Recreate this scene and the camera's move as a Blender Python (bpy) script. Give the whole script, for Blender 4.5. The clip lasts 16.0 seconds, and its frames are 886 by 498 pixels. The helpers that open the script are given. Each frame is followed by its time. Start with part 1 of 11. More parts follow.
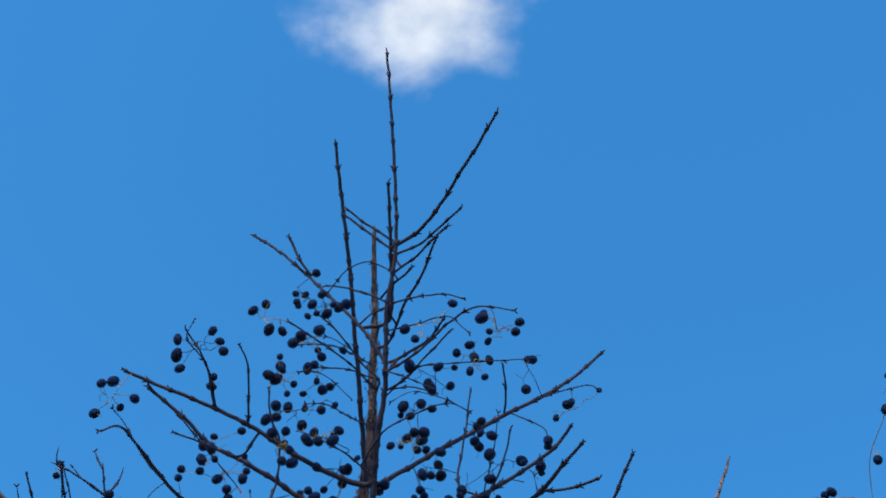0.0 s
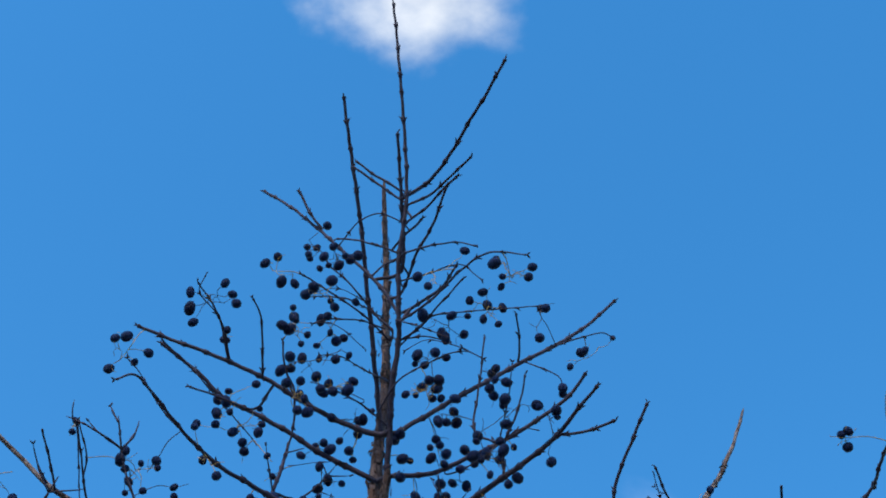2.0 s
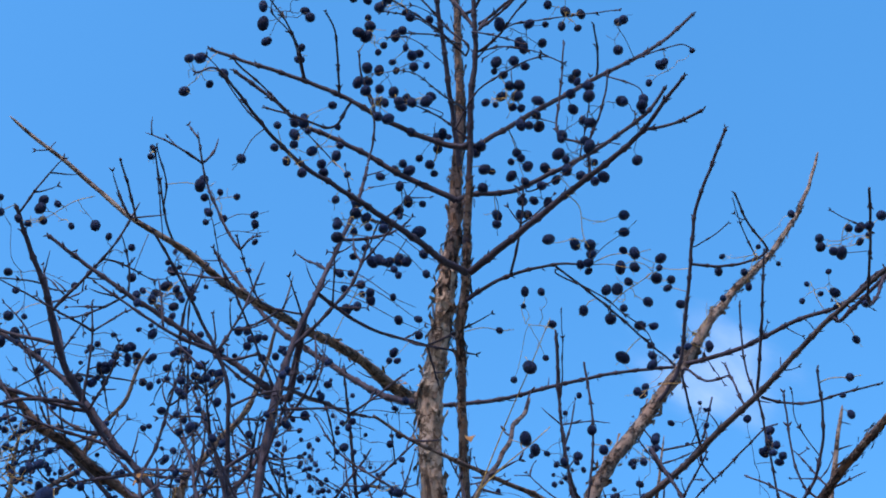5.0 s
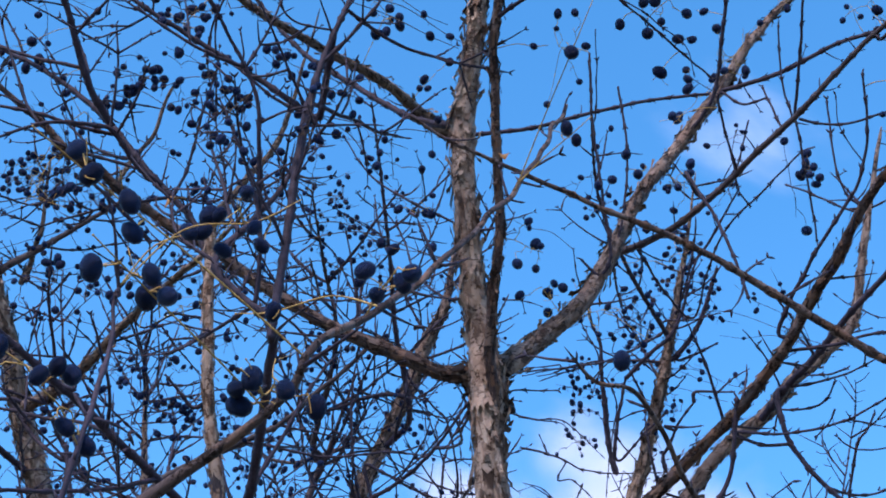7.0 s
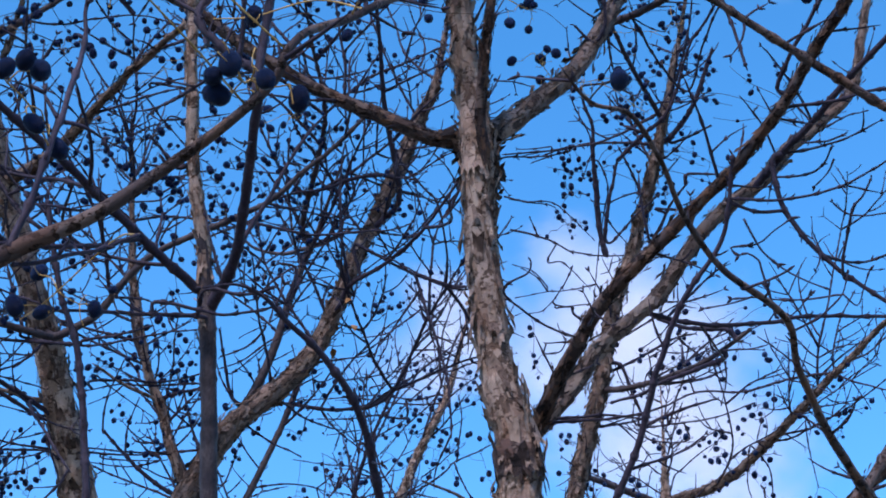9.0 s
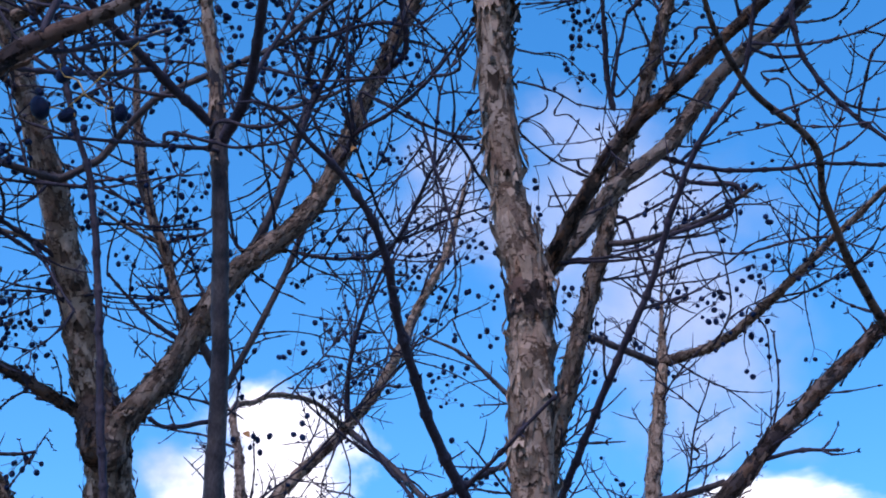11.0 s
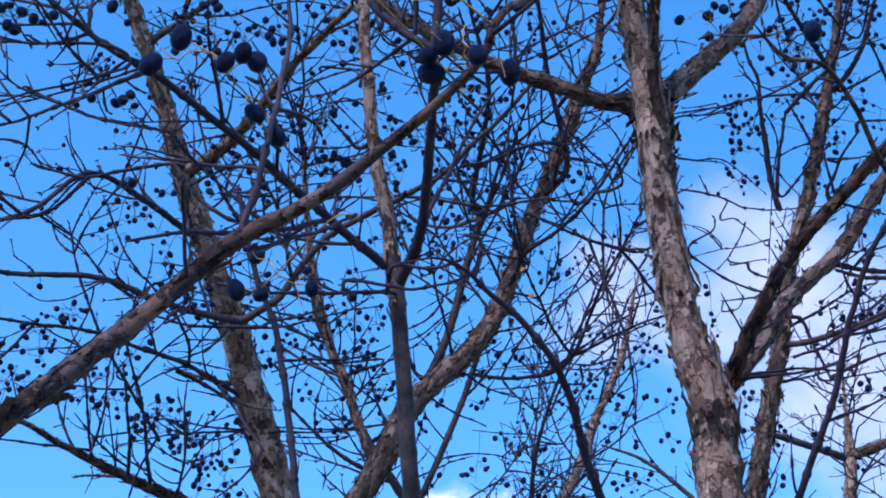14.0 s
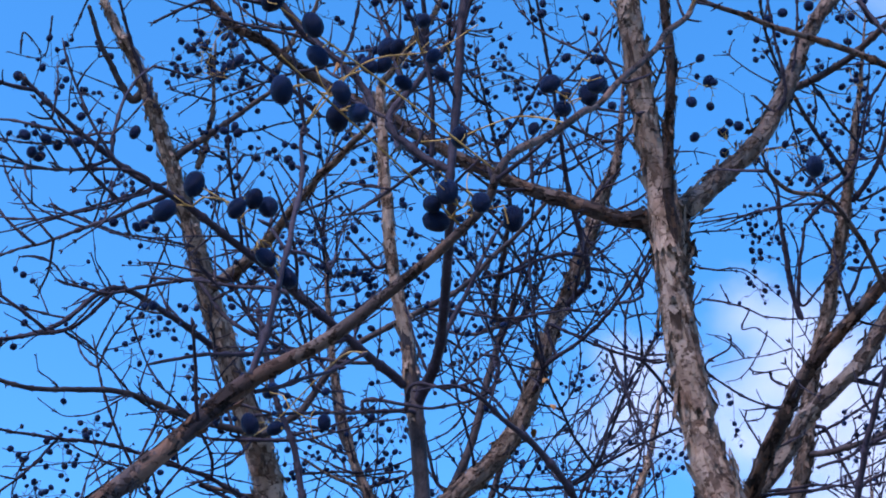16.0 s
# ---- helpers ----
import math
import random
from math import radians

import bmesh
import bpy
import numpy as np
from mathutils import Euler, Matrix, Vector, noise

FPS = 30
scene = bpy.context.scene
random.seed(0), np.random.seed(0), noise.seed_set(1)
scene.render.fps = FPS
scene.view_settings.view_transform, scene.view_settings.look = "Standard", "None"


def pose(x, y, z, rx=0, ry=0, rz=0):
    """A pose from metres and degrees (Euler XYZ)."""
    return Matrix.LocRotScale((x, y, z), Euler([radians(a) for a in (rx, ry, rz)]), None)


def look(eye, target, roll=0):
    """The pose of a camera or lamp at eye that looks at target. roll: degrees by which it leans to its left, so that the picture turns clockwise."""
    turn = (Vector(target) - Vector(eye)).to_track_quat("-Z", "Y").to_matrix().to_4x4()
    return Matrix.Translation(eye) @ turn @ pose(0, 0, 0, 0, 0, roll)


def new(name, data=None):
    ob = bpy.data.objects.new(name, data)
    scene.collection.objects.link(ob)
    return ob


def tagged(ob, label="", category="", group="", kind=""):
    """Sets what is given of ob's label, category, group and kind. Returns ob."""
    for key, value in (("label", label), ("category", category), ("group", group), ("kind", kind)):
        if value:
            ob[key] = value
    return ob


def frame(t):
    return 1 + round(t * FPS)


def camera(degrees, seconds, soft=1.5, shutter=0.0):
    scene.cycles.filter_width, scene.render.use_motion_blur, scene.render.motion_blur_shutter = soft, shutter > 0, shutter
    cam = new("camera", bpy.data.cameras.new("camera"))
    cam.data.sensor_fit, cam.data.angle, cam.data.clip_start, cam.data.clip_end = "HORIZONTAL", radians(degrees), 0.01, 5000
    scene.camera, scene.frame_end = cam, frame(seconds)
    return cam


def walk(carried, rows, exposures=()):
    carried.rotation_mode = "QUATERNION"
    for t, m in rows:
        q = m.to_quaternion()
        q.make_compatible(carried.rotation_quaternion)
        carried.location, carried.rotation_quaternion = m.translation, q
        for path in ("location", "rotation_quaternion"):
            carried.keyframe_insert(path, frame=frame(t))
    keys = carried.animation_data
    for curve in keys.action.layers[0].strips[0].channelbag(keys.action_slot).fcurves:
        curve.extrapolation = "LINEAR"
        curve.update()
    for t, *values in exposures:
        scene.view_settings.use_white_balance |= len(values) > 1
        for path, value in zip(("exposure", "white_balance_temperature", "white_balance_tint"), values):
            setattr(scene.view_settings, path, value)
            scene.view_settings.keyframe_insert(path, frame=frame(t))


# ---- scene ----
cam = camera(30.26, 16.0, soft=1.9)
PATH = [
    (0, (0.035, 0.013, 1.558), (0.036, 1.137, 3.213), 0.74),
    (0.5, (0.040, 0.018, 1.554), (0.038, 1.142, 3.209), 0.59),
    (1, (0.044, 0.015, 1.556), (0.039, 1.143, 3.207), 0.46),
    (1.5, (0.044, 0.015, 1.551), (0.037, 1.148, 3.199), 0.36),
    (2, (0.030, 0.044, 1.541), (0.022, 1.192, 3.179), -0.02),
    (2.5, (0.008, 0.060, 1.531), (-0.003, 1.242, 3.144), -0.36),
    (3, (0.017, 0.069, 1.528), (-0.009, 1.274, 3.125), -0.36),
    (3.2, (0.019, 0.073, 1.525), (-0.014, 1.282, 3.118), -0.25),
    (5.3, (-0.012, 0.195, 1.469), (-0.095, 1.538, 2.949), 0.25),
    (5.5, (-0.011, 0.203, 1.468), (-0.100, 1.569, 2.926), 0.30),
    (6, (-0.011, 0.221, 1.470), (-0.111, 1.631, 2.886), 0.20),
    (6.5, (-0.017, 0.234, 1.467), (-0.128, 1.696, 2.827), 0.26),
    (7, (-0.024, 0.243, 1.459), (-0.141, 1.753, 2.765), 0.39),
    (7.5, (-0.025, 0.247, 1.452), (-0.146, 1.780, 2.730), 0.64),
    (8, (-0.029, 0.263, 1.450), (-0.148, 1.835, 2.680), 0.66),
    (8.5, (-0.028, 0.283, 1.448), (-0.146, 1.897, 2.623), 0.54),
    (9, (-0.028, 0.306, 1.442), (-0.142, 1.959, 2.561), 0.35),
    (9.5, (-0.032, 0.331, 1.435), (-0.135, 2.019, 2.502), 0.84),
    (9.7, (-0.034, 0.334, 1.435), (-0.133, 2.029, 2.492), 1.17),
    (11.8, (-0.054, 0.322, 1.414), (-0.192, 2.073, 2.371), 1.27),
    (12, (-0.053, 0.315, 1.416), (-0.233, 2.058, 2.381), 1.49),
    (12.5, (-0.050, 0.307, 1.421), (-0.269, 2.029, 2.415), 1.03),
    (13, (-0.053, 0.297, 1.425), (-0.309, 1.990, 2.458), 0.92),
    (13.5, (-0.055, 0.291, 1.428), (-0.350, 1.962, 2.486), 0.90),
    (14, (-0.053, 0.287, 1.430), (-0.361, 1.938, 2.517), 0.62),
    (14.5, (-0.049, 0.288, 1.432), (-0.364, 1.923, 2.539), 0.58),
    (15, (-0.048, 0.281, 1.434), (-0.365, 1.895, 2.571), 0.53),
    (15.5, (-0.047, 0.276, 1.436), (-0.370, 1.872, 2.597), 0.67),
    (16, (-0.039, 0.265, 1.437), (-0.367, 1.840, 2.625), 0.95),
]
EXPOSURES = [(0, 1.04, 6600, 15), (1.5, 1.04, 6600, 15), (3.2, 1.46, 7350, 19), (5.5, 1.59, 7550, 25), (7, 1.48, 7200, 26), (9.5, 1.14, 6600, 25),
             (12, 0.81, 6150, 27), (13.5, 1.19, 6250, 30), (16, 1.34, 6450, 29)]
walk(cam, [(t, look(eye, target, roll)) for t, eye, target, roll in PATH], EXPOSURES)

# ---- sky, sun ----
SUN_ELEVATION, SUN_AZIMUTH = 44, 200          # degrees; azimuth from +y towards +x
world = bpy.data.worlds.new("sky")
scene.world = world
world.use_nodes = True
wt = world.node_tree
sky = wt.nodes.new("ShaderNodeTexSky")
sky.sky_type, sky.sun_disc = "NISHITA", False
sky.sun_elevation, sky.sun_rotation = radians(SUN_ELEVATION), radians(SUN_AZIMUTH)
sky.altitude, sky.air_density, sky.dust_density, sky.ozone_density = 300, 1.0, 0.5, 3.4
deep = wt.nodes.new("ShaderNodeHueSaturation")
deep.inputs["Saturation"].default_value = 1.315
wt.links.new(sky.outputs[0], deep.inputs["Color"])
wt.links.new(deep.outputs[0], wt.nodes["Background"].inputs[0])
deep.inputs["Hue"].default_value = 0.4915
wt.nodes["Background"].inputs[1].default_value = 0.15

sun_dir = Vector((math.sin(radians(SUN_AZIMUTH)) * math.cos(radians(SUN_ELEVATION)),
                  math.cos(radians(SUN_AZIMUTH)) * math.cos(radians(SUN_ELEVATION)),
                  math.sin(radians(SUN_ELEVATION))))
sun = new("sun", bpy.data.lights.new("sun", "SUN"))
sun.data.energy, sun.data.angle, sun.data.color = 1.7, radians(10), (1.0, 0.93, 0.84)
sun.matrix_world = look(sun_dir * 30, (0, 0, 0))


# ---- materials ----
def material(name, rough=0.8):
    m = bpy.data.materials.new(name)
    m.use_nodes = True
    m.node_tree.nodes["Principled BSDF"].inputs["Roughness"].default_value = rough
    return m, m.node_tree.nodes, m.node_tree.links, m.node_tree.nodes["Principled BSDF"]


def noise_node(n, l, scale, detail, stretch=None, vector="Object", rough=0.6):
    co = n.new("ShaderNodeTexCoord")
    tex = n.new("ShaderNodeTexNoise")
    tex.inputs["Scale"].default_value, tex.inputs["Detail"].default_value = scale, detail
    tex.inputs["Roughness"].default_value = rough
    if stretch:
        mp = n.new("ShaderNodeMapping")
        mp.inputs["Scale"].default_value = stretch
        l.new(co.outputs[vector], mp.inputs[0])
        l.new(mp.outputs[0], tex.inputs["Vector"])
    else:
        l.new(co.outputs[vector], tex.inputs["Vector"])
    return tex


def ramp(n, l, source, stops):
    r = n.new("ShaderNodeValToRGB")
    while len(r.color_ramp.elements) < len(stops):
        r.color_ramp.elements.new(0.5)
    for e, (at, c) in zip(r.color_ramp.elements, stops):
        e.position, e.color = at, (*c, 1)
    l.new(source, r.inputs[0])
    return r


def mixed(n, l, fac, a, b, mode="MIX"):
    x = n.new("ShaderNodeMix")
    x.data_type, x.blend_type = "RGBA", mode
    if isinstance(fac, float):
        x.inputs[0].default_value = fac
    else:
        l.new(fac, x.inputs[0])
    l.new(a, x.inputs[6])
    l.new(b, x.inputs[7])
    return x.outputs[2]


def bumped(n, l, shader, source, strength, distance):
    b = n.new("ShaderNodeBump")
    b.inputs["Strength"].default_value, b.inputs["Distance"].default_value = strength, distance
    l.new(source, b.inputs["Height"])
    l.new(b.outputs[0], shader.inputs["Normal"])


def peeling_bark(name, size, tones, loose=False):
    """Bark in long ragged plates; loose: the curled flakes on it, each of one tone."""
    m, n, l, s = material(name, 0.88)
    s.inputs["Specular IOR Level"].default_value = 0.2
    co = n.new("ShaderNodeTexCoord")
    warp = noise_node(n, l, 60, 4, rough=0.65)
    pull = n.new("ShaderNodeMix")
    pull.data_type, pull.blend_type = "RGBA", "LINEAR_LIGHT"
    pull.inputs[0].default_value = 0.030
    l.new(co.outputs["Object"], pull.inputs[6])
    l.new(warp.outputs["Color"], pull.inputs[7])
    mp = n.new("ShaderNodeMapping")
    mp.inputs["Scale"].default_value = (1, 1, 0.22)
    l.new(pull.outputs[2], mp.inputs[0])

    def plates(scale, feature):
        v = n.new("ShaderNodeTexVoronoi")
        v.feature = feature
        v.inputs["Scale"].default_value = scale
        l.new(mp.outputs[0], v.inputs["Vector"])
        return v
    cell, rim = plates(size, "F1"), plates(size, "DISTANCE_TO_EDGE")
    one = n.new("ShaderNodeSeparateColor")
    l.new(cell.outputs["Color"], one.inputs[0])
    pick = one.outputs[0]
    if loose:
        geo = n.new("ShaderNodeNewGeometry")
        pick = geo.outputs["Random Per Island"]
    tone = ramp(n, l, pick, list(zip((0.0, 0.35, 0.65, 0.88, 1.0), tones)))
    wide = noise_node(n, l, 19 if loose else 9, 3)
    age = ramp(n, l, wide.outputs[0], [(0.38, (0.22, 0.18, 0.17)), (0.44, (0.9, 0.88, 0.86)), (0.7, (1.08, 0.98, 0.92))] if loose else
               [(0.36, (0.78, 0.74, 0.72)), (0.52, (1, 1, 1)), (0.7, (1.08, 0.96, 0.89))])
    fine = noise_node(n, l, 230, 6, (1, 1, 0.28), rough=0.72)
    crack = ramp(n, l, fine.outputs[0], [(0.30, (0.42, 0.36, 0.33)), (0.43, (0.92, 0.92, 0.92)), (0.75, (1.12, 1.1, 1.08))])
    # dark ragged rims, only along part of each plate
    part_rim = noise_node(n, l, 48, 3, rough=0.6)
    width = n.new("ShaderNodeMapRange")
    width.inputs["From Min"].default_value, width.inputs["From Max"].default_value = 0.44, 0.66
    width.inputs["To Min"].default_value, width.inputs["To Max"].default_value = -0.07, 0.15
    l.new(part_rim.outputs[0], width.inputs["Value"])
    over = n.new("ShaderNodeMath")
    over.operation = "SUBTRACT"
    l.new(rim.outputs["Distance"], over.inputs[0])
    l.new(width.outputs[0], over.inputs[1])
    gap = ramp(n, l, over.outputs[0], [(0.0, (0.20, 0.15, 0.13)), (0.03, (0.6, 0.53, 0.49)), (0.06, (1, 1, 1))])
    both = mixed(n, l, 0.9, tone.outputs[0], age.outputs[0], "MULTIPLY")
    short = noise_node(n, l, 85, 3, (1, 1, 2.6), rough=0.55)
    scar = ramp(n, l, short.outputs[0], [(0.61, (1, 1, 1)), (0.645, (0.24, 0.18, 0.16))])
    both = mixed(n, l, 0.8, both, scar.outputs[0], "MULTIPLY")
    both = mixed(n, l, 0.15 if loose else 0.85, both, gap.outputs[0], "MULTIPLY")
    l.new(mixed(n, l, 0.65, both, crack.outputs[0], "MULTIPLY"), s.inputs["Base Color"])
    rise = mixed(n, l, 0.45, gap.outputs[0], one.outputs[0])
    rise = mixed(n, l, 0.3, rise, fine.outputs[0])
    bumped(n, l, s, rise, 1.0, 0.008)
    return m


def young_bark(name, dark, light, rough=0.75):
    m, n, l, s = material(name, rough)
    s.inputs["Specular IOR Level"].default_value = 0.2
    big = noise_node(n, l, 35, 5)
    fine = noise_node(n, l, 380, 5, (1, 1, 0.4))
    tone = ramp(n, l, big.outputs[0], [(0.32, dark), (0.55, tuple(0.5 * (a + b) for a, b in zip(dark, light))), (0.72, light)])
    speck = ramp(n, l, fine.outputs[0], [(0.35, (0.55, 0.5, 0.46)), (0.6, (1.1, 1.08, 1.05))])
    l.new(mixed(n, l, 0.8, tone.outputs[0], speck.outputs[0], "MULTIPLY"), s.inputs["Base Color"])
    bumped(n, l, s, fine.outputs[0], 0.6, 0.0015)
    return m


def berry_skin():
    m, n, l, s = material("berry_skin", 0.5)
    s.inputs["Specular IOR Level"].default_value = 0.06
    info = n.new("ShaderNodeObjectInfo")
    bloom = noise_node(n, l, 260, 4)
    base = ramp(n, l, bloom.outputs[0], [(0.35, (0.004, 0.0095, 0.032)), (0.6, (0.008, 0.022, 0.074)), (0.8, (0.019, 0.050, 0.130))])
    vary = ramp(n, l, info.outputs["Random"], [(0.0, (0.55, 0.55, 0.6)), (1.0, (1.25, 1.2, 1.15))])
    l.new(mixed(n, l, 1.0, base.outputs[0], vary.outputs[0], "MULTIPLY"), s.inputs["Base Color"])
    rough = ramp(n, l, bloom.outputs[0], [(0.3, (0.35, 0.35, 0.35)), (0.7, (0.7, 0.7, 0.7))])
    l.new(rough.outputs[0], s.inputs["Roughness"])
    wrinkle = noise_node(n, l, 420, 5, rough=0.7)
    bumped(n, l, s, wrinkle.outputs[0], 0.7, 0.0015)
    return m


def grass_soil():
    m, n, l, s = material("lawn", 0.95)
    big, fine = noise_node(n, l, 0.6, 5), noise_node(n, l, 30, 6)
    a = ramp(n, l, big.outputs[0], [(0.3, (0.10, 0.095, 0.055)), (0.7, (0.17, 0.155, 0.105))])
    b = ramp(n, l, fine.outputs[0], [(0.3, (0.4, 0.4, 0.4)), (0.7, (1.2, 1.2, 1.2))])
    l.new(mixed(n, l, 1.0, a.outputs[0], b.outputs[0], "MULTIPLY"), s.inputs["Base Color"])
    bumped(n, l, s, fine.outputs[0], 0.8, 0.03)
    return m


BARK = peeling_bark("peeling_bark", 58, ((0.235, 0.176, 0.152), (0.285, 0.217, 0.187), (0.330, 0.255, 0.222), (0.258, 0.180, 0.148), (0.165, 0.112, 0.094)))
# pinkish bark, its colour brightened to make up for the trunk's missing light
PALE = peeling_bark("pale_brightened_bark", 36, ((0.320, 0.238, 0.208), (0.375, 0.285, 0.250), (0.430, 0.335, 0.298), (0.350, 0.250, 0.208), (0.235, 0.160, 0.134)))
GREY = peeling_bark("grey_bark", 48, ((0.120, 0.090, 0.082), (0.165, 0.126, 0.114), (0.215, 0.166, 0.150), (0.160, 0.105, 0.086), (0.075, 0.052, 0.048)))
# dark weathered bark; also colours in the shade on one branch of main
WORN_SHADED = peeling_bark("weathered_shaded_bark", 60, ((0.044, 0.033, 0.038), (0.078, 0.059, 0.062), (0.125, 0.096, 0.094), (0.140, 0.082, 0.064), (0.032, 0.024, 0.030)))
LOOSE = {m: peeling_bark("loose_" + m.name, 40, tones, True) for m, tones in (
    (BARK, ((0.120, 0.082, 0.071), (0.225, 0.166, 0.143), (0.280, 0.213, 0.184), (0.325, 0.252, 0.220), (0.385, 0.308, 0.270))),
    (GREY, ((0.050, 0.036, 0.034), (0.115, 0.085, 0.077), (0.165, 0.125, 0.112), (0.220, 0.168, 0.150), (0.290, 0.228, 0.202))),
    (PALE, ((0.070, 0.047, 0.042), (0.200, 0.140, 0.120), (0.285, 0.208, 0.180), (0.350, 0.265, 0.232), (0.410, 0.325, 0.288))),
    (WORN_SHADED, ((0.018, 0.014, 0.017), (0.042, 0.030, 0.032), (0.078, 0.055, 0.053), (0.130, 0.074, 0.055), (0.175, 0.132, 0.118))))}
TWIG = young_bark("twig_bark", (0.0165, 0.0142, 0.030), (0.050, 0.041, 0.067))
LIMB = young_bark("limb_bark", (0.017, 0.0145, 0.024), (0.088, 0.070, 0.080), 0.65)
GOLD = young_bark("golden_stalk", (0.22, 0.135, 0.045), (0.56, 0.38, 0.15))
DRY = young_bark("dry_leaf", (0.16, 0.075, 0.03), (0.42, 0.24, 0.11))
STALK = young_bark("fruit_stalk", (0.022, 0.017, 0.022), (0.12, 0.085, 0.060))
BERRY = berry_skin()
LAWN = grass_soil()


def cloud_white(name, bright, tint, scale, low, high):
    """A soft, broken white that thins out to clear sky."""
    m = bpy.data.materials.new(name)
    m.use_nodes = True
    n, l = m.node_tree.nodes, m.node_tree.links
    n.remove(n["Principled BSDF"])
    co = n.new("ShaderNodeTexCoord")
    puff = n.new("ShaderNodeTexNoise")
    puff.inputs["Scale"].default_value, puff.inputs["Detail"].default_value, puff.inputs["Roughness"].default_value = scale, 6, 0.5
    l.new(co.outputs["Object"], puff.inputs["Vector"])
    away = n.new("ShaderNodeVectorMath")
    away.operation = "LENGTH"
    l.new(co.outputs["Object"], away.inputs[0])
    edge = n.new("ShaderNodeMath")
    edge.operation = "MULTIPLY_ADD"
    edge.inputs[1].default_value, edge.inputs[2].default_value = -1.0, 0.5
    l.new(away.outputs["Value"], edge.inputs[0])
    add = n.new("ShaderNodeMath")
    add.operation = "ADD"
    l.new(edge.outputs[0], add.inputs[0])
    l.new(puff.outputs[0], add.inputs[1])
    veil = n.new("ShaderNodeMapRange")
    veil.interpolation_type = "SMOOTHSTEP"
    veil.inputs["From Min"].default_value, veil.inputs["From Max"].default_value = low, high
    l.new(add.outputs[0], veil.inputs["Value"])
    glow, clear, mix = n.new("ShaderNodeEmission"), n.new("ShaderNodeBsdfTransparent"), n.new("ShaderNodeMixShader")
    shade = ramp(n, l, puff.outputs[0], [(0.3, tuple(0.86 * c for c in tint)), (0.65, tint)])
    l.new(shade.outputs[0], glow.inputs[0])
    glow.inputs[1].default_value = bright
    l.new(veil.outputs[0], mix.inputs[0])
    l.new(clear.outputs[0], mix.inputs[1])
    l.new(glow.outputs[0], mix.inputs[2])
    l.new(mix.outputs[0], n["Material Output"].inputs["Surface"])
    return m


# ---- ground and far sky ----
def sheet(name, size, mat, label, category):
    bm = bmesh.new()
    bmesh.ops.create_circle(bm, cap_ends=True, segments=64, radius=size)
    me = bpy.data.meshes.new(name)
    bm.to_mesh(me)
    bm.free()
    me.materials.append(mat)
    return tagged(new(name, me), label, category, kind="structure")


sheet("ground", 3000, LAWN, "patchy winter lawn with short dry grass", "ground")


def cloud(way, across, high, turn, mat, label):
    """A flat drift of cloud far off, square to the way in which it is seen."""
    bm = bmesh.new()
    bmesh.ops.create_grid(bm, x_segments=24, y_segments=24, size=1.0)
    for v in bm.verts:
        v.co.z = 0.25 * (1 - v.co.x ** 2) * (1 - v.co.y ** 2)
    me = bpy.data.meshes.new("cloud")
    bm.to_mesh(me)
    bm.free()
    me.materials.append(mat)
    ob = tagged(new("cloud", me), label, "cloud", "drifting clouds", "structure")
    at = Vector(way).normalized() * 2000
    ob.matrix_world = look(at, (0, 0, 0)) @ pose(0, 0, 0, 0, 0, turn) @ Matrix.Diagonal((2000 * across, 2000 * high, 200, 1))
    ob.visible_shadow = False
    return ob


HAZY = cloud_white("thin_cloud", 0.62, (0.48, 0.66, 1.0), 1.6, 0.42, 1.6)
SOFT = cloud_white("soft_cloud", 0.54, (0.62, 0.75, 1.0), 1.9, 0.38, 1.06)
PUFF = cloud_white("small_cloud", 0.51, (0.83, 0.93, 1.0), 1.7, 0.30, 0.86)
FULL = cloud_white("bright_cloud", 0.98, (0.94, 0.97, 1.0), 1.8, 0.32, 0.66)
cloud((-0.0050, 0.4299, 0.9028), 0.112, 0.090, 0, PUFF, "small soft white cloud in blue sky")
cloud((0.1328, 0.7119, 0.6896), 0.105, 0.055, 35, HAZY, "thin pale wisp of cloud")
cloud((0.1294, 0.7095, 0.6927), 0.115, 0.060, 35, HAZY, "thin pale wisp of cloud")
cloud((0.0328, 0.8566, 0.5149), 0.150, 0.115, 15, SOFT, "broad pale drifting cloud")
cloud((0.0466, 0.8514, 0.5225), 0.165, 0.090, -10, HAZY, "broad pale drifting cloud")
cloud((-0.0600, 0.8508, 0.5221), 0.085, 0.065, 0, HAZY, "thin pale wisp of cloud")
cloud((0.1169, 0.9015, 0.4168), 0.130, 0.115, 0, SOFT, "broad pale drifting cloud")
cloud((-0.1510, 0.9196, 0.3645), 0.098, 0.083, 0, FULL, "bright white heaped cloud")
cloud((-0.2047, 0.9187, 0.3378), 0.090, 0.065, 0, PUFF, "soft white drifting cloud")
cloud((0.1396, 0.9305, 0.3386), 0.105, 0.045, 0, FULL, "bright white heaped cloud")
cloud((0.0291, 0.8640, 0.5027), 0.140, 0.110, 20, HAZY, "broad pale drifting cloud")
cloud((0.0955, 0.8777, 0.4695), 0.160, 0.130, 0, SOFT, "broad pale drifting cloud")
cloud((-0.0490, 0.8499, 0.5247), 0.075, 0.050, 0, HAZY, "thin pale wisp of cloud")
cloud((-0.0480, 0.8580, 0.5110), 0.100, 0.080, 0, SOFT, "soft pale drifting cloud")
cloud((0.0639, 0.8720, 0.4852), 0.115, 0.130, 0, SOFT, "broad pale drifting cloud")


# ---- trees ----
counts = {}


def thing(name, at, label, category, group=""):
    ob = new(name)
    ob.location = at
    ob.empty_display_size = 0.1
    return tagged(ob, label, category, group)


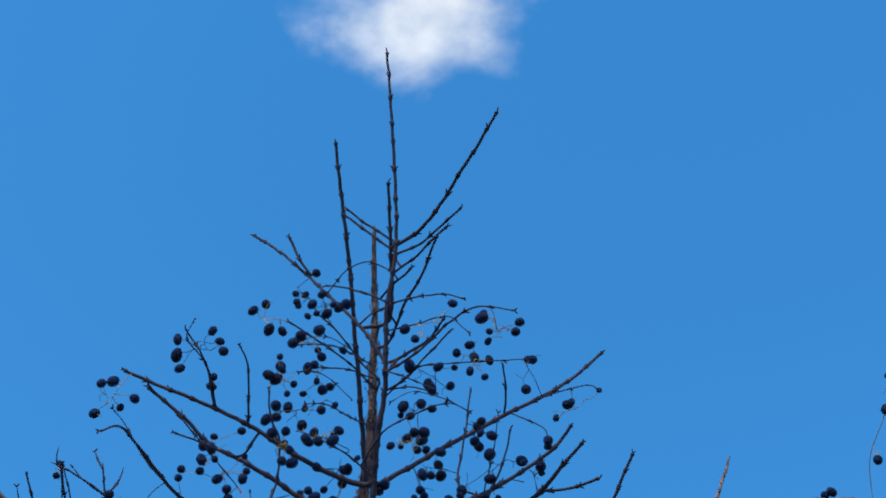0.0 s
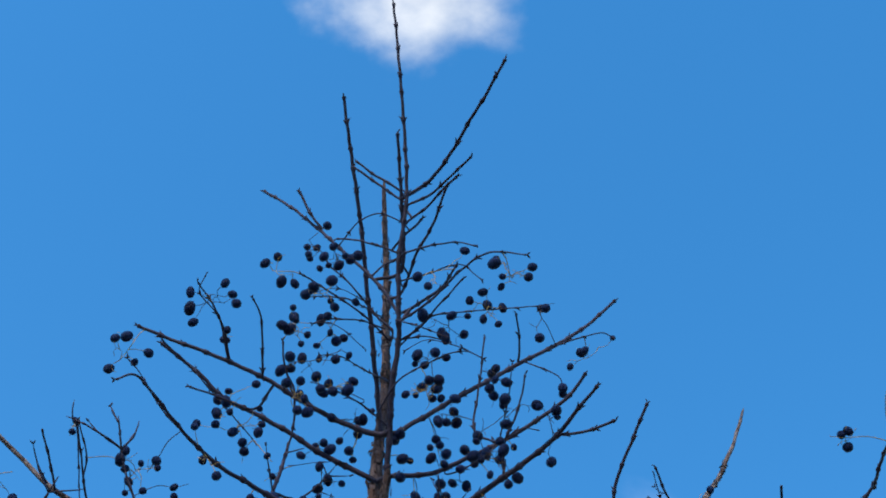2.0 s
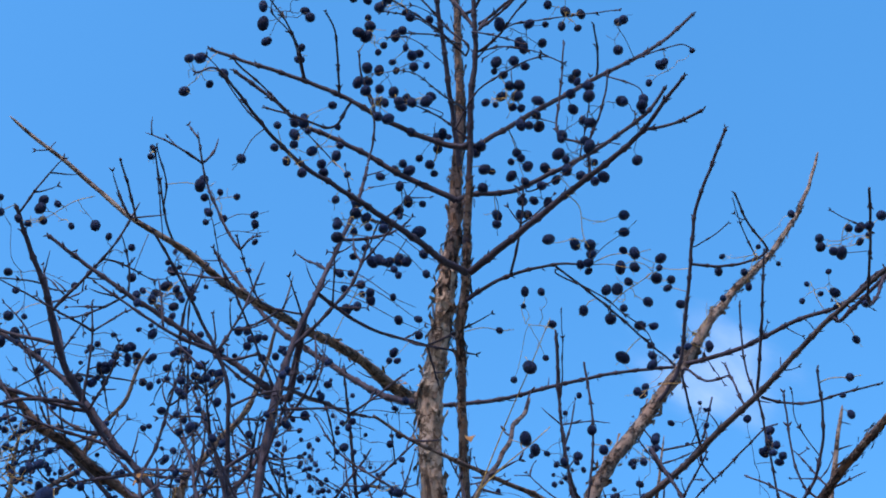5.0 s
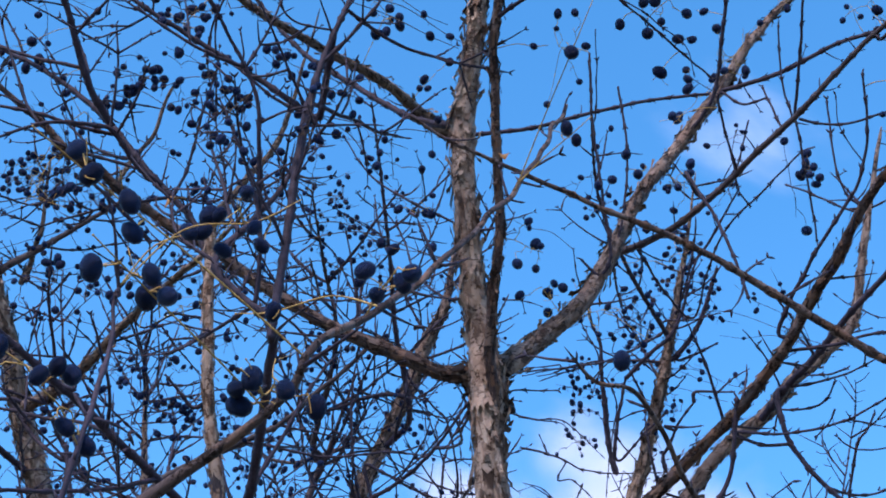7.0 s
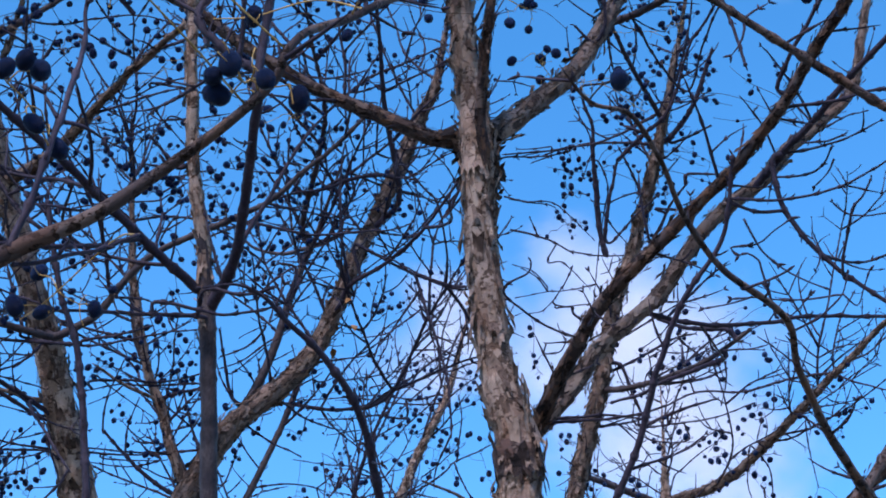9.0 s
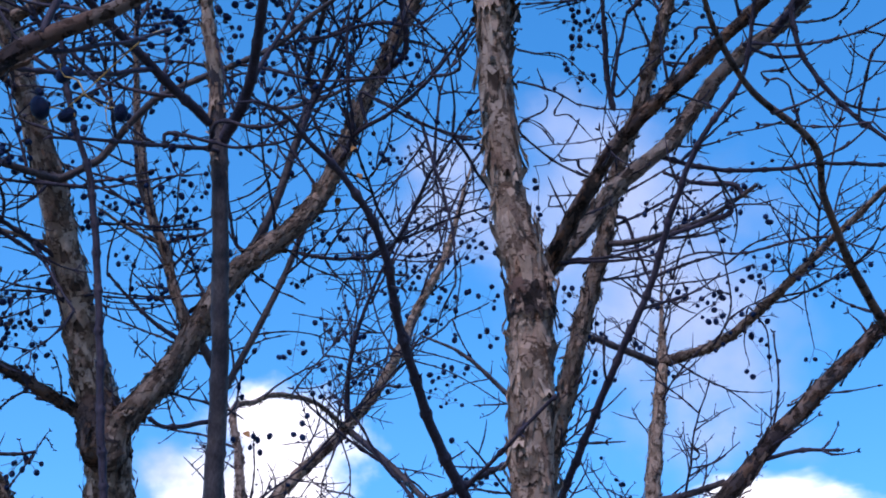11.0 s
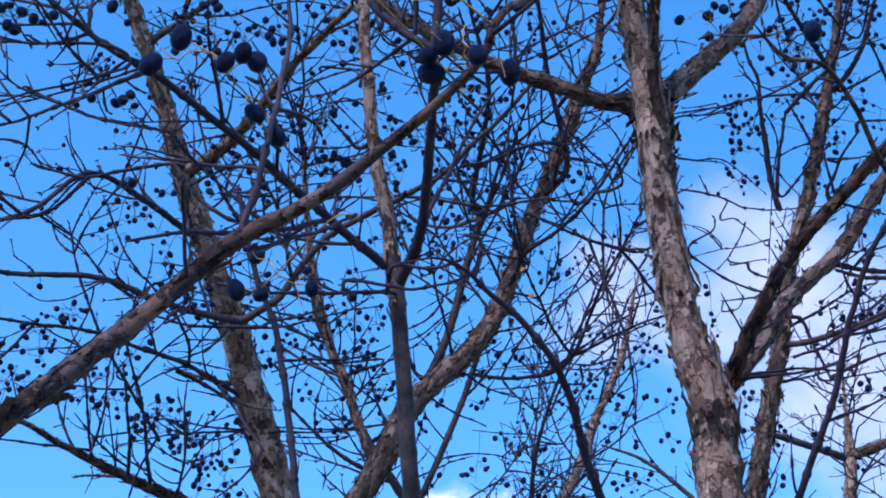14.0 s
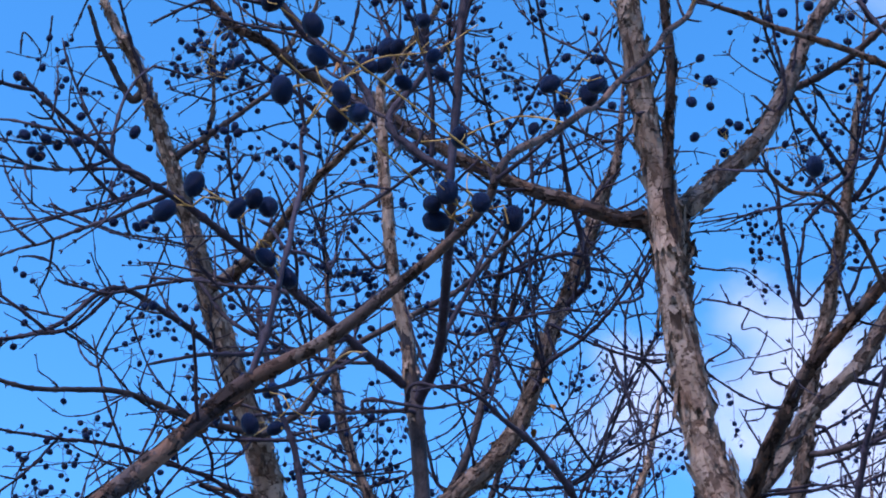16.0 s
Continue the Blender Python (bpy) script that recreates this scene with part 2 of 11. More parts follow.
def link_part(name, me, parent, label="", kind=""):
    ob = new(name, me)
    ob.parent = parent
    ob.matrix_parent_inverse = Matrix.Translation(-Vector(parent.matrix_basis.translation)) if parent.parent is None else Matrix()
    return tagged(ob, label, kind=kind)


def mesh_of(name, verts, faces, mat, smooth=True):
    me = bpy.data.meshes.new(name)
    me.from_pydata(verts, [], faces)
    me.materials.append(mat)
    if smooth:
        me.polygons.foreach_set("use_smooth", [True] * len(faces))
    me.update()
    return me


def spline(pts, step):
    """A smooth way through points of x, y, z, radius, cut into even steps."""
    p = np.array(pts, float)
    p = np.vstack([2 * p[0] - p[1], p, 2 * p[-1] - p[-2]])
    out = []
    for i in range(1, len(p) - 2):
        a, b, c, d = p[i - 1:i + 3]
        n = max(2, int(np.linalg.norm(c[:3] - b[:3]) / step))
        for u in np.arange(n) / n:
            q = 0.5 * (2 * b + (c - a) * u + (2 * a - 5 * b + 4 * c - d) * u * u + (3 * b - a - 3 * c + d) * u ** 3)
            q[3] = b[3] + (c[3] - b[3]) * u
            out.append(q)
    out.append(p[-2])
    return np.array(out)


def frames_along(way):
    """Two directions square to the way at each of its points."""
    t = np.gradient(way[:, :3], axis=0)
    t /= np.linalg.norm(t, axis=1)[:, None] + 1e-9
    side = np.cross(t[0], (0.31, 0.95, 0.05))
    side /= np.linalg.norm(side)
    us, vs = [], []
    for k in t:
        side = side - k * (side @ k)
        side /= np.linalg.norm(side) + 1e-9
        us.append(side)
        vs.append(np.cross(k, side))
    return t, np.array(us), np.array(vs)


def tube(way, sides, rough, seed, verts, faces, plate=0.0):
    """Adds a tapering, uneven tube to verts and faces."""
    t, us, vs = frames_along(way)
    base, n = len(verts), len(way)
    ang = np.arange(sides) * 2 * math.pi / sides
    for k in range(n):
        r = way[k, 3]
        for a in ang:
            o = us[k] * math.cos(a) + vs[k] * math.sin(a)
            q = way[k, :3] + o * r
            if rough:
                f = noise.noise(Vector((o[0] * 2.2 + seed, o[1] * 2.2, o[2] * 2.2 + k * 0.07))) * 0.6
                f += noise.noise(Vector((q[0] * 90, q[1] * 90, q[2] * 38 + seed))) * 0.5
                if plate:
                    w = Vector((q[0] * 46 + seed, q[1] * 46, q[2] * 19))
                    w += noise.noise_vector(w * 1.7) * 0.7
                    f += plate * (noise.cell(w) + 0.5 * noise.cell(w * 2.3))
                q = q + o * (r * rough * f)
            verts.append(tuple(q))
    for k in range(n - 1):
        for j in range(sides):
            a, b = base + k * sides + j, base + k * sides + (j + 1) % sides
            faces.append((a, b, b + sides, a + sides))
    faces.append(tuple(base + (n - 1) * sides + j for j in range(sides)))
    faces.append(tuple(base + sides - 1 - j for j in range(sides)))


def knotted(way, gap, seed):
    """Swells the way at its leaf scars, thins its end to a bud, and tells where the scars are."""
    d = np.r_[0, np.cumsum(np.linalg.norm(np.diff(way[:, :3], axis=0), axis=1))]
    r = way[:, 3].copy()
    at, rnd, scars = d[-1] - 0.002, random.Random(seed), []
    while at > 0.012:
        bump = np.exp(-((d - at) / 0.0026) ** 2)
        way[:, 3] += bump * np.minimum(0.0016, r * 0.6 + 0.0002)
        scars.append(int(np.searchsorted(d, at)))
        at -= gap * rnd.uniform(0.75, 1.3)
    way[-1, 3] *= 0.35
    return way, scars


def buds(way, scars, rnd, verts, faces):
    """Opposite pairs of short pointed buds at the leaf scars."""
    t, us, vs = frames_along(way)
    for k in scars:
        k = min(k, len(way) - 1)
        spin, r = rnd.uniform(0, math.pi), way[k, 3]
        for turn in (0, math.pi):
            if rnd.random() < 0.25:
                continue
            o = us[k] * math.cos(spin + turn) + vs[k] * math.sin(spin + turn)
            long = rnd.uniform(0.0025, 0.006)
            a = way[k, :3] + o * r * 0.5
            b = a + unit(o * 0.8 + t[k]) * (long + r * 0.5)
            tube(np.array([(*a, 0.0010), (*((a + b) / 2), 0.0011), (*b, 0.0003)]), 5, 0.0, 0.0, verts, faces)


def unit(v):
    v = np.array(v, float)
    return v / (np.linalg.norm(v) + 1e-9)


def grow(way, amount, seed, store, reach, girth):
    """Twigs in opposite pairs along a limb, some with twigs of their own; their ways go to the store."""
    rnd = random.Random(seed)
    d = np.r_[0, np.cumsum(np.linalg.norm(np.diff(way[:, :3], axis=0), axis=1))]
    t, us, vs = frames_along(way)
    at = 0.05 * rnd.uniform(0.5, 1.5)
    while at < d[-1] - 0.01:
        k = int(np.searchsorted(d, at))
        spin = rnd.uniform(0, math.pi)
        for turn in (0, math.pi):
            if rnd.random() > (0.28 if way[k, 0] < -0.40 * way[k, 1] and way[k, 1] > 2.1 else 0.72):     # barer outer limbs
                continue
            o = us[k] * math.cos(spin + turn) + vs[k] * math.sin(spin + turn)
            long = rnd.choice((0.015, 0.03, 0.05, 0.08, 0.11, 0.16, 0.22)) * rnd.uniform(0.7, 1.3) * reach
            long *= 1 - 0.7 * min(1.0, max(0.0, (way[k, 2] - 2.7) / 0.6)) if way[k, 1] < 2.6 else 1.0
            go = unit(0.9 * o + rnd.uniform(0.2, 0.8) * t[k] + np.array((0, 0, 0.15)))
            twig(way[k, :3], go, long, rnd, store, 0, girth)
        at += rnd.uniform(0.03, 0.085) / amount


def twig(at, go, long, rnd, store, depth, girth):
    n = max(4, int(long / 0.008))
    p, pts = np.array(at, float), []
    thick = min(0.0010 + 0.0075 * long, 0.0029) * rnd.uniform(0.85, 1.15) * girth
    bend = np.array([rnd.gauss(0, 0.6) for _ in range(3)]) + np.array((0, 0, 0.6))
    for k in range(n + 1):
        pts.append((*p, thick * (1 - 0.5 * k / n)))
        go = unit(go + bend * (0.55 / n) + np.array([rnd.gauss(0, 0.04) for _ in range(3)]))
        p = p + go * long / n
    way, scars = knotted(np.array(pts), 0.028, rnd.random())
    store.append(way)
    t, us, vs = frames_along(way)
    for k in [min(q, n) for q in scars if rnd.random() < 0.55]:
        spin = rnd.uniform(0, math.pi)
        for turn in (0, math.pi):
            o = us[k] * math.cos(spin + turn) + vs[k] * math.sin(spin + turn)
            b = way[k, :3] + unit(o * 0.8 + t[k]) * rnd.uniform(0.004, 0.008)
            store.append(np.array([(*way[k, :3], 0.0011 * girth), (*(0.5 * (way[k, :3] + b)), 0.0012 * girth), (*b, 0.0004)]))
    if depth < 2 and long > 0.07:
        gap = max(3, int(0.035 / (long / n)))
        for k in range(gap, n, gap):
            if rnd.random() < 0.5:
                f = unit(way[min(k + 1, n), :3] - way[k - 1, :3])
                s = unit(np.cross(f, (rnd.gauss(0, 1), rnd.gauss(0, 1), rnd.gauss(0, 1))))
                for sg in ((1, -1) if rnd.random() < 0.45 else (1,)):
                    twig(way[k, :3], unit(0.9 * sg * s + 0.6 * f), long * rnd.uniform(0.12, 0.5), rnd, store, depth + 1, girth)


WOOD = {}           # points along the limbs, tree by tree
STORE = {}          # twig ways, tree by tree
FRUIT = {}          # places where fruit hangs, tree by tree


def flakes(way, seed, verts, faces, amount):
    """Thin curled plates of bark that lift from a trunk."""
    rnd = random.Random(seed)
    t, us, vs = frames_along(way)
    d = np.r_[0, np.cumsum(np.linalg.norm(np.diff(way[:, :3], axis=0), axis=1))]
    for _ in range(int(d[-1] * amount)):
        at = rnd.uniform(0.0, d[-1])
        k = min(int(np.searchsorted(d, at)), len(way) - 1)
        r = way[k, 3]
        if way[k, 2] < 1.4 or r < 0.004:
            continue
        a0, wide = rnd.uniform(0, 2 * math.pi), rnd.uniform(0.22, 0.62) * min(1.0, 0.012 / r + 0.3)
        long = rnd.uniform(0.007, 0.024) * min(1.6, 0.4 + r / 0.016)
        lift, sgn = rnd.choice((0.08, 0.14, 0.22, 0.34, 0.5, 0.75)) * min(r, 0.011), rnd.choice((1, -1))
        twist, b = rnd.uniform(-0.25, 0.25), len(verts)
        rows, cols = 4, 4
        for i in range(rows):
            v = i / (rows - 1)
            for j in range(cols):
                u = j / (cols - 1) - 0.5
                ragged = 1 + 0.25 * math.sin(7 * u + 3 * v + a0 * 5)
                ang = a0 + wide * u * (1.05 - 0.18 * v) * ragged + twist * v
                out = r * 1.0 + 0.0006 + lift * (v ** 1.7) + 0.12 * lift * abs(u) * 2
                o = us[k] * math.cos(ang) + vs[k] * math.sin(ang)
                verts.append(tuple(way[k, :3] + o * out + t[k] * (sgn * long * (v - 0.3) * ragged)))
        for i in range(rows - 1):
            for j in range(cols - 1):
                q = b + i * cols + j
                faces.append((q, q + 1, q + cols + 1, q + cols))


def limb(tree, name, peeling, twigs, *pts):
    """A trunk, branch or twig of a tree along points of x, y, z in metres and a radius in millimetres.
    peeling: 0 young bark, 1 peeling, 2 dark: weathered, with shade in the tone of one branch, 3 pale, brightened for
    lack of light."""
    counts["limb"] = counts.get("limb", 0) + 1
    seed = counts["limb"] * 1.37
    slender = 0.93 if peeling else 0.88
    p = [(x, y, z, r * slender / 1000) for x, y, z, r in pts]
    big = max(q[3] for q in p[-max(2, len(p) // 2):])
    if peeling and tree in (far, back, pale, slim) and name != "bark_collar" and p[-1][3] > 0.003:
        go = unit(np.array(p[-1][:3]) - np.array(p[-2][:3]))
        p.append((*(np.array(p[-1][:3]) + go * 0.14 + np.array((0, 0, 0.02))), 0.0012))
    way = spline(p, 0.006 if peeling else 0.0045 if big > 0.005 else 0.003)
    scars = []
    if not peeling:
        way, scars = knotted(way, 0.034 if big < 0.006 else 0.06, seed)
        wob = np.array([[noise.noise(Vector((k * 0.13, seed, j * 7.0))) for j in range(3)] for k in range(len(way))])
        way[:, :3] += wob * 0.0012
    else:
        wob = np.array([[noise.noise(Vector((k * 0.09, seed, j * 7.0))) for j in range(3)] for k in range(len(way))])
        way[:, :3] += wob * 0.003
        way[:, 3] *= 1 + 0.10 * np.array([noise.noise(Vector((k * 0.21, seed, 3.0))) for k in range(len(way))])
        way[-3:, 3] *= (0.85, 0.65, 0.3)
    WOOD.setdefault(tree.name, []).append(way[::3, :3])
    verts, faces = [], []
    sides = 32 if big > 0.012 else 14 if big > 0.006 else 8 if big > 0.002 else 6
    tube(way, sides, 0.11 if peeling else 0.10, seed, verts, faces, 0.45 if peeling and big > 0.005 else 0.0)
    if big < 0.005:
        buds(way, scars, random.Random(seed), verts, faces)
    mat = WORN_SHADED if peeling == 2 or tree in (left, right) and (peeling or big > 0.0042) else PALE if peeling == 3 else GREY if peeling and (name == "branch" or tree is slim) else BARK if peeling else TWIG if big < 0.0042 or (tree is fork and name == "branch") else LIMB
    ob = link_part(name, mesh_of(name, verts, faces, mat), tree)
    if peeling:
        v2, f2 = [], []
        flakes(way, seed, v2, f2, 440 if big < 0.013 else 760)
        if f2:
            me = mesh_of("loose_bark", v2, f2, LOOSE[mat])
            link_part("loose_bark", me, ob, "curled papery flakes of peeling bark", "stuff")
    if twigs:
        own = []
        seen = way[way[:, 2] > 1.45]
        if len(seen) > 8:
            grow(seen, THIN.get(tree.name, 0.8) if twigs == 1 else THICK.get(tree.name, 1.35), seed, own, REACH.get(tree.name, 1.0), GIRTH.get(tree.name, 1.0))
            STORE.setdefault(tree.name, (tree, []))[1].extend(own)
            if twigs == 2:
                FRUIT.setdefault(tree.name, (tree, []))[1].extend(own)
    return ob


def berry_mesh(seed, wrinkle, cuts):
    bm = bmesh.new()
    bmesh.ops.create_icosphere(bm, subdivisions=cuts, radius=1.0)
    for v in bm.verts:
        n1 = noise.noise(v.co * 1.6 + Vector((seed, 0, 0)))
        n2 = noise.noise(v.co * 5.0 + Vector((0, seed, 0)))
        v.co *= 1 + wrinkle * (0.6 * n1 + 0.5 * n2)
        v.co.z *= 1.10 + 0.28 * abs(math.sin(seed * 2.3))
    me = bpy.data.meshes.new("berry")
    bm.to_mesh(me)
    bm.free()
    me.materials.append(BERRY)
    me.polygons.foreach_set("use_smooth", [True] * len(me.polygons))
    return me


BERRIES = [berry_mesh(3.1 * k, 0.10, 2) for k in range(6)]
BIG = [berry_mesh(5.3 * k + 1, 0.07, 3) for k in range(4)]


def stalk(verts, faces, a, b, r, sag, rnd):
    a, b = np.array(a, float), np.array(b, float)
    mid = (a + b) / 2 + np.array([rnd.gauss(0, 1) for _ in range(3)]) * np.linalg.norm(b - a) * 0.10 + np.array((0, 0, sag))
    way = spline([(*a, r * 1.25), (*mid, r), (*b, r)], 0.006)
    tube(way, 5, 0.0, 0.0, verts, faces)


def knob(verts, faces, at, r):
    """A small swelling where a stalk forks or where a fruit has fallen."""
    base, p = len(verts), np.array(at, float)
    for d in ((1, 0, 0), (0, 1, 0), (-1, 0, 0), (0, -1, 0), (0, 0, 1.3), (0, 0, -1.3)):
        verts.append(tuple(p + np.array(d) * r))
    for k in range(4):
        faces.append((base + k, base + (k + 1) % 4, base + 4))
        faces.append((base + (k + 1) % 4, base + k, base + 5))


def bunch(tree, at, *fruit, given=True):
    """A panicle of fruit: a branching stalk from the nearest limb, a berry at each of the places given, and a few empty stalks."""
    counts["bunch"] = counts.get("bunch", 0) + 1
    rnd = random.Random(counts["bunch"])
    places = [np.array(f, float) for f in fruit]
    mid, at = np.mean(places, 0), np.array(at, float)
    wood = np.vstack(WOOD[tree.name])
    gap = np.linalg.norm(wood - mid, axis=1)
    if given and gap.min() < np.linalg.norm(at - mid):
        at = wood[gap.argmin()]
    girth = GIRTH.get(tree.name, 1.0)
    fine = 0.55 if tree is NEAR else 0.62 * girth
    dry = tree is NEAR or tree is main and rnd.random() < 0.55
    reach = np.linalg.norm(mid - at)
    tip = mid + (mid - at) * 0.35
    bow = np.array((0, 0, 0.12 * reach)) + np.array([rnd.gauss(0, 0.05) for _ in range(3)]) * reach
    rachis = spline([(*at, 0.0010 * fine), (*(at + (mid - at) * 0.5 + bow), 0.0009 * fine), (*mid, 0.0008 * fine), (*tip, 0.0006 * fine)], 0.006)
    verts, faces = [], []
    tube(rachis, 5, 0.0, 0.0, verts, faces)
    knob(verts, faces, tip, 0.0012 * fine)
    half = rachis[len(rachis) // 3:, :3]
    for f in places:
        root = half[int(np.argmin(np.linalg.norm(half - f, axis=1) + np.array([rnd.uniform(0, 0.012) for _ in half])))]
        fork = root + (f - root) * rnd.uniform(0.4, 0.7) + np.array([rnd.gauss(0, 0.0025) for _ in range(3)])
        stalk(verts, faces, root, fork, 0.00070 * fine, 0.001, rnd)
        stalk(verts, faces, fork, f, 0.00058 * fine, 0.001, rnd)
        knob(verts, faces, root, 0.0012 * fine)
        knob(verts, faces, fork, 0.0011 * fine)
        for _ in range(rnd.choice((0, 1, 1, 2))):
            loose = fork + unit([rnd.gauss(0, 1) for _ in range(3)]) * rnd.uniform(0.006, 0.016)
            stalk(verts, faces, fork, loose, 0.00050 * fine, 0, rnd)
            knob(verts, faces, loose, 0.0010 * fine)
    ob = link_part("panicle", mesh_of("panicle", verts, faces, GOLD if dry else STALK), tree, "dry tan fruit stalk with dark berries" if dry else "thin dark fruit stalk with dark berries")
    for f in places:
        b = new("berry", rnd.choice(BIG if tree is NEAR else BERRIES))
        near_size = SIZE.get(tree.name, 0.0056) if given else 0.0047 * GIRTH.get(tree.name, 1.0)
        b.parent, b.matrix_parent_inverse = ob, Matrix()
        s = 0.96 * near_size * (rnd.uniform(0.86, 1.12) if tree is NEAR or rnd.random() < 0.6 else rnd.uniform(0.6, 0.86))
        b.matrix_basis = Matrix.LocRotScale(f, Euler((rnd.uniform(-1.1, 1.1), rnd.uniform(-1.1, 1.1), rnd.uniform(0, 6))), (s, s, s))


main = thing("tree", (-0.05, 2.03, 0), "tall bare tree with peeling brown bark and dark berries", "tree", "bare fruiting trees")
slim = thing("tree", (-0.28, 4.20, 0), "slim bare tree with flaking bark standing behind", "tree", "bare fruiting trees")
right = thing("tree", (0.80, 1.75, 0), "bare tree reaching dark knotted branches across", "tree", "bare fruiting trees")
left = thing("tree", (-0.92, 0.66, 0), "bare tree with low grey-brown branch and blue-black berries", "tree", "bare fruiting trees")
sapling = thing("sapling", (0.38, 2.85, 0), "thin arching dark bare sapling", "sapling")
fork = thing("tree", (-0.43, 2.30, 0), "young forked bare tree with smooth dark bark", "tree", "bare fruiting trees")
sprout = thing("sapling", (-0.42, 2.05, 0), "straight thin dark bare shoot", "sapling")
far = thing("tree", (-0.81, 3.74, 0), "thick bare tree with pinkish peeling bark", "tree", "bare fruiting trees")
pale = thing("tree", (0.19, 5.43, 0), "distant slender bare tree with brown limbs", "tree", "bare fruiting trees")
back = thing("tree", (-1.99, 5.38, 0), "distant leaning bare tree with fine twigs", "tree", "bare fruiting trees")
NEAR = left
FRUIT_MOST = {main.name: 22, slim.name: 25, fork.name: 14, far.name: 60, pale.name: 5, back.name: 14}
REACH = {main.name: 0.6, slim.name: 1.15, far.name: 1.5, pale.name: 2.0, back.name: 2.2, fork.name: 1.2,
         left.name: 0.22, right.name: 0.25, sapling.name: 0.3, sprout.name: 0.3}
THICK = {far.name: 1.25, back.name: 0.42, slim.name: 1.25, fork.name: 1.5, pale.name: 0.7, main.name: 1.7}
GIRTH = {far.name: 1.12, back.name: 1.25, pale.name: 1.25, slim.name: 1.15}
THIN = {far.name: 0.65, back.name: 0.36}
SIZE = {main.name: 0.0069, left.name: 0.0048, right.name: 0.0054, back.name: 0.0092, pale.name: 0.0092}
limb(right, "trunk", 1, 0, (0.800, 1.750, -0.030, 45.0), (0.790, 1.750, 0.900, 40.0), (0.760, 1.740, 1.700, 34.0), (0.720, 1.700, 2.300, 28.0), (0.700, 1.680, 3.000, 18.0))
limb(right, "branch", 1, 0, (0.740, 1.720, 2.050, 14.0), (0.560, 1.579, 2.200, 11.0), (0.356, 1.427, 2.281, 6.4))
limb(right, "branch", 1, 0, (0.770, 1.740, 1.600, 14.0), (0.520, 1.660, 1.800, 10.0), (0.290, 1.610, 1.963, 6.8))
limb(left, "trunk", 1, 0, (-0.92, 0.66, -0.03, 42), (-0.92, 0.67, 0.7, 37), (-0.9, 0.69, 1.3, 30), (-0.88, 0.70, 2.0, 22), (-0.88, 0.70, 2.7, 12))
limb(left, "branch", 1, 0, (-0.9, 0.69, 1.32, 14), (-0.63, 0.76, 1.52, 9), (-0.37, 0.83, 1.70, 6.4))
limb(main, "trunk", 1, 0, (-0.033, 1.985, -0.030, 30.3), (-0.043, 1.965, 0.760, 27.5), (-0.053, 1.935, 1.520, 25.2), (-0.053, 1.906, 1.818, 24.0), (-0.054, 1.892, 2.004, 23.8), (-0.054, 1.881, 2.143, 23.8), (-0.055, 1.872, 2.246, 23.7), (-0.075, 1.868, 2.335, 20.5), (-0.086, 1.859, 2.423, 19.7), (-0.094, 1.842, 2.541, 18.6), (-0.093, 1.830, 2.613, 20.7), (-0.103, 1.814, 2.699, 16.0), (-0.112, 1.788, 2.805, 15.5), (-0.115, 1.742, 2.956, 16.1), (-0.103, 1.714, 3.046, 13.5), (-0.082, 1.665, 3.192, 11.7))
limb(main, "leader", 2, 0, (-0.103, 1.714, 3.046, 13.5), (-0.082, 1.665, 3.192, 11.7), (-0.079, 1.658, 3.221, 10.5), (-0.068, 1.604, 3.379, 8.3), (-0.068, 1.551, 3.528, 6.0), (-0.071, 1.497, 3.673, 4.4), (-0.076, 1.465, 3.761, 3.6))
limb(main, "stem", 2, 0, (-0.088, 1.842, 2.561, 5.8), (-0.084, 1.820, 2.590, 7.4), (-0.087, 1.781, 2.641, 7.2), (-0.071, 1.706, 2.738, 6.6), (-0.069, 1.640, 2.822, 6.1), (-0.067, 1.570, 2.916, 6.2), (-0.058, 1.521, 2.984, 6.3), (-0.050, 1.449, 3.084, 5.2))
limb(main, "stem", 0, 0, (-0.058, 1.520, 2.984, 5.3), (-0.050, 1.450, 3.085, 4.5), (-0.044, 1.390, 3.169, 4.6), (-0.037, 1.360, 3.210, 3.8), (-0.037, 1.293, 3.305, 3.4), (-0.027, 1.242, 3.378, 2.9), (-0.034, 1.156, 3.501, 2.5), (-0.046, 1.076, 3.615, 2.0))
limb(main, "branch", 0, 0, (-0.069, 1.624, 3.311, 4.9), (-0.072, 1.601, 3.333, 4.2), (-0.082, 1.525, 3.406, 4.2), (-0.090, 1.467, 3.463, 3.9), (-0.098, 1.409, 3.520, 3.6), (-0.110, 1.342, 3.586, 3.3), (-0.121, 1.288, 3.640, 2.9), (-0.127, 1.257, 3.671, 2.6))
limb(main, "branch", 0, 0, (-0.073, 1.353, 3.336, 2.7), (-0.035, 1.341, 3.347, 3.0), (-0.035, 1.266, 3.400, 2.6), (-0.040, 1.190, 3.454, 2.3))
limb(main, "branch", 0, 0, (-0.036, 1.266, 3.400, 2.6), (-0.028, 1.259, 3.401, 2.9), (0.005, 1.235, 3.403, 2.9), (0.032, 1.198, 3.411, 2.7), (0.061, 1.149, 3.422, 2.5), (0.083, 1.111, 3.430, 2.4), (0.105, 1.070, 3.440, 2.2))
limb(main, "twig", 0, 0, (-0.021, 1.289, 3.391, 2.0), (-0.028, 1.286, 3.415, 2.0), (0.006, 1.262, 3.410, 1.9), (0.044, 1.219, 3.408, 1.8), (0.061, 1.200, 3.408, 1.7))
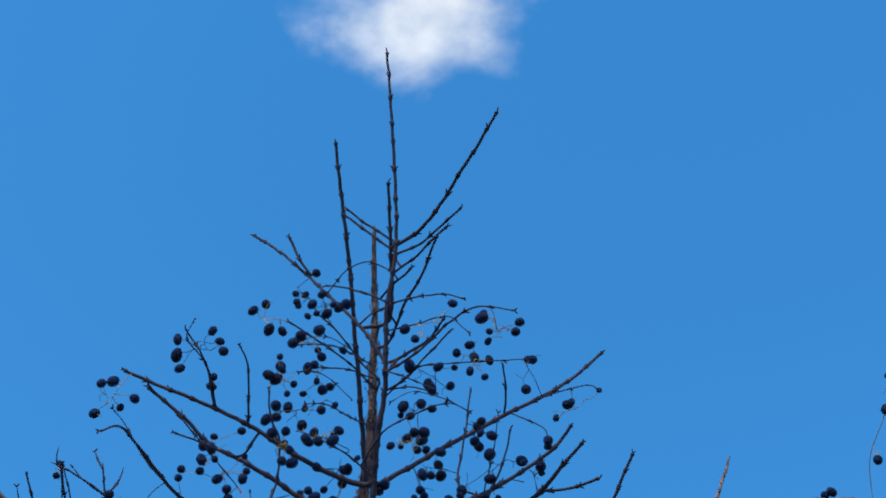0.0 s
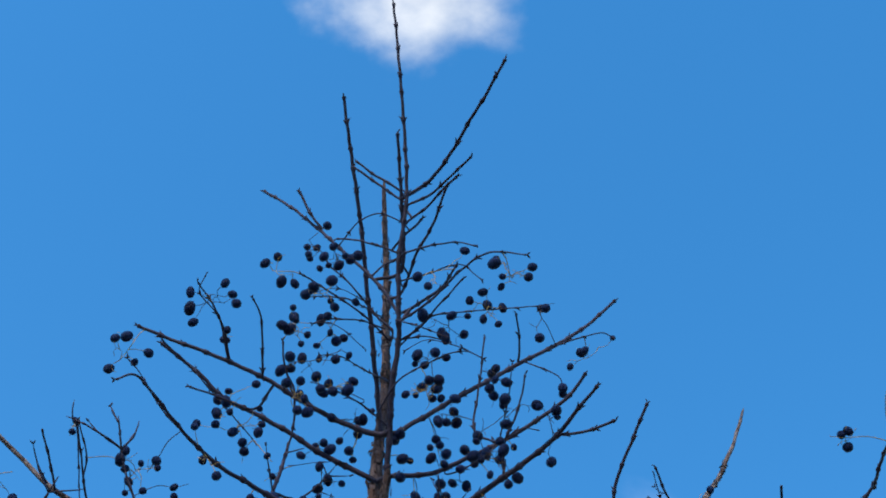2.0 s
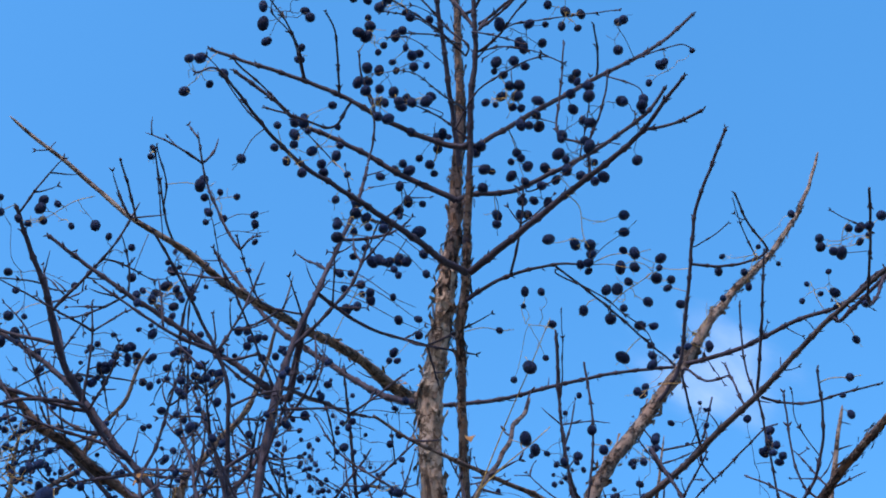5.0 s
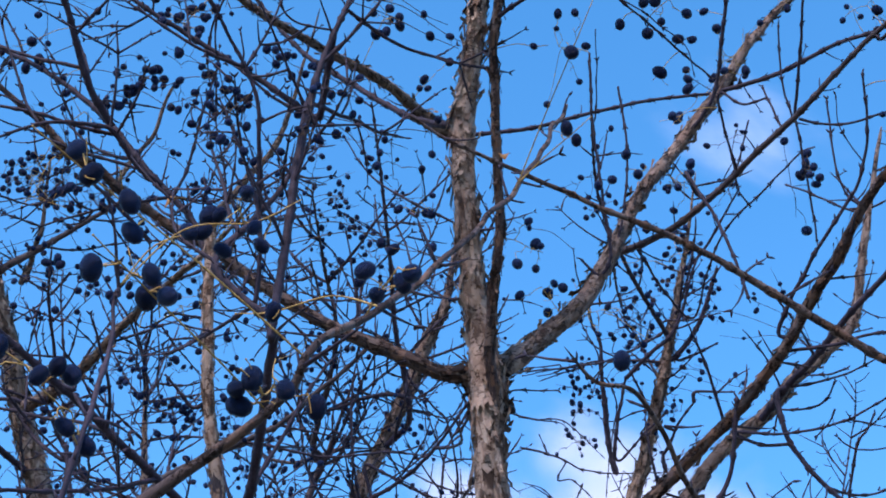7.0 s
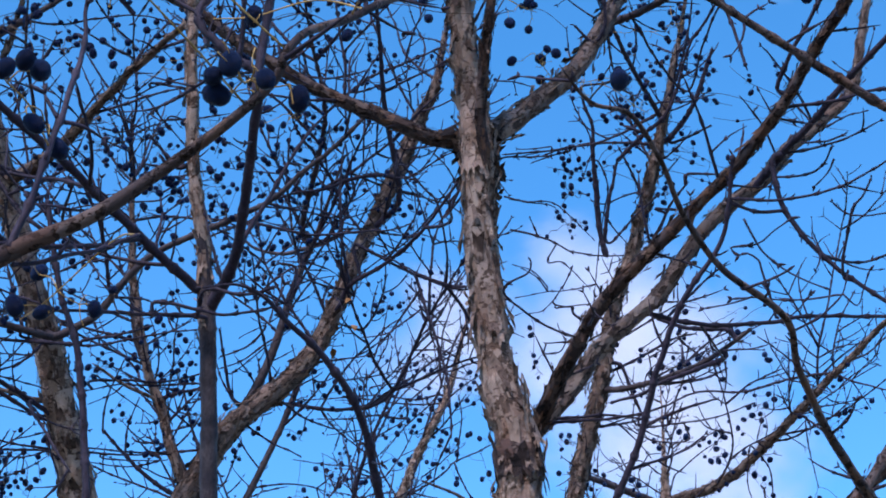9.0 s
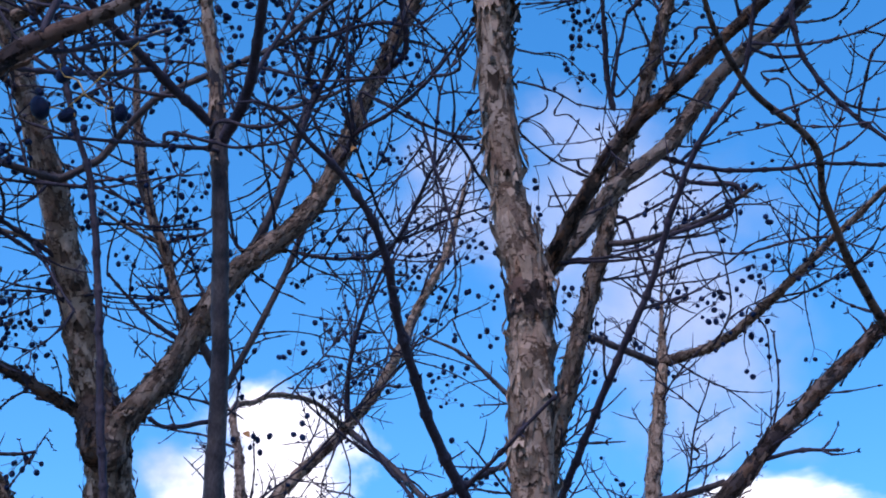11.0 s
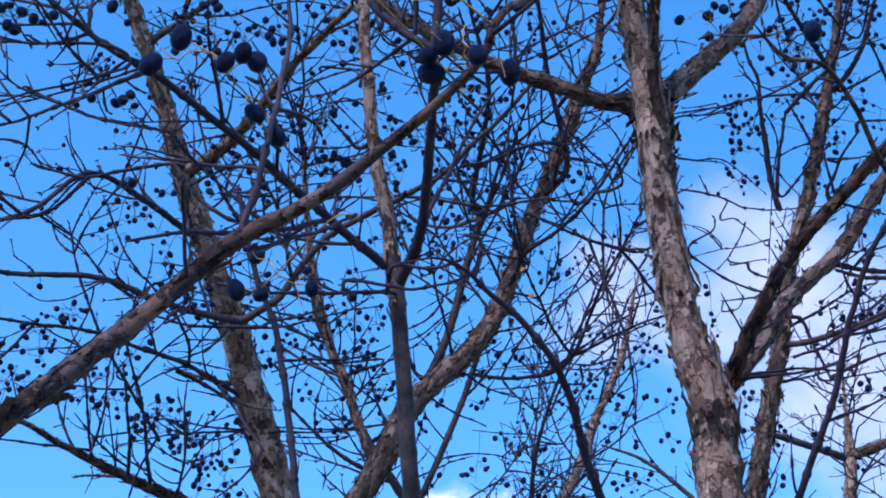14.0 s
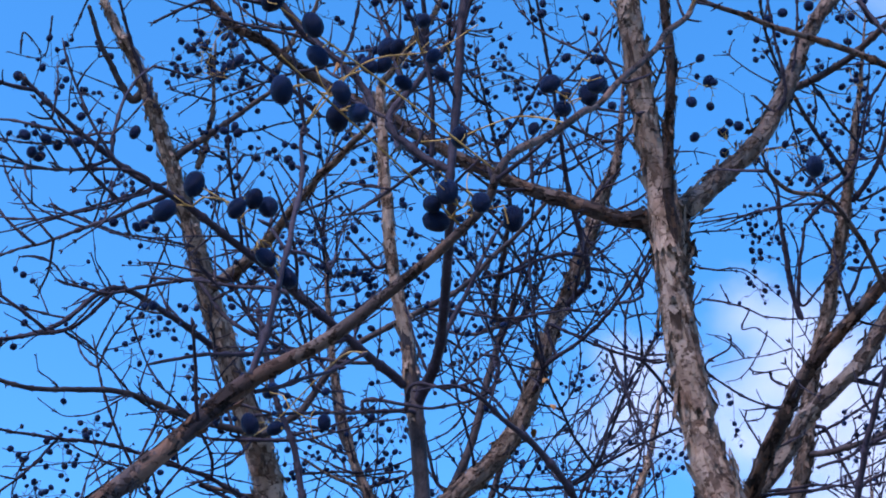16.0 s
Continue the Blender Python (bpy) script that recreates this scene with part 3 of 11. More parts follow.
limb(main, "twig", 0, 0, (-0.031, 1.311, 3.384, 1.8), (-0.030, 1.297, 3.389, 2.0), (-0.002, 1.274, 3.394, 2.0), (0.025, 1.245, 3.401, 1.9), (0.042, 1.230, 3.405, 2.0))
limb(main, "twig", 0, 0, (-0.052, 1.355, 3.295, 2.6), (-0.034, 1.340, 3.290, 2.3), (-0.012, 1.274, 3.289, 2.2), (0.010, 1.226, 3.287, 2.1), (0.028, 1.164, 3.286, 1.9))
limb(main, "twig", 0, 0, (-0.028, 1.286, 3.415, 2.0), (-0.034, 1.284, 3.425, 2.0), (-0.078, 1.273, 3.464, 1.9), (-0.106, 1.266, 3.489, 1.8))
limb(main, "twig", 0, 0, (-0.039, 1.283, 3.429, 2.0), (-0.036, 1.278, 3.440, 2.0), (-0.078, 1.267, 3.472, 1.8), (-0.101, 1.259, 3.492, 1.7))
limb(main, "twig", 0, 0, (-0.049, 1.333, 3.379, 1.8), (-0.035, 1.315, 3.383, 1.9), (-0.017, 1.299, 3.386, 1.8), (-0.006, 1.287, 3.389, 1.7))
limb(main, "branch", 0, 0, (-0.037, 1.338, 3.243, 3.3), (-0.040, 1.357, 3.271, 2.9), (-0.060, 1.353, 3.314, 2.8), (-0.090, 1.352, 3.363, 2.7), (-0.125, 1.353, 3.415, 2.6), (-0.164, 1.355, 3.474, 2.5), (-0.206, 1.359, 3.532, 2.3), (-0.245, 1.366, 3.580, 2.2))
limb(main, "twig", 0, 0, (-0.150, 1.352, 3.457, 2.1), (-0.169, 1.341, 3.486, 2.1), (-0.187, 1.327, 3.520, 2.1))
limb(main, "branch", 0, 0, (-0.045, 1.427, 3.116, 4.4), (-0.063, 1.435, 3.114, 4.4), (-0.108, 1.428, 3.130, 4.0), (-0.152, 1.416, 3.150, 3.7), (-0.203, 1.398, 3.177, 3.3), (-0.259, 1.384, 3.202, 3.0), (-0.345, 1.368, 3.234, 2.6), (-0.382, 1.360, 3.249, 2.3))
limb(main, "branch", 0, 0, (-0.072, 1.561, 3.161, 5.3), (-0.086, 1.555, 3.168, 4.6), (-0.147, 1.535, 3.192, 4.3), (-0.192, 1.516, 3.215, 4.0), (-0.239, 1.500, 3.235, 3.6), (-0.278, 1.488, 3.251, 3.4), (-0.316, 1.464, 3.278, 3.0), (-0.367, 1.437, 3.309, 2.7))
limb(main, "branch", 0, 0, (-0.057, 1.499, 2.949, 5.4), (-0.084, 1.468, 2.937, 4.8), (-0.115, 1.421, 2.926, 4.2), (-0.162, 1.358, 2.908, 3.6), (-0.196, 1.314, 2.895, 3.1), (-0.234, 1.262, 2.881, 2.6), (-0.263, 1.205, 2.872, 2.0), (-0.295, 1.132, 2.864, 1.6), (-0.317, 1.122, 2.848, 1.0))
limb(main, "branch", 0, 0, (-0.063, 1.436, 3.114, 4.4), (-0.044, 1.443, 3.125, 4.0), (-0.008, 1.446, 3.157, 3.8), (0.036, 1.447, 3.199, 3.7), (0.081, 1.451, 3.240, 3.5), (0.128, 1.453, 3.282, 3.2), (0.176, 1.458, 3.324, 3.0), (0.222, 1.459, 3.369, 2.7), (0.268, 1.454, 3.423, 2.4))
limb(main, "branch", 0, 0, (-0.053, 1.499, 2.949, 5.4), (0.005, 1.451, 2.958, 4.8), (0.053, 1.410, 2.967, 4.2), (0.121, 1.355, 2.978, 3.6), (0.154, 1.323, 2.985, 3.1), (0.180, 1.290, 2.996, 2.5), (0.202, 1.262, 3.004, 2.0))
limb(main, "twig", 0, 0, (0.152, 1.324, 2.985, 2.0), (0.192, 1.304, 2.972, 1.9), (0.219, 1.283, 2.966, 1.8))
limb(main, "branch", 0, 0, (-0.072, 1.561, 3.161, 4.5), (-0.052, 1.558, 3.169, 3.9), (0.005, 1.564, 3.182, 3.7), (0.060, 1.555, 3.207, 3.5), (0.107, 1.546, 3.230, 3.2), (0.156, 1.532, 3.259, 3.0), (0.196, 1.516, 3.287, 2.7), (0.220, 1.498, 3.314, 2.5))
limb(main, "twig", 0, 0, (-0.020, 1.322, 3.232, 2.3), (-0.030, 1.323, 3.209, 2.0), (0.006, 1.275, 3.186, 1.8), (0.041, 1.216, 3.164, 1.6), (0.068, 1.179, 3.147, 1.4), (0.093, 1.163, 3.130, 1.2), (0.121, 1.150, 3.106, 1.0))
limb(main, "twig", 0, 0, (-0.031, 1.337, 3.243, 2.5), (-0.007, 1.303, 3.219, 2.3), (0.020, 1.258, 3.190, 2.0), (0.039, 1.207, 3.166, 1.8))
limb(main, "twig", 0, 0, (-0.024, 1.311, 3.290, 1.8), (-0.033, 1.288, 3.300, 1.6), (0.004, 1.252, 3.272, 1.4), (0.041, 1.226, 3.242, 1.2), (0.064, 1.216, 3.219, 1.1))
limb(main, "twig", 0, 0, (-0.033, 1.361, 3.215, 1.7), (-0.009, 1.338, 3.212, 1.5), (0.020, 1.296, 3.211, 1.4), (0.048, 1.259, 3.210, 1.2))
limb(main, "twig", 0, 0, (-0.209, 1.397, 3.180, 2.0), (-0.212, 1.393, 3.179, 1.8), (-0.211, 1.349, 3.196, 1.6), (-0.213, 1.313, 3.209, 1.3), (-0.222, 1.291, 3.216, 1.1))
limb(main, "twig", 0, 0, (-0.257, 1.383, 3.203, 1.9), (-0.262, 1.339, 3.213, 1.7), (-0.273, 1.307, 3.219, 1.4), (-0.291, 1.271, 3.224, 1.1))
limb(main, "twig", 0, 0, (-0.163, 1.355, 3.100, 1.6), (-0.167, 1.353, 3.106, 1.7), (-0.177, 1.331, 3.135, 1.5), (-0.180, 1.315, 3.157, 1.2))
limb(main, "twig", 0, 0, (0.122, 1.452, 3.279, 1.9), (0.124, 1.419, 3.289, 1.6), (0.119, 1.382, 3.300, 1.3))
limb(main, "twig", 0, 0, (0.091, 1.380, 2.973, 2.2), (0.093, 1.370, 2.985, 2.0), (0.094, 1.354, 3.005, 1.9), (0.111, 1.328, 3.039, 1.6), (0.121, 1.302, 3.072, 1.3))
limb(main, "twig", 0, 0, (0.094, 1.354, 3.006, 1.9), (0.076, 1.361, 3.020, 1.8), (0.058, 1.361, 3.041, 1.7), (0.064, 1.348, 3.091, 1.4), (0.074, 1.324, 3.175, 1.2))
limb(main, "twig", 0, 0, (-0.454, 1.524, 3.134, 1.4), (-0.448, 1.496, 3.147, 1.2), (-0.456, 1.449, 3.165, 1.0))
limb(main, "twig", 0, 0, (-0.038, 1.333, 3.370, 1.8), (-0.072, 1.336, 3.396, 1.7), (-0.108, 1.343, 3.419, 1.5), (-0.129, 1.350, 3.431, 1.4))
limb(main, "twig", 0, 0, (-0.025, 1.305, 3.385, 1.3), (-0.036, 1.298, 3.396, 1.1), (-0.070, 1.296, 3.413, 1.1), (-0.100, 1.317, 3.417, 1.0), (-0.125, 1.353, 3.415, 1.0))
limb(main, "twig", 0, 0, (-0.036, 1.333, 3.370, 1.6), (-0.044, 1.338, 3.362, 1.6), (-0.062, 1.342, 3.353, 1.5), (-0.078, 1.352, 3.340, 1.5))
limb(main, "twig", 0, 0, (-0.051, 1.391, 3.252, 1.7), (-0.048, 1.383, 3.263, 1.8), (-0.071, 1.372, 3.287, 1.7), (-0.103, 1.352, 3.323, 1.5), (-0.135, 1.338, 3.352, 1.3))
limb(main, "twig", 0, 0, (-0.051, 1.391, 3.252, 1.7), (-0.084, 1.357, 3.263, 1.5), (-0.129, 1.323, 3.271, 1.4), (-0.164, 1.299, 3.277, 1.3))
limb(main, "twig", 0, 0, (-0.068, 1.554, 3.511, 1.5), (-0.106, 1.424, 3.384, 1.3), (-0.132, 1.361, 3.310, 1.1), (-0.158, 1.306, 3.236, 0.9))
limb(main, "twig", 0, 0, (-0.056, 1.383, 3.267, 1.3), (-0.084, 1.361, 3.255, 1.2), (-0.126, 1.339, 3.232, 1.1), (-0.147, 1.335, 3.216, 0.9))
limb(main, "twig", 0, 0, (-0.037, 1.345, 3.232, 1.5), (-0.039, 1.339, 3.228, 1.3), (-0.008, 1.332, 3.205, 1.1), (0.028, 1.326, 3.175, 0.9))
limb(main, "twig", 0, 0, (-0.036, 1.362, 3.216, 1.3), (-0.001, 1.351, 3.209, 1.1), (0.030, 1.351, 3.197, 0.9))
limb(main, "twig", 0, 0, (-0.066, 1.425, 3.139, 1.4), (-0.038, 1.379, 3.150, 1.4), (-0.008, 1.355, 3.152, 1.2), (0.042, 1.328, 3.150, 1.0), (0.072, 1.330, 3.137, 0.9))
limb(main, "twig", 0, 0, (-0.060, 1.592, 3.410, 1.6), (-0.089, 1.508, 3.332, 1.4), (-0.115, 1.421, 3.255, 1.1), (-0.139, 1.367, 3.193, 0.9))
limb(main, "twig", 0, 0, (-0.044, 1.443, 3.125, 1.6), (-0.056, 1.432, 3.134, 1.4), (-0.086, 1.412, 3.149, 1.3), (-0.116, 1.400, 3.159, 1.1), (-0.138, 1.399, 3.160, 1.0))
limb(main, "twig", 0, 0, (-0.197, 1.400, 3.174, 2.1), (-0.224, 1.428, 3.158, 1.8), (-0.264, 1.419, 3.168, 1.6), (-0.310, 1.408, 3.181, 1.4))
limb(main, "twig", 0, 0, (-0.172, 1.343, 3.120, 1.6), (-0.163, 1.355, 3.100, 1.6), (-0.164, 1.379, 3.061, 1.5), (-0.171, 1.393, 3.036, 1.4))
limb(main, "twig", 0, 0, (-0.031, 1.333, 3.290, 1.5), (-0.033, 1.320, 3.289, 1.3), (-0.003, 1.293, 3.264, 1.1), (0.041, 1.251, 3.229, 0.9), (0.070, 1.246, 3.189, 0.8))
limb(main, "twig", 0, 0, (-0.036, 1.362, 3.216, 1.3), (-0.035, 1.369, 3.214, 1.3), (0.006, 1.333, 3.227, 1.2), (0.049, 1.324, 3.226, 1.0), (0.093, 1.317, 3.222, 0.9), (0.144, 1.309, 3.218, 0.8))
limb(main, "twig", 0, 0, (0.166, 1.457, 3.315, 1.4), (0.176, 1.454, 3.319, 1.2), (0.208, 1.448, 3.327, 1.1), (0.239, 1.444, 3.334, 1.0), (0.255, 1.451, 3.332, 0.8))
limb(main, "twig", 0, 0, (0.128, 1.453, 3.284, 1.3), (0.159, 1.452, 3.264, 1.2), (0.177, 1.454, 3.250, 1.0), (0.181, 1.461, 3.236, 0.8))
limb(main, "twig", 0, 0, (-0.503, 1.573, 3.160, 2.0), (-0.504, 1.536, 3.166, 1.9), (-0.512, 1.482, 3.184, 1.5))
limb(main, "twig", 0, 0, (-0.457, 1.606, 3.151, 2.0), (-0.463, 1.570, 3.162, 1.8), (-0.469, 1.487, 3.206, 1.3))
limb(main, "branch", 0, 1, (0.612, 1.612, 3.203, 2.6), (0.588, 1.644, 3.188, 2.8), (0.538, 1.697, 3.166, 3.0), (0.477, 1.759, 3.143, 3.1), (0.453, 1.783, 3.134, 3.1), (0.447, 1.782, 3.144, 3.6))
limb(main, "twig", 0, 0, (0.464, 1.537, 3.125, 2.1), (0.470, 1.607, 3.106, 2.2), (0.473, 1.698, 3.082, 2.4), (0.491, 1.710, 3.106, 2.6), (0.510, 1.724, 3.156, 2.9))
limb(main, "branch", 2, 2, (-0.097, 1.885, 2.641, 14.7), (-0.119, 1.873, 2.663, 13.3), (-0.153, 1.875, 2.669, 10.5), (-0.218, 1.865, 2.699, 9.5), (-0.288, 1.852, 2.730, 8.5), (-0.362, 1.832, 2.772, 7.9), (-0.441, 1.807, 2.827, 7.3), (-0.473, 1.791, 2.841, 7.2), (-0.512, 1.770, 2.858, 7.0), (-0.550, 1.746, 2.877, 6.9), (-0.584, 1.719, 2.899, 6.7), (-0.612, 1.703, 2.910, 5.9), (-0.640, 1.676, 2.932, 5.0), (-0.673, 1.648, 2.951, 4.3), (-0.719, 1.603, 2.978, 3.4), (-0.757, 1.557, 3.007, 2.6))
limb(fork, "branch", 0, 2, (-0.558, 1.682, 2.933, 6.0), (-0.571, 1.659, 2.950, 5.6), (-0.581, 1.642, 2.963, 5.3), (-0.592, 1.605, 2.993, 4.9), (-0.600, 1.564, 3.025, 4.4), (-0.609, 1.542, 3.041, 4.0), (-0.621, 1.506, 3.065, 3.3), (-0.627, 1.469, 3.078, 2.7))
limb(main, "branch", 1, 0, (-0.107, 1.887, 2.646, 17.5), (-0.080, 1.902, 2.688, 15.7), (-0.033, 1.932, 2.752, 13.2), (0.030, 1.969, 2.848, 12.9), (0.079, 1.996, 2.959, 11.9), (0.124, 2.020, 3.078, 11.3), (0.193, 2.053, 3.210, 10.5), (0.271, 2.088, 3.360, 10.1), (0.365, 2.126, 3.548, 7.8), (0.468, 2.170, 3.712, 5.9), (0.559, 2.206, 3.894, 4.4), (0.629, 2.236, 4.093, 3.0))
limb(main, "branch", 0, 2, (0.084, 1.999, 2.973, 6.8), (0.078, 2.094, 3.033, 6.2), (0.162, 2.051, 3.037, 5.8), (0.234, 1.994, 3.058, 5.5), (0.290, 1.940, 3.082, 5.2), (0.344, 1.889, 3.101, 4.9), (0.403, 1.826, 3.128, 4.5), (0.459, 1.769, 3.148, 4.1), (0.552, 1.682, 3.174, 3.1))
limb(main, "branch", 0, 2, (0.268, 2.087, 3.358, 4.3), (0.365, 2.059, 3.366, 4.1), (0.455, 2.020, 3.385, 3.8), (0.526, 1.997, 3.393, 3.5), (0.577, 1.960, 3.418, 3.2), (0.641, 1.930, 3.434, 2.4))
limb(main, "twig", 0, 0, (0.212, 2.063, 3.245, 3.9), (0.235, 2.041, 3.262, 3.6), (0.257, 2.009, 3.288, 3.4), (0.273, 1.927, 3.361, 3.2), (0.290, 1.834, 3.443, 3.0), (0.319, 1.778, 3.491, 2.8), (0.342, 1.735, 3.527, 2.6))
limb(main, "twig", 0, 1, (0.280, 1.895, 3.390, 2.6), (0.342, 1.910, 3.400, 2.5), (0.403, 1.907, 3.426, 2.4), (0.377, 1.871, 3.451, 2.2), (0.355, 1.828, 3.480, 2.0))
limb(main, "branch", 0, 2, (-0.144, 2.048, 3.251, 4.3), (-0.125, 2.051, 3.254, 3.8), (-0.028, 2.063, 3.275, 3.6), (0.072, 2.067, 3.307, 3.3), (0.164, 2.072, 3.333, 3.0), (0.261, 2.084, 3.354, 2.8))
limb(main, "branch", 0, 1, (-0.066, 1.549, 2.946, 3.2), (-0.044, 1.532, 2.950, 2.8), (-0.004, 1.509, 2.952, 2.4), (0.050, 1.489, 2.946, 1.9), (0.090, 1.482, 2.935, 1.5))
limb(main, "twig", 0, 1, (0.050, 1.490, 2.944, 1.7), (0.103, 1.528, 2.920, 1.7), (0.149, 1.565, 2.897, 1.6), (0.188, 1.596, 2.877, 1.5))
limb(main, "branch", 1, 1, (-0.144, 2.047, 3.251, 11.5), (-0.182, 1.989, 3.232, 9.6), (-0.241, 1.884, 3.206, 7.5), (-0.297, 1.804, 3.177, 6.6), (-0.375, 1.690, 3.136, 5.5), (-0.437, 1.619, 3.144, 4.5), (-0.505, 1.573, 3.161, 4.0), (-0.574, 1.560, 3.232, 3.5), (-0.630, 1.527, 3.268, 3.0), (-0.686, 1.492, 3.301, 2.4))
limb(main, "branch", 0, 2, (-0.123, 1.741, 2.963, 5.7), (-0.184, 1.765, 3.007, 5.2), (-0.258, 1.781, 3.084, 4.7), (-0.346, 1.797, 3.183, 4.0), (-0.413, 1.801, 3.291, 3.1), (-0.452, 1.804, 3.360, 2.3))
limb(main, "twig", 0, 0, (0.311, 1.903, 3.154, 1.7), (0.280, 1.932, 3.172, 2.3), (0.249, 1.948, 3.208, 2.2), (0.269, 2.023, 3.137, 2.0), (0.273, 2.049, 3.113, 1.8), (0.290, 2.066, 3.094, 1.6))
limb(main, "twig", 0, 0, (0.339, 1.893, 3.101, 1.9), (0.327, 1.865, 3.152, 1.6), (0.328, 1.824, 3.221, 1.4))
limb(main, "twig", 0, 0, (0.324, 1.907, 3.096, 2.0), (0.314, 1.904, 3.136, 1.8), (0.306, 1.901, 3.175, 1.6))
limb(main, "twig", 0, 0, (0.347, 1.914, 3.128, 2.8), (0.354, 1.839, 3.176, 2.5), (0.357, 1.792, 3.206, 2.2), (0.360, 1.741, 3.240, 1.8))
limb(main, "branch", 0, 0, (0.223, 1.572, 2.468, 2.8), (0.214, 1.564, 2.479, 2.5), (0.252, 1.503, 2.526, 2.2), (0.292, 1.452, 2.565, 1.9), (0.302, 1.415, 2.599, 1.6), (0.300, 1.372, 2.642, 1.3))
limb(main, "twig", 0, 0, (0.285, 1.476, 2.554, 1.3), (0.298, 1.481, 2.561, 1.5), (0.284, 1.475, 2.578, 1.4), (0.276, 1.456, 2.614, 1.3), (0.274, 1.429, 2.664, 1.2))
limb(main, "twig", 0, 0, (0.347, 1.915, 3.127, 2.1), (0.360, 1.974, 3.032, 1.8), (0.366, 2.012, 2.970, 1.5))
limb(main, "twig", 0, 0, (0.379, 1.968, 3.114, 1.4), (0.358, 1.983, 3.116, 1.5), (0.316, 2.034, 3.103, 1.6), (0.258, 2.103, 3.086, 1.8), (0.229, 2.172, 3.057, 1.9), (0.208, 2.241, 3.026, 2.0), (0.165, 2.180, 3.024, 2.1), (0.116, 2.075, 3.035, 2.3))
limb(main, "twig", 0, 0, (0.219, 2.007, 3.053, 3.6), (0.204, 1.986, 3.052, 3.3), (0.187, 1.945, 3.054, 3.1), (0.200, 1.946, 3.020, 2.9), (0.218, 1.947, 2.976, 2.7), (0.239, 1.953, 2.899, 2.5), (0.251, 1.959, 2.831, 2.3))
limb(main, "twig", 0, 0, (0.281, 1.467, 2.517, 1.6), (0.294, 1.472, 2.541, 1.4), (0.277, 1.480, 2.563, 1.3), (0.253, 1.492, 2.593, 1.2), (0.232, 1.502, 2.616, 1.0))
limb(main, "twig", 0, 0, (0.347, 1.893, 3.098, 2.6), (0.375, 1.889, 3.082, 2.3), (0.408, 1.880, 3.071, 2.1), (0.451, 1.858, 3.066, 1.9), (0.501, 1.833, 3.059, 1.6))
limb(main, "twig", 0, 0, (0.284, 1.931, 3.138, 1.6), (0.275, 1.949, 3.113, 1.6), (0.264, 1.968, 3.085, 1.7), (0.244, 1.982, 3.065, 1.7))
limb(main, "branch", 0, 0, (0.058, 1.811, 3.167, 1.8), (0.058, 1.861, 3.082, 2.1), (0.067, 1.919, 2.984, 2.4), (0.072, 1.962, 2.914, 2.7), (0.046, 1.979, 2.886, 3.1))
limb(main, "twig", 0, 0, (0.101, 1.906, 3.195, 1.9), (0.108, 1.940, 3.103, 2.0), (0.098, 1.974, 3.015, 2.1), (0.089, 1.987, 2.981, 2.1), (0.079, 1.997, 2.959, 2.3))
limb(main, "twig", 0, 1, (-0.294, 1.478, 2.801, 1.7), (-0.323, 1.489, 2.804, 1.8), (-0.348, 1.492, 2.815, 1.7), (-0.347, 1.478, 2.834, 1.3), (-0.350, 1.463, 2.854, 0.8))
limb(main, "twig", 0, 1, (-0.348, 1.491, 2.815, 1.7), (-0.315, 1.507, 2.789, 2.1), (-0.280, 1.514, 2.775, 2.0), (-0.298, 1.467, 2.809, 1.6), (-0.319, 1.419, 2.843, 1.3), (-0.339, 1.378, 2.872, 1.0))
limb(main, "twig", 0, 1, (-0.105, 1.810, 2.725, 2.1), (-0.111, 1.800, 2.760, 2.0), (-0.118, 1.783, 2.820, 1.9), (-0.183, 1.784, 2.872, 1.7), (-0.237, 1.783, 2.921, 1.4), (-0.272, 1.773, 2.979, 1.0))
limb(main, "twig", 0, 1, (-0.257, 1.858, 2.717, 2.8), (-0.256, 1.849, 2.731, 2.5), (-0.255, 1.836, 2.755, 2.5), (-0.259, 1.823, 2.780, 1.9), (-0.268, 1.792, 2.837, 1.2))
limb(main, "branch", 0, 0, (-0.062, 1.891, 2.063, 3.5), (-0.082, 1.937, 2.067, 3.5), (-0.121, 2.018, 2.080, 3.6), (-0.186, 2.155, 2.097, 3.6), (-0.236, 2.283, 2.100, 3.7), (-0.213, 2.240, 2.092, 3.9), (-0.186, 2.156, 2.098, 3.0))
limb(main, "twig", 0, 1, (-0.186, 2.156, 2.098, 3.0), (-0.212, 2.177, 2.140, 2.6), (-0.242, 2.199, 2.182, 2.2), (-0.276, 2.222, 2.221, 1.9))
limb(main, "twig", 0, 0, (-0.097, 2.022, 2.698, 1.8), (-0.071, 1.963, 2.698, 1.5), (-0.040, 1.934, 2.678, 1.2), (-0.008, 1.905, 2.657, 0.9))
limb(main, "twig", 0, 0, (0.017, 1.842, 2.358, 1.7), (-0.024, 1.809, 2.358, 1.5), (-0.064, 1.761, 2.371, 1.4), (-0.038, 1.740, 2.379, 1.2), (-0.034, 1.728, 2.386, 1.0))
limb(main, "bark_collar", 2, 0, (-0.054, 1.876, 2.207, 25.3), (-0.055, 1.873, 2.229, 27.2), (-0.055, 1.872, 2.245, 27.4), (-0.057, 1.870, 2.262, 26.3))
limb(main, "bark_collar", 2, 0, (-0.097, 2.022, 2.698, 23.2), (-0.095, 1.932, 2.659, 24.9), (-0.093, 1.834, 2.617, 23.7))
bunch(main, (-0.306, 1.132, 2.861), (-0.395, 1.327, 3.179), (-0.386, 1.343, 3.203), (-0.356, 1.354, 3.182), (-0.377, 1.373, 3.187), (-0.409, 1.376, 3.178))
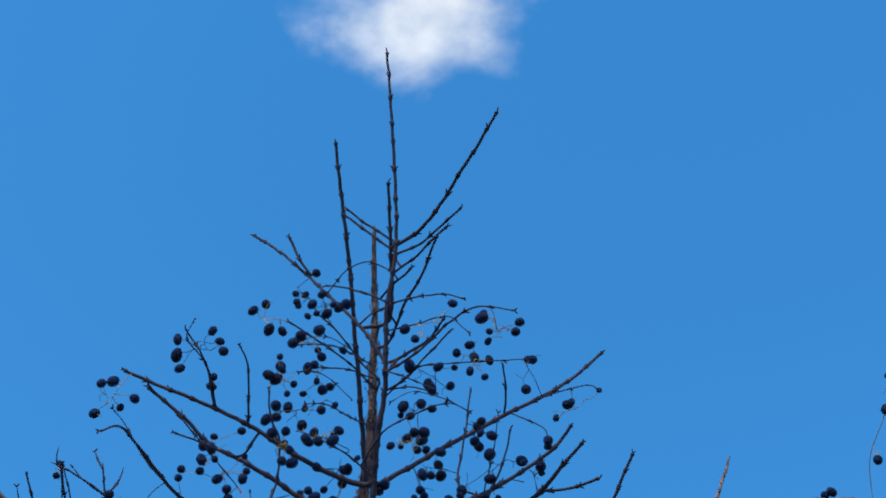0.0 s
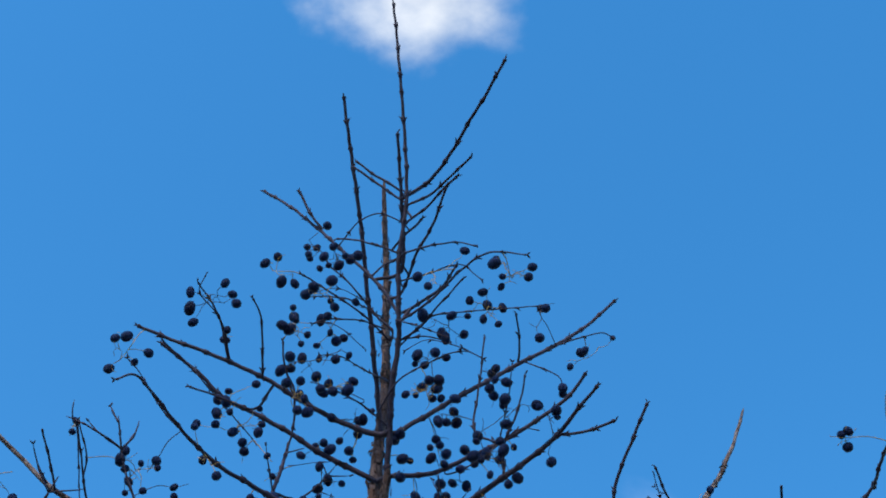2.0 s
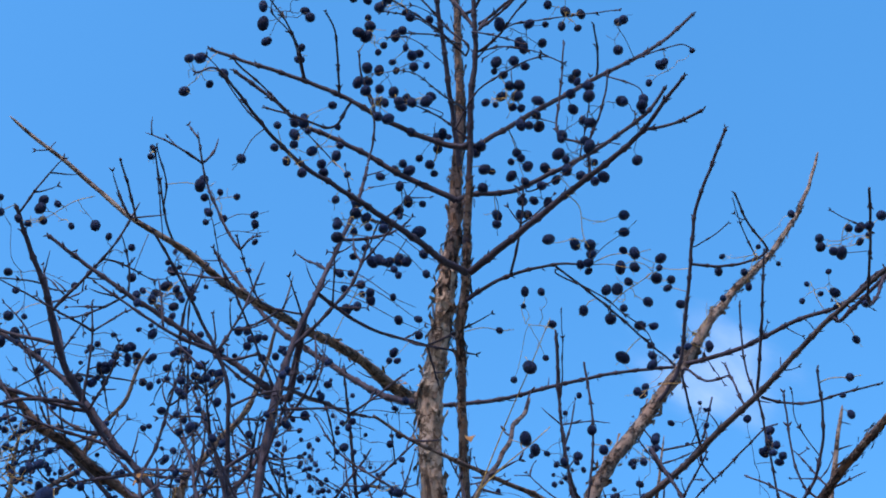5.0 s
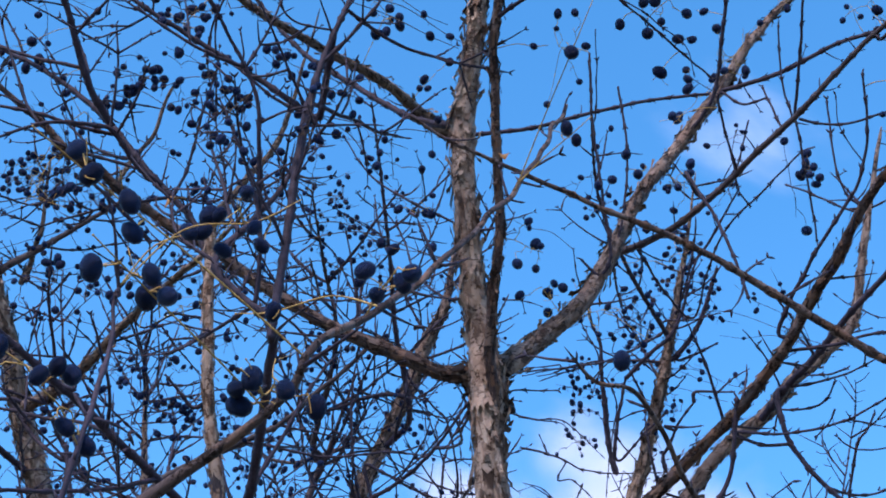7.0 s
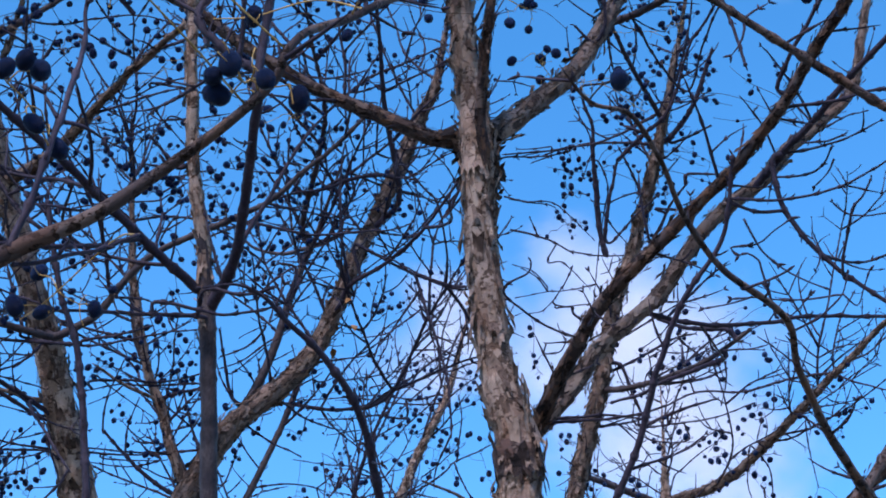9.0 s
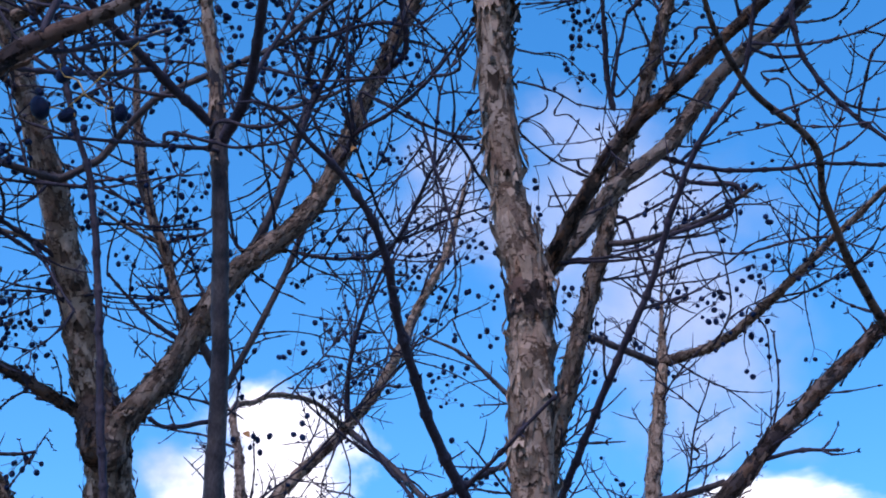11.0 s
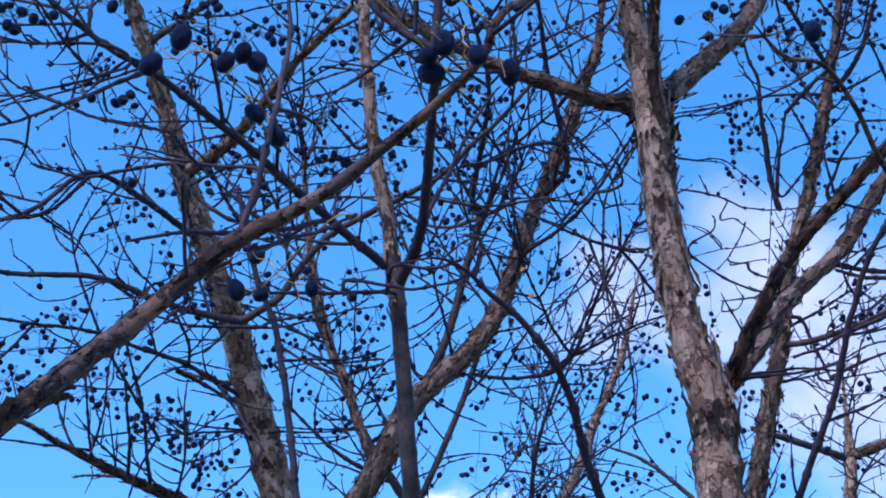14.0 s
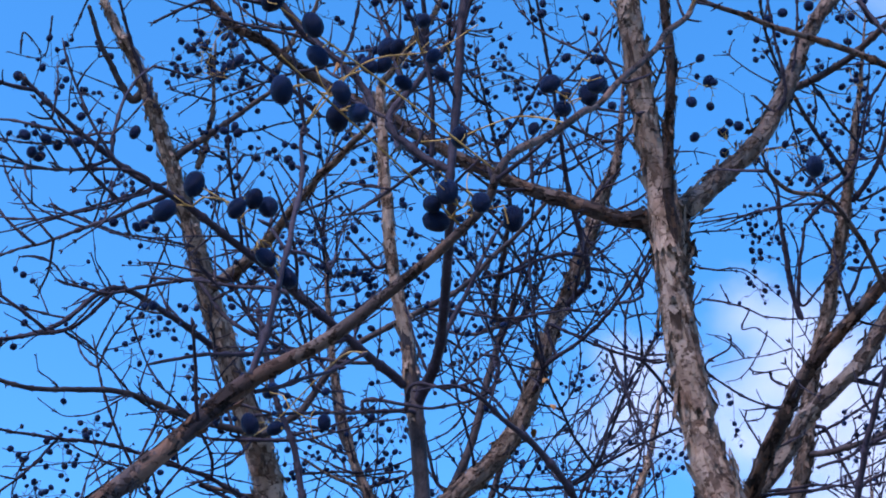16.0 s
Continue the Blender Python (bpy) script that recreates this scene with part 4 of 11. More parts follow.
bunch(main, (-0.281, 1.289, 3.219), (-0.293, 1.257, 3.181), (-0.250, 1.249, 3.189), (-0.250, 1.302, 3.237), (-0.239, 1.283, 3.192), (-0.296, 1.281, 3.180), (-0.302, 1.334, 3.220))
bunch(main, (-0.261, 1.351, 3.210), (-0.257, 1.339, 3.210), (-0.264, 1.368, 3.226))
bunch(main, (-0.161, 1.301, 3.276), (-0.211, 1.286, 3.283), (-0.196, 1.288, 3.300), (-0.187, 1.289, 3.246), (-0.174, 1.317, 3.280))
bunch(main, (-0.135, 1.338, 3.352), (-0.166, 1.336, 3.391), (-0.160, 1.331, 3.357), (-0.152, 1.331, 3.382), (-0.137, 1.304, 3.396), (-0.158, 1.303, 3.327))
bunch(main, (-0.141, 1.355, 3.301), (-0.144, 1.323, 3.322), (-0.131, 1.312, 3.314), (-0.116, 1.298, 3.294), (-0.106, 1.274, 3.282), (-0.103, 1.320, 3.339), (-0.091, 1.297, 3.315), (-0.125, 1.298, 3.338), (-0.139, 1.317, 3.341))
bunch(main, (-0.158, 1.306, 3.236), (-0.143, 1.278, 3.219), (-0.155, 1.295, 3.226), (-0.118, 1.257, 3.204), (-0.122, 1.297, 3.215), (-0.115, 1.286, 3.187), (-0.151, 1.293, 3.229))
bunch(main, (-0.180, 1.315, 3.157), (-0.165, 1.272, 3.168), (-0.156, 1.245, 3.109), (-0.172, 1.252, 3.106), (-0.164, 1.260, 3.109), (-0.148, 1.304, 3.154), (-0.152, 1.286, 3.113), (-0.162, 1.269, 3.145))
bunch(main, (-0.118, 1.343, 3.237), (-0.129, 1.336, 3.234), (-0.139, 1.350, 3.244), (-0.126, 1.357, 3.226), (-0.118, 1.364, 3.217), (-0.110, 1.374, 3.236), (-0.145, 1.380, 3.228))
bunch(main, (-0.177, 1.335, 3.135), (-0.156, 1.335, 3.146), (-0.169, 1.321, 3.132), (-0.135, 1.338, 3.148), (-0.097, 1.333, 3.149), (-0.171, 1.348, 3.142), (-0.181, 1.333, 3.119), (-0.110, 1.301, 3.101))
bunch(main, (-0.165, 1.380, 3.051), (-0.167, 1.305, 3.062), (-0.151, 1.310, 3.071), (-0.152, 1.319, 3.058), (-0.152, 1.316, 3.024), (-0.141, 1.326, 3.032), (-0.141, 1.288, 3.012))
bunch(main, (-0.123, 1.395, 3.154), (-0.127, 1.399, 3.173), (-0.133, 1.394, 3.149), (-0.134, 1.374, 3.133), (-0.117, 1.365, 3.117), (-0.102, 1.402, 3.175), (-0.096, 1.407, 3.187), (-0.099, 1.367, 3.121))
bunch(main, (-0.250, 1.430, 3.173), (-0.278, 1.452, 3.205), (-0.263, 1.433, 3.179), (-0.255, 1.429, 3.153), (-0.275, 1.447, 3.150), (-0.228, 1.439, 3.221))
bunch(main, (-0.246, 1.466, 3.170), (-0.308, 1.483, 3.193), (-0.251, 1.448, 3.136), (-0.245, 1.492, 3.165), (-0.217, 1.429, 3.159), (-0.221, 1.483, 3.191))
bunch(main, (-0.112, 1.428, 3.132), (-0.122, 1.425, 3.136), (-0.089, 1.461, 3.171), (-0.116, 1.485, 3.159), (-0.083, 1.439, 3.148))
bunch(main, (0.036, 1.215, 3.169), (0.049, 1.216, 3.209), (-0.009, 1.209, 3.145), (0.004, 1.207, 3.123))
bunch(main, (0.091, 1.164, 3.132), (0.086, 1.189, 3.152), (0.092, 1.179, 3.103), (0.091, 1.196, 3.106), (0.129, 1.187, 3.133), (0.125, 1.206, 3.139), (0.083, 1.172, 3.120))
bunch(main, (0.074, 1.324, 3.175), (0.071, 1.258, 3.179), (0.078, 1.312, 3.224), (0.055, 1.280, 3.191), (0.098, 1.319, 3.227), (0.073, 1.328, 3.215), (0.091, 1.306, 3.176))
bunch(main, (0.024, 1.352, 3.201), (-0.005, 1.321, 3.215), (0.032, 1.325, 3.219), (0.053, 1.332, 3.227), (0.048, 1.348, 3.209), (0.024, 1.350, 3.204), (0.019, 1.348, 3.212))
bunch(main, (0.176, 1.454, 3.319), (0.157, 1.421, 3.360), (0.161, 1.397, 3.329), (0.152, 1.425, 3.299))
bunch(main, (0.216, 1.447, 3.329), (0.258, 1.466, 3.350), (0.215, 1.454, 3.307), (0.211, 1.460, 3.310), (0.200, 1.515, 3.347))
bunch(main, (0.181, 1.461, 3.236), (0.181, 1.462, 3.237), (0.181, 1.470, 3.234))
bunch(main, (0.001, 1.350, 3.152), (-0.011, 1.328, 3.142), (0.011, 1.347, 3.171), (0.025, 1.361, 3.178), (-0.014, 1.337, 3.136), (-0.003, 1.370, 3.174))
bunch(main, (0.072, 1.330, 3.137), (0.087, 1.347, 3.138), (0.085, 1.327, 3.092), (0.079, 1.365, 3.121), (0.100, 1.351, 3.116), (0.082, 1.354, 3.137))
bunch(main, (-0.011, 1.357, 3.152), (-0.026, 1.365, 3.110), (-0.014, 1.385, 3.132), (-0.006, 1.379, 3.141), (0.004, 1.335, 3.101), (0.016, 1.337, 3.104), (0.007, 1.386, 3.127), (0.018, 1.402, 3.146))
bunch(main, (0.063, 1.356, 3.090), (0.036, 1.324, 3.053), (0.034, 1.346, 3.055), (0.037, 1.363, 3.054), (0.015, 1.348, 3.039), (0.025, 1.351, 3.041))
bunch(main, (0.112, 1.324, 3.039), (0.094, 1.294, 3.016), (0.132, 1.301, 3.013), (0.096, 1.330, 3.013), (0.060, 1.330, 2.983))
limb(main, "twig", 0, 0, (0.612, 1.612, 3.203, 2.6), (0.577, 1.513, 3.100, 2.5), (0.570, 1.442, 3.071, 2.4), (0.567, 1.392, 3.048, 2.2))
bunch(main, (0.567, 1.392, 3.048), (0.500, 1.362, 3.027), (0.508, 1.358, 3.029), (0.507, 1.372, 3.016))
bunch(main, (0.567, 1.392, 3.048), (0.561, 1.320, 3.045), (0.572, 1.272, 3.082), (0.574, 1.240, 3.107))
bunch(main, (0.470, 1.597, 3.110), (0.492, 1.604, 3.147), (0.506, 1.614, 3.156), (0.459, 1.604, 3.124))
bunch(main, (-0.458, 1.459, 3.160), (-0.458, 1.446, 3.136), (-0.466, 1.469, 3.184))
bunch(main, (-0.406, 1.574, 3.189), (-0.412, 1.541, 3.204), (-0.411, 1.557, 3.186), (-0.372, 1.576, 3.208), (-0.415, 1.602, 3.209), (-0.386, 1.577, 3.164), (-0.392, 1.561, 3.201))
bunch(main, (-0.401, 1.611, 3.164), (-0.345, 1.590, 3.165), (-0.353, 1.637, 3.183))
bunch(main, (-0.240, 1.251, 2.879), (-0.249, 1.225, 2.892), (-0.245, 1.275, 2.893), (-0.223, 1.257, 2.848))
bunch(main, (-0.165, 1.354, 2.907), (-0.197, 1.362, 2.885), (-0.200, 1.387, 2.892), (-0.177, 1.370, 2.933), (-0.177, 1.359, 2.900), (-0.145, 1.364, 2.877), (-0.161, 1.357, 2.872))
bunch(main, (0.065, 1.398, 2.967), (0.130, 1.408, 2.936), (0.041, 1.413, 2.904), (0.073, 1.448, 2.934))
bunch(main, (0.092, 1.370, 2.976), (0.089, 1.350, 3.005), (0.091, 1.325, 2.961), (0.056, 1.336, 2.964), (0.066, 1.366, 2.992), (0.062, 1.336, 2.999), (0.109, 1.382, 2.976), (0.097, 1.364, 2.946))
bunch(main, (0.156, 1.321, 2.986), (0.133, 1.290, 2.998), (0.154, 1.301, 3.003), (0.150, 1.375, 2.996), (0.155, 1.306, 2.998))
bunch(main, (0.111, 1.536, 2.917), (0.121, 1.495, 2.904), (0.135, 1.492, 2.913), (0.168, 1.488, 2.913), (0.157, 1.509, 2.895), (0.131, 1.542, 2.921), (0.172, 1.457, 2.913), (0.128, 1.443, 2.914), (0.189, 1.517, 2.941))
bunch(main, (0.058, 1.811, 3.167), (0.014, 1.795, 3.202), (0.017, 1.787, 3.224), (0.053, 1.786, 3.153), (0.043, 1.854, 3.154), (-0.004, 1.874, 3.132), (0.039, 1.740, 3.171))
bunch(main, (-0.523, 1.456, 3.072), (-0.611, 1.485, 3.059), (-0.617, 1.466, 3.046), (-0.587, 1.457, 3.070), (-0.568, 1.458, 3.062), (-0.550, 1.475, 3.038), (-0.532, 1.507, 3.076), (-0.590, 1.461, 3.059), (-0.600, 1.501, 3.083))
bunch(main, (-0.651, 1.643, 3.147), (-0.662, 1.619, 3.083), (-0.675, 1.698, 3.116), (-0.604, 1.670, 3.144), (-0.694, 1.649, 3.155), (-0.699, 1.567, 3.218))
bunch(main, (0.364, 1.907, 3.408), (0.440, 1.847, 3.445), (0.383, 1.868, 3.394), (0.352, 1.861, 3.329), (0.330, 1.894, 3.404), (0.360, 1.888, 3.325))
bunch(main, (0.444, 1.588, 3.120), (0.400, 1.594, 3.094), (0.407, 1.623, 3.110), (0.421, 1.618, 3.095), (0.439, 1.587, 3.104), (0.473, 1.621, 3.127), (0.455, 1.611, 3.102))
bunch(main, (0.447, 1.782, 3.144), (0.455, 1.777, 3.186), (0.446, 1.750, 3.201), (0.419, 1.825, 3.222), (0.483, 1.799, 3.177))
bunch(main, (0.356, 1.959, 3.059), (0.361, 1.970, 3.078), (0.365, 1.940, 3.047), (0.370, 1.938, 3.026), (0.352, 1.958, 3.057))
bunch(main, (0.263, 1.976, 3.317), (0.264, 1.958, 3.367), (0.265, 1.959, 3.273), (0.305, 2.001, 3.315))
bunch(main, (-0.441, 1.583, 3.112), (-0.514, 1.668, 3.119), (-0.503, 1.658, 3.116), (-0.472, 1.660, 3.125), (-0.442, 1.624, 3.066), (-0.437, 1.662, 3.109), (-0.484, 1.682, 3.107), (-0.450, 1.637, 3.058), (-0.477, 1.633, 3.081))
bunch(main, (-0.206, 1.947, 3.222), (-0.183, 1.912, 3.236), (-0.180, 1.940, 3.246), (-0.145, 1.907, 3.266), (-0.192, 1.935, 3.242))
bunch(main, (0.162, 2.039, 3.149), (0.182, 2.105, 3.126), (0.170, 2.043, 3.117), (0.207, 2.031, 3.155), (0.202, 2.018, 3.120))
bunch(main, (0.298, 2.062, 3.385), (0.213, 2.140, 3.365), (0.276, 2.027, 3.439), (0.272, 2.100, 3.406), (0.319, 2.089, 3.395), (0.343, 2.016, 3.439))
bunch(main, (0.356, 1.956, 3.060), (0.365, 1.967, 3.100), (0.360, 1.964, 3.080), (0.364, 1.936, 3.045), (0.353, 1.980, 3.070), (0.357, 1.937, 3.031), (0.367, 1.955, 3.029))
bunch(main, (0.213, 1.992, 3.047), (0.184, 2.032, 3.106), (0.164, 1.985, 3.056), (0.160, 1.985, 3.063), (0.197, 1.961, 3.084))
bunch(main, (0.249, 1.948, 3.208), (0.244, 1.958, 3.252), (0.203, 1.910, 3.207), (0.201, 1.910, 3.187), (0.207, 1.945, 3.264))
bunch(main, (0.252, 1.958, 3.191), (0.178, 1.945, 3.168), (0.192, 1.998, 3.213))
bunch(main, (0.359, 1.969, 3.041), (0.327, 1.921, 3.083), (0.355, 2.015, 2.996))
bunch(main, (-0.275, 1.836, 3.189), (-0.249, 1.745, 3.233), (-0.236, 1.771, 3.261), (-0.220, 1.767, 3.231), (-0.243, 1.765, 3.221), (-0.210, 1.802, 3.251), (-0.212, 1.827, 3.262), (-0.235, 1.790, 3.207), (-0.230, 1.816, 3.238), (-0.243, 1.799, 3.214), (-0.223, 1.812, 3.260))
bunch(main, (-0.120, 1.415, 2.924), (-0.166, 1.449, 2.918), (-0.156, 1.432, 2.902), (-0.150, 1.432, 2.897), (-0.138, 1.430, 2.882), (-0.134, 1.444, 2.914), (-0.125, 1.442, 2.908), (-0.134, 1.443, 2.886), (-0.145, 1.440, 2.906))
bunch(main, (-0.113, 1.790, 2.825), (-0.163, 1.768, 2.839), (-0.157, 1.761, 2.830), (-0.197, 1.750, 2.831))
bunch(main, (-0.073, 1.714, 2.728), (-0.035, 1.687, 2.745), (-0.028, 1.726, 2.743), (-0.022, 1.707, 2.723), (-0.029, 1.755, 2.729), (-0.050, 1.703, 2.694))
bunch(main, (0.005, 1.954, 2.810), (-0.052, 1.912, 2.816), (-0.006, 1.917, 2.838), (0.005, 1.913, 2.827), (-0.015, 1.946, 2.847), (-0.012, 1.949, 2.842), (-0.016, 1.969, 2.831))
# front side branch: its shaded underside is put into the darker bark colour
limb(main, "branch", 2, 1, (-0.045, 1.962, 2.294, 9.7), (-0.016, 1.904, 2.326, 9.5), (0.021, 1.835, 2.363, 8.7), (0.062, 1.775, 2.390, 8.0), (0.123, 1.705, 2.415, 7.4), (0.176, 1.643, 2.437, 6.7), (0.220, 1.579, 2.465, 6.4), (0.251, 1.519, 2.493, 6.1), (0.268, 1.491, 2.505, 5.7), (0.307, 1.419, 2.539, 5.1), (0.376, 1.332, 2.569, 4.0))
limb(main, "branch", 1, 1, (-0.045, 1.963, 2.295, 9.7), (0.009, 1.967, 2.369, 11.0), (0.049, 1.965, 2.426, 10.5), (0.119, 1.966, 2.495, 10.0), (0.176, 1.960, 2.579, 9.6), (0.257, 1.960, 2.654, 9.3), (0.291, 1.957, 2.695, 8.7), (0.335, 1.957, 2.734, 8.4), (0.374, 1.954, 2.776, 7.5), (0.399, 1.946, 2.848, 6.1), (0.413, 1.938, 2.913, 5.4), (0.434, 1.929, 2.988, 4.0), (0.463, 1.915, 3.099, 2.4))
limb(main, "branch", 0, 1, (-0.130, 2.200, 1.850, 5.4), (0.021, 1.906, 2.133, 4.7), (0.068, 1.830, 2.216, 4.2), (0.091, 1.776, 2.278, 3.9), (0.120, 1.728, 2.334, 3.4), (0.160, 1.686, 2.380, 2.8), (0.172, 1.634, 2.445, 2.3))
limb(main, "branch", 0, 1, (0.096, 1.967, 2.473, 3.9), (0.103, 1.974, 2.469, 3.4), (0.164, 1.994, 2.464, 3.1), (0.247, 2.012, 2.474, 2.9), (0.296, 2.019, 2.486, 2.7), (0.400, 2.042, 2.496, 2.4))
limb(main, "branch", 0, 1, (0.273, 1.908, 2.650, 4.8), (0.259, 1.913, 2.638, 4.1), (0.275, 1.935, 2.575, 3.6), (0.323, 1.948, 2.511, 3.2), (0.387, 1.953, 2.454, 2.7))
limb(main, "branch", 2, 1, (-0.140, 2.200, 1.650, 14.1), (0.096, 2.079, 2.013, 11.6), (0.142, 2.061, 2.059, 11.0), (0.207, 2.036, 2.128, 10.3), (0.269, 2.012, 2.189, 9.8), (0.329, 1.991, 2.243, 8.6), (0.421, 1.957, 2.337, 6.7))
limb(main, "branch", 0, 1, (0.240, 1.960, 2.637, 6.5), (0.249, 1.948, 2.639, 5.6), (0.273, 1.908, 2.650, 5.3), (0.306, 1.860, 2.662, 4.8), (0.340, 1.806, 2.677, 4.4), (0.378, 1.750, 2.691, 4.0), (0.421, 1.684, 2.709, 2.6))
limb(main, "branch", 0, 1, (0.273, 1.932, 2.582, 2.8), (0.239, 1.940, 2.588, 2.6), (0.204, 1.940, 2.607, 2.4), (0.252, 1.923, 2.592, 2.2), (0.286, 1.909, 2.585, 2.0), (0.327, 1.888, 2.582, 1.8), (0.361, 1.865, 2.586, 1.6), (0.399, 1.836, 2.596, 1.3))
limb(main, "twig", 0, 0, (0.219, 1.584, 2.462, 2.3), (0.270, 1.588, 2.471, 2.1), (0.302, 1.588, 2.481, 1.9), (0.348, 1.591, 2.490, 1.8))
limb(main, "twig", 0, 0, (0.260, 1.959, 2.653, 1.8), (0.299, 1.920, 2.625, 1.6), (0.315, 1.895, 2.621, 1.5), (0.323, 1.865, 2.625, 1.3))
limb(main, "twig", 0, 0, (0.302, 1.957, 2.703, 1.6), (0.330, 1.925, 2.679, 1.5), (0.348, 1.899, 2.669, 1.4))
limb(main, "twig", 0, 0, (0.344, 1.950, 2.492, 2.3), (0.330, 1.945, 2.499, 2.0), (0.341, 1.899, 2.551, 1.8), (0.354, 1.884, 2.566, 1.5), (0.364, 1.868, 2.581, 1.2))
limb(main, "twig", 0, 0, (0.340, 1.896, 2.547, 1.5), (0.358, 1.894, 2.545, 1.3), (0.383, 1.888, 2.544, 1.1))
limb(main, "twig", 0, 0, (0.340, 1.896, 2.547, 1.4), (0.327, 1.893, 2.555, 1.2), (0.319, 1.890, 2.563, 1.0))
limb(main, "branch", 0, 1, (0.200, 2.041, 2.113, 3.2), (0.238, 2.023, 2.117, 2.6), (0.281, 2.007, 2.111, 1.9))
limb(main, "twig", 0, 1, (0.212, 2.031, 2.141, 1.6), (0.220, 2.009, 2.187, 1.4), (0.216, 1.985, 2.242, 1.2))

limb(slim, "trunk", 1, 2, (-0.035, 3.444, -0.030, 23.6), (-0.045, 3.425, 1.156, 21.4), (-0.055, 3.393, 2.311, 19.6), (-0.027, 3.314, 2.600, 18.8), (0.012, 3.261, 2.755, 18.8), (0.043, 3.215, 2.877, 17.7), (0.086, 3.158, 3.020, 16.7), (0.117, 3.102, 3.156, 15.2), (0.167, 3.044, 3.291, 13.6), (0.217, 2.975, 3.449, 12.0), (0.251, 2.909, 3.574, 8.3), (0.284, 2.850, 3.708, 4.8))
limb(slim, "branch", 0, 2, (0.086, 3.156, 3.020, 7.8), (0.165, 3.107, 3.004, 6.6), (0.277, 3.024, 3.002, 5.4), (0.365, 2.939, 3.023, 4.3))
limb(slim, "branch", 0, 1, (0.235, 2.932, 3.514, 5.9), (0.144, 2.668, 3.488, 4.4), (0.086, 2.434, 3.473, 3.0), (0.072, 2.101, 3.458, 1.9))
bunch(slim, (0.180, 2.774, 3.498), (0.131, 2.797, 3.526), (0.162, 2.777, 3.501), (0.150, 2.763, 3.471), (0.167, 2.807, 3.475), (0.179, 2.830, 3.480), (0.138, 2.726, 3.483))
bunch(slim, (0.086, 2.418, 3.486), (0.091, 2.426, 3.492), (0.106, 2.443, 3.473), (0.091, 2.422, 3.577), (0.071, 2.491, 3.512), (0.024, 2.430, 3.481), (0.118, 2.401, 3.601))
bunch(slim, (0.046, 2.939, 3.458), (0.035, 2.899, 3.449), (0.054, 2.957, 3.493), (0.068, 2.938, 3.476), (0.023, 2.922, 3.436), (0.045, 2.889, 3.424), (0.056, 2.953, 3.468), (0.064, 2.997, 3.474), (0.043, 2.958, 3.443))
bunch(slim, (0.219, 3.037, 3.439), (0.033, 2.967, 3.440), (0.038, 2.977, 3.433), (0.015, 2.984, 3.439), (0.048, 2.996, 3.440), (0.057, 2.977, 3.434), (0.066, 2.977, 3.437), (0.073, 3.051, 3.475), (0.048, 3.081, 3.491), (0.087, 3.007, 3.429))
bunch(slim, (0.022, 3.006, 3.360), (0.030, 3.009, 3.419), (0.045, 2.958, 3.377), (0.031, 3.002, 3.391), (0.046, 3.013, 3.400), (0.030, 3.020, 3.397), (0.076, 2.919, 3.328))
bunch(slim, (0.048, 3.019, 3.340), (0.015, 2.996, 3.344), (0.031, 3.022, 3.376), (0.027, 3.076, 3.378), (0.040, 2.995, 3.296), (0.044, 3.025, 3.299), (0.053, 3.065, 3.370), (0.072, 2.995, 3.301), (0.071, 3.018, 3.331), (-0.006, 3.028, 3.307))
bunch(slim, (0.192, 3.010, 3.370), (0.173, 2.972, 3.434), (0.191, 3.046, 3.388), (0.177, 2.965, 3.328), (0.206, 3.060, 3.323))
bunch(slim, (0.202, 2.996, 3.402), (0.230, 3.002, 3.383), (0.232, 3.023, 3.377), (0.232, 2.975, 3.378), (0.252, 3.009, 3.413))
bunch(slim, (0.220, 2.968, 3.462), (0.311, 2.962, 3.438), (0.362, 2.962, 3.439), (0.374, 2.950, 3.409), (0.329, 3.035, 3.431))
bunch(slim, (0.321, 2.982, 3.013), (0.360, 2.950, 3.076), (0.392, 2.921, 3.063), (0.246, 2.917, 3.078), (0.162, 3.041, 3.020))
bunch(slim, (-0.046, 3.117, 3.182), (-0.047, 3.180, 3.186), (-0.045, 3.168, 3.161), (-0.041, 3.144, 3.099), (-0.037, 3.155, 3.090), (-0.033, 3.137, 3.044))
bunch(slim, (0.056, 3.198, 2.920), (0.008, 3.161, 2.927), (0.024, 3.179, 2.936), (0.008, 3.182, 2.908), (0.019, 3.221, 2.944), (0.042, 3.226, 2.935))
bunch(slim, (0.031, 3.233, 2.828), (0.065, 3.268, 2.775), (0.067, 3.239, 2.780), (0.105, 3.267, 2.778), (0.090, 3.243, 2.860), (0.144, 3.206, 2.829), (0.154, 3.219, 2.824))
bunch(slim, (0.158, 2.688, 3.470), (0.163, 2.710, 3.528), (0.167, 2.659, 3.471), (0.161, 2.716, 3.513), (0.183, 2.740, 3.477))
bunch(slim, (0.261, 2.877, 3.613), (0.208, 2.878, 3.631), (0.214, 2.864, 3.603), (0.230, 2.904, 3.645), (0.244, 2.923, 3.663), (0.233, 2.845, 3.586))
bunch(slim, (0.199, 2.826, 3.504), (0.135, 2.817, 3.522), (0.143, 2.814, 3.461), (0.154, 2.831, 3.469), (0.113, 2.880, 3.492), (0.140, 2.888, 3.494), (0.147, 2.863, 3.457))

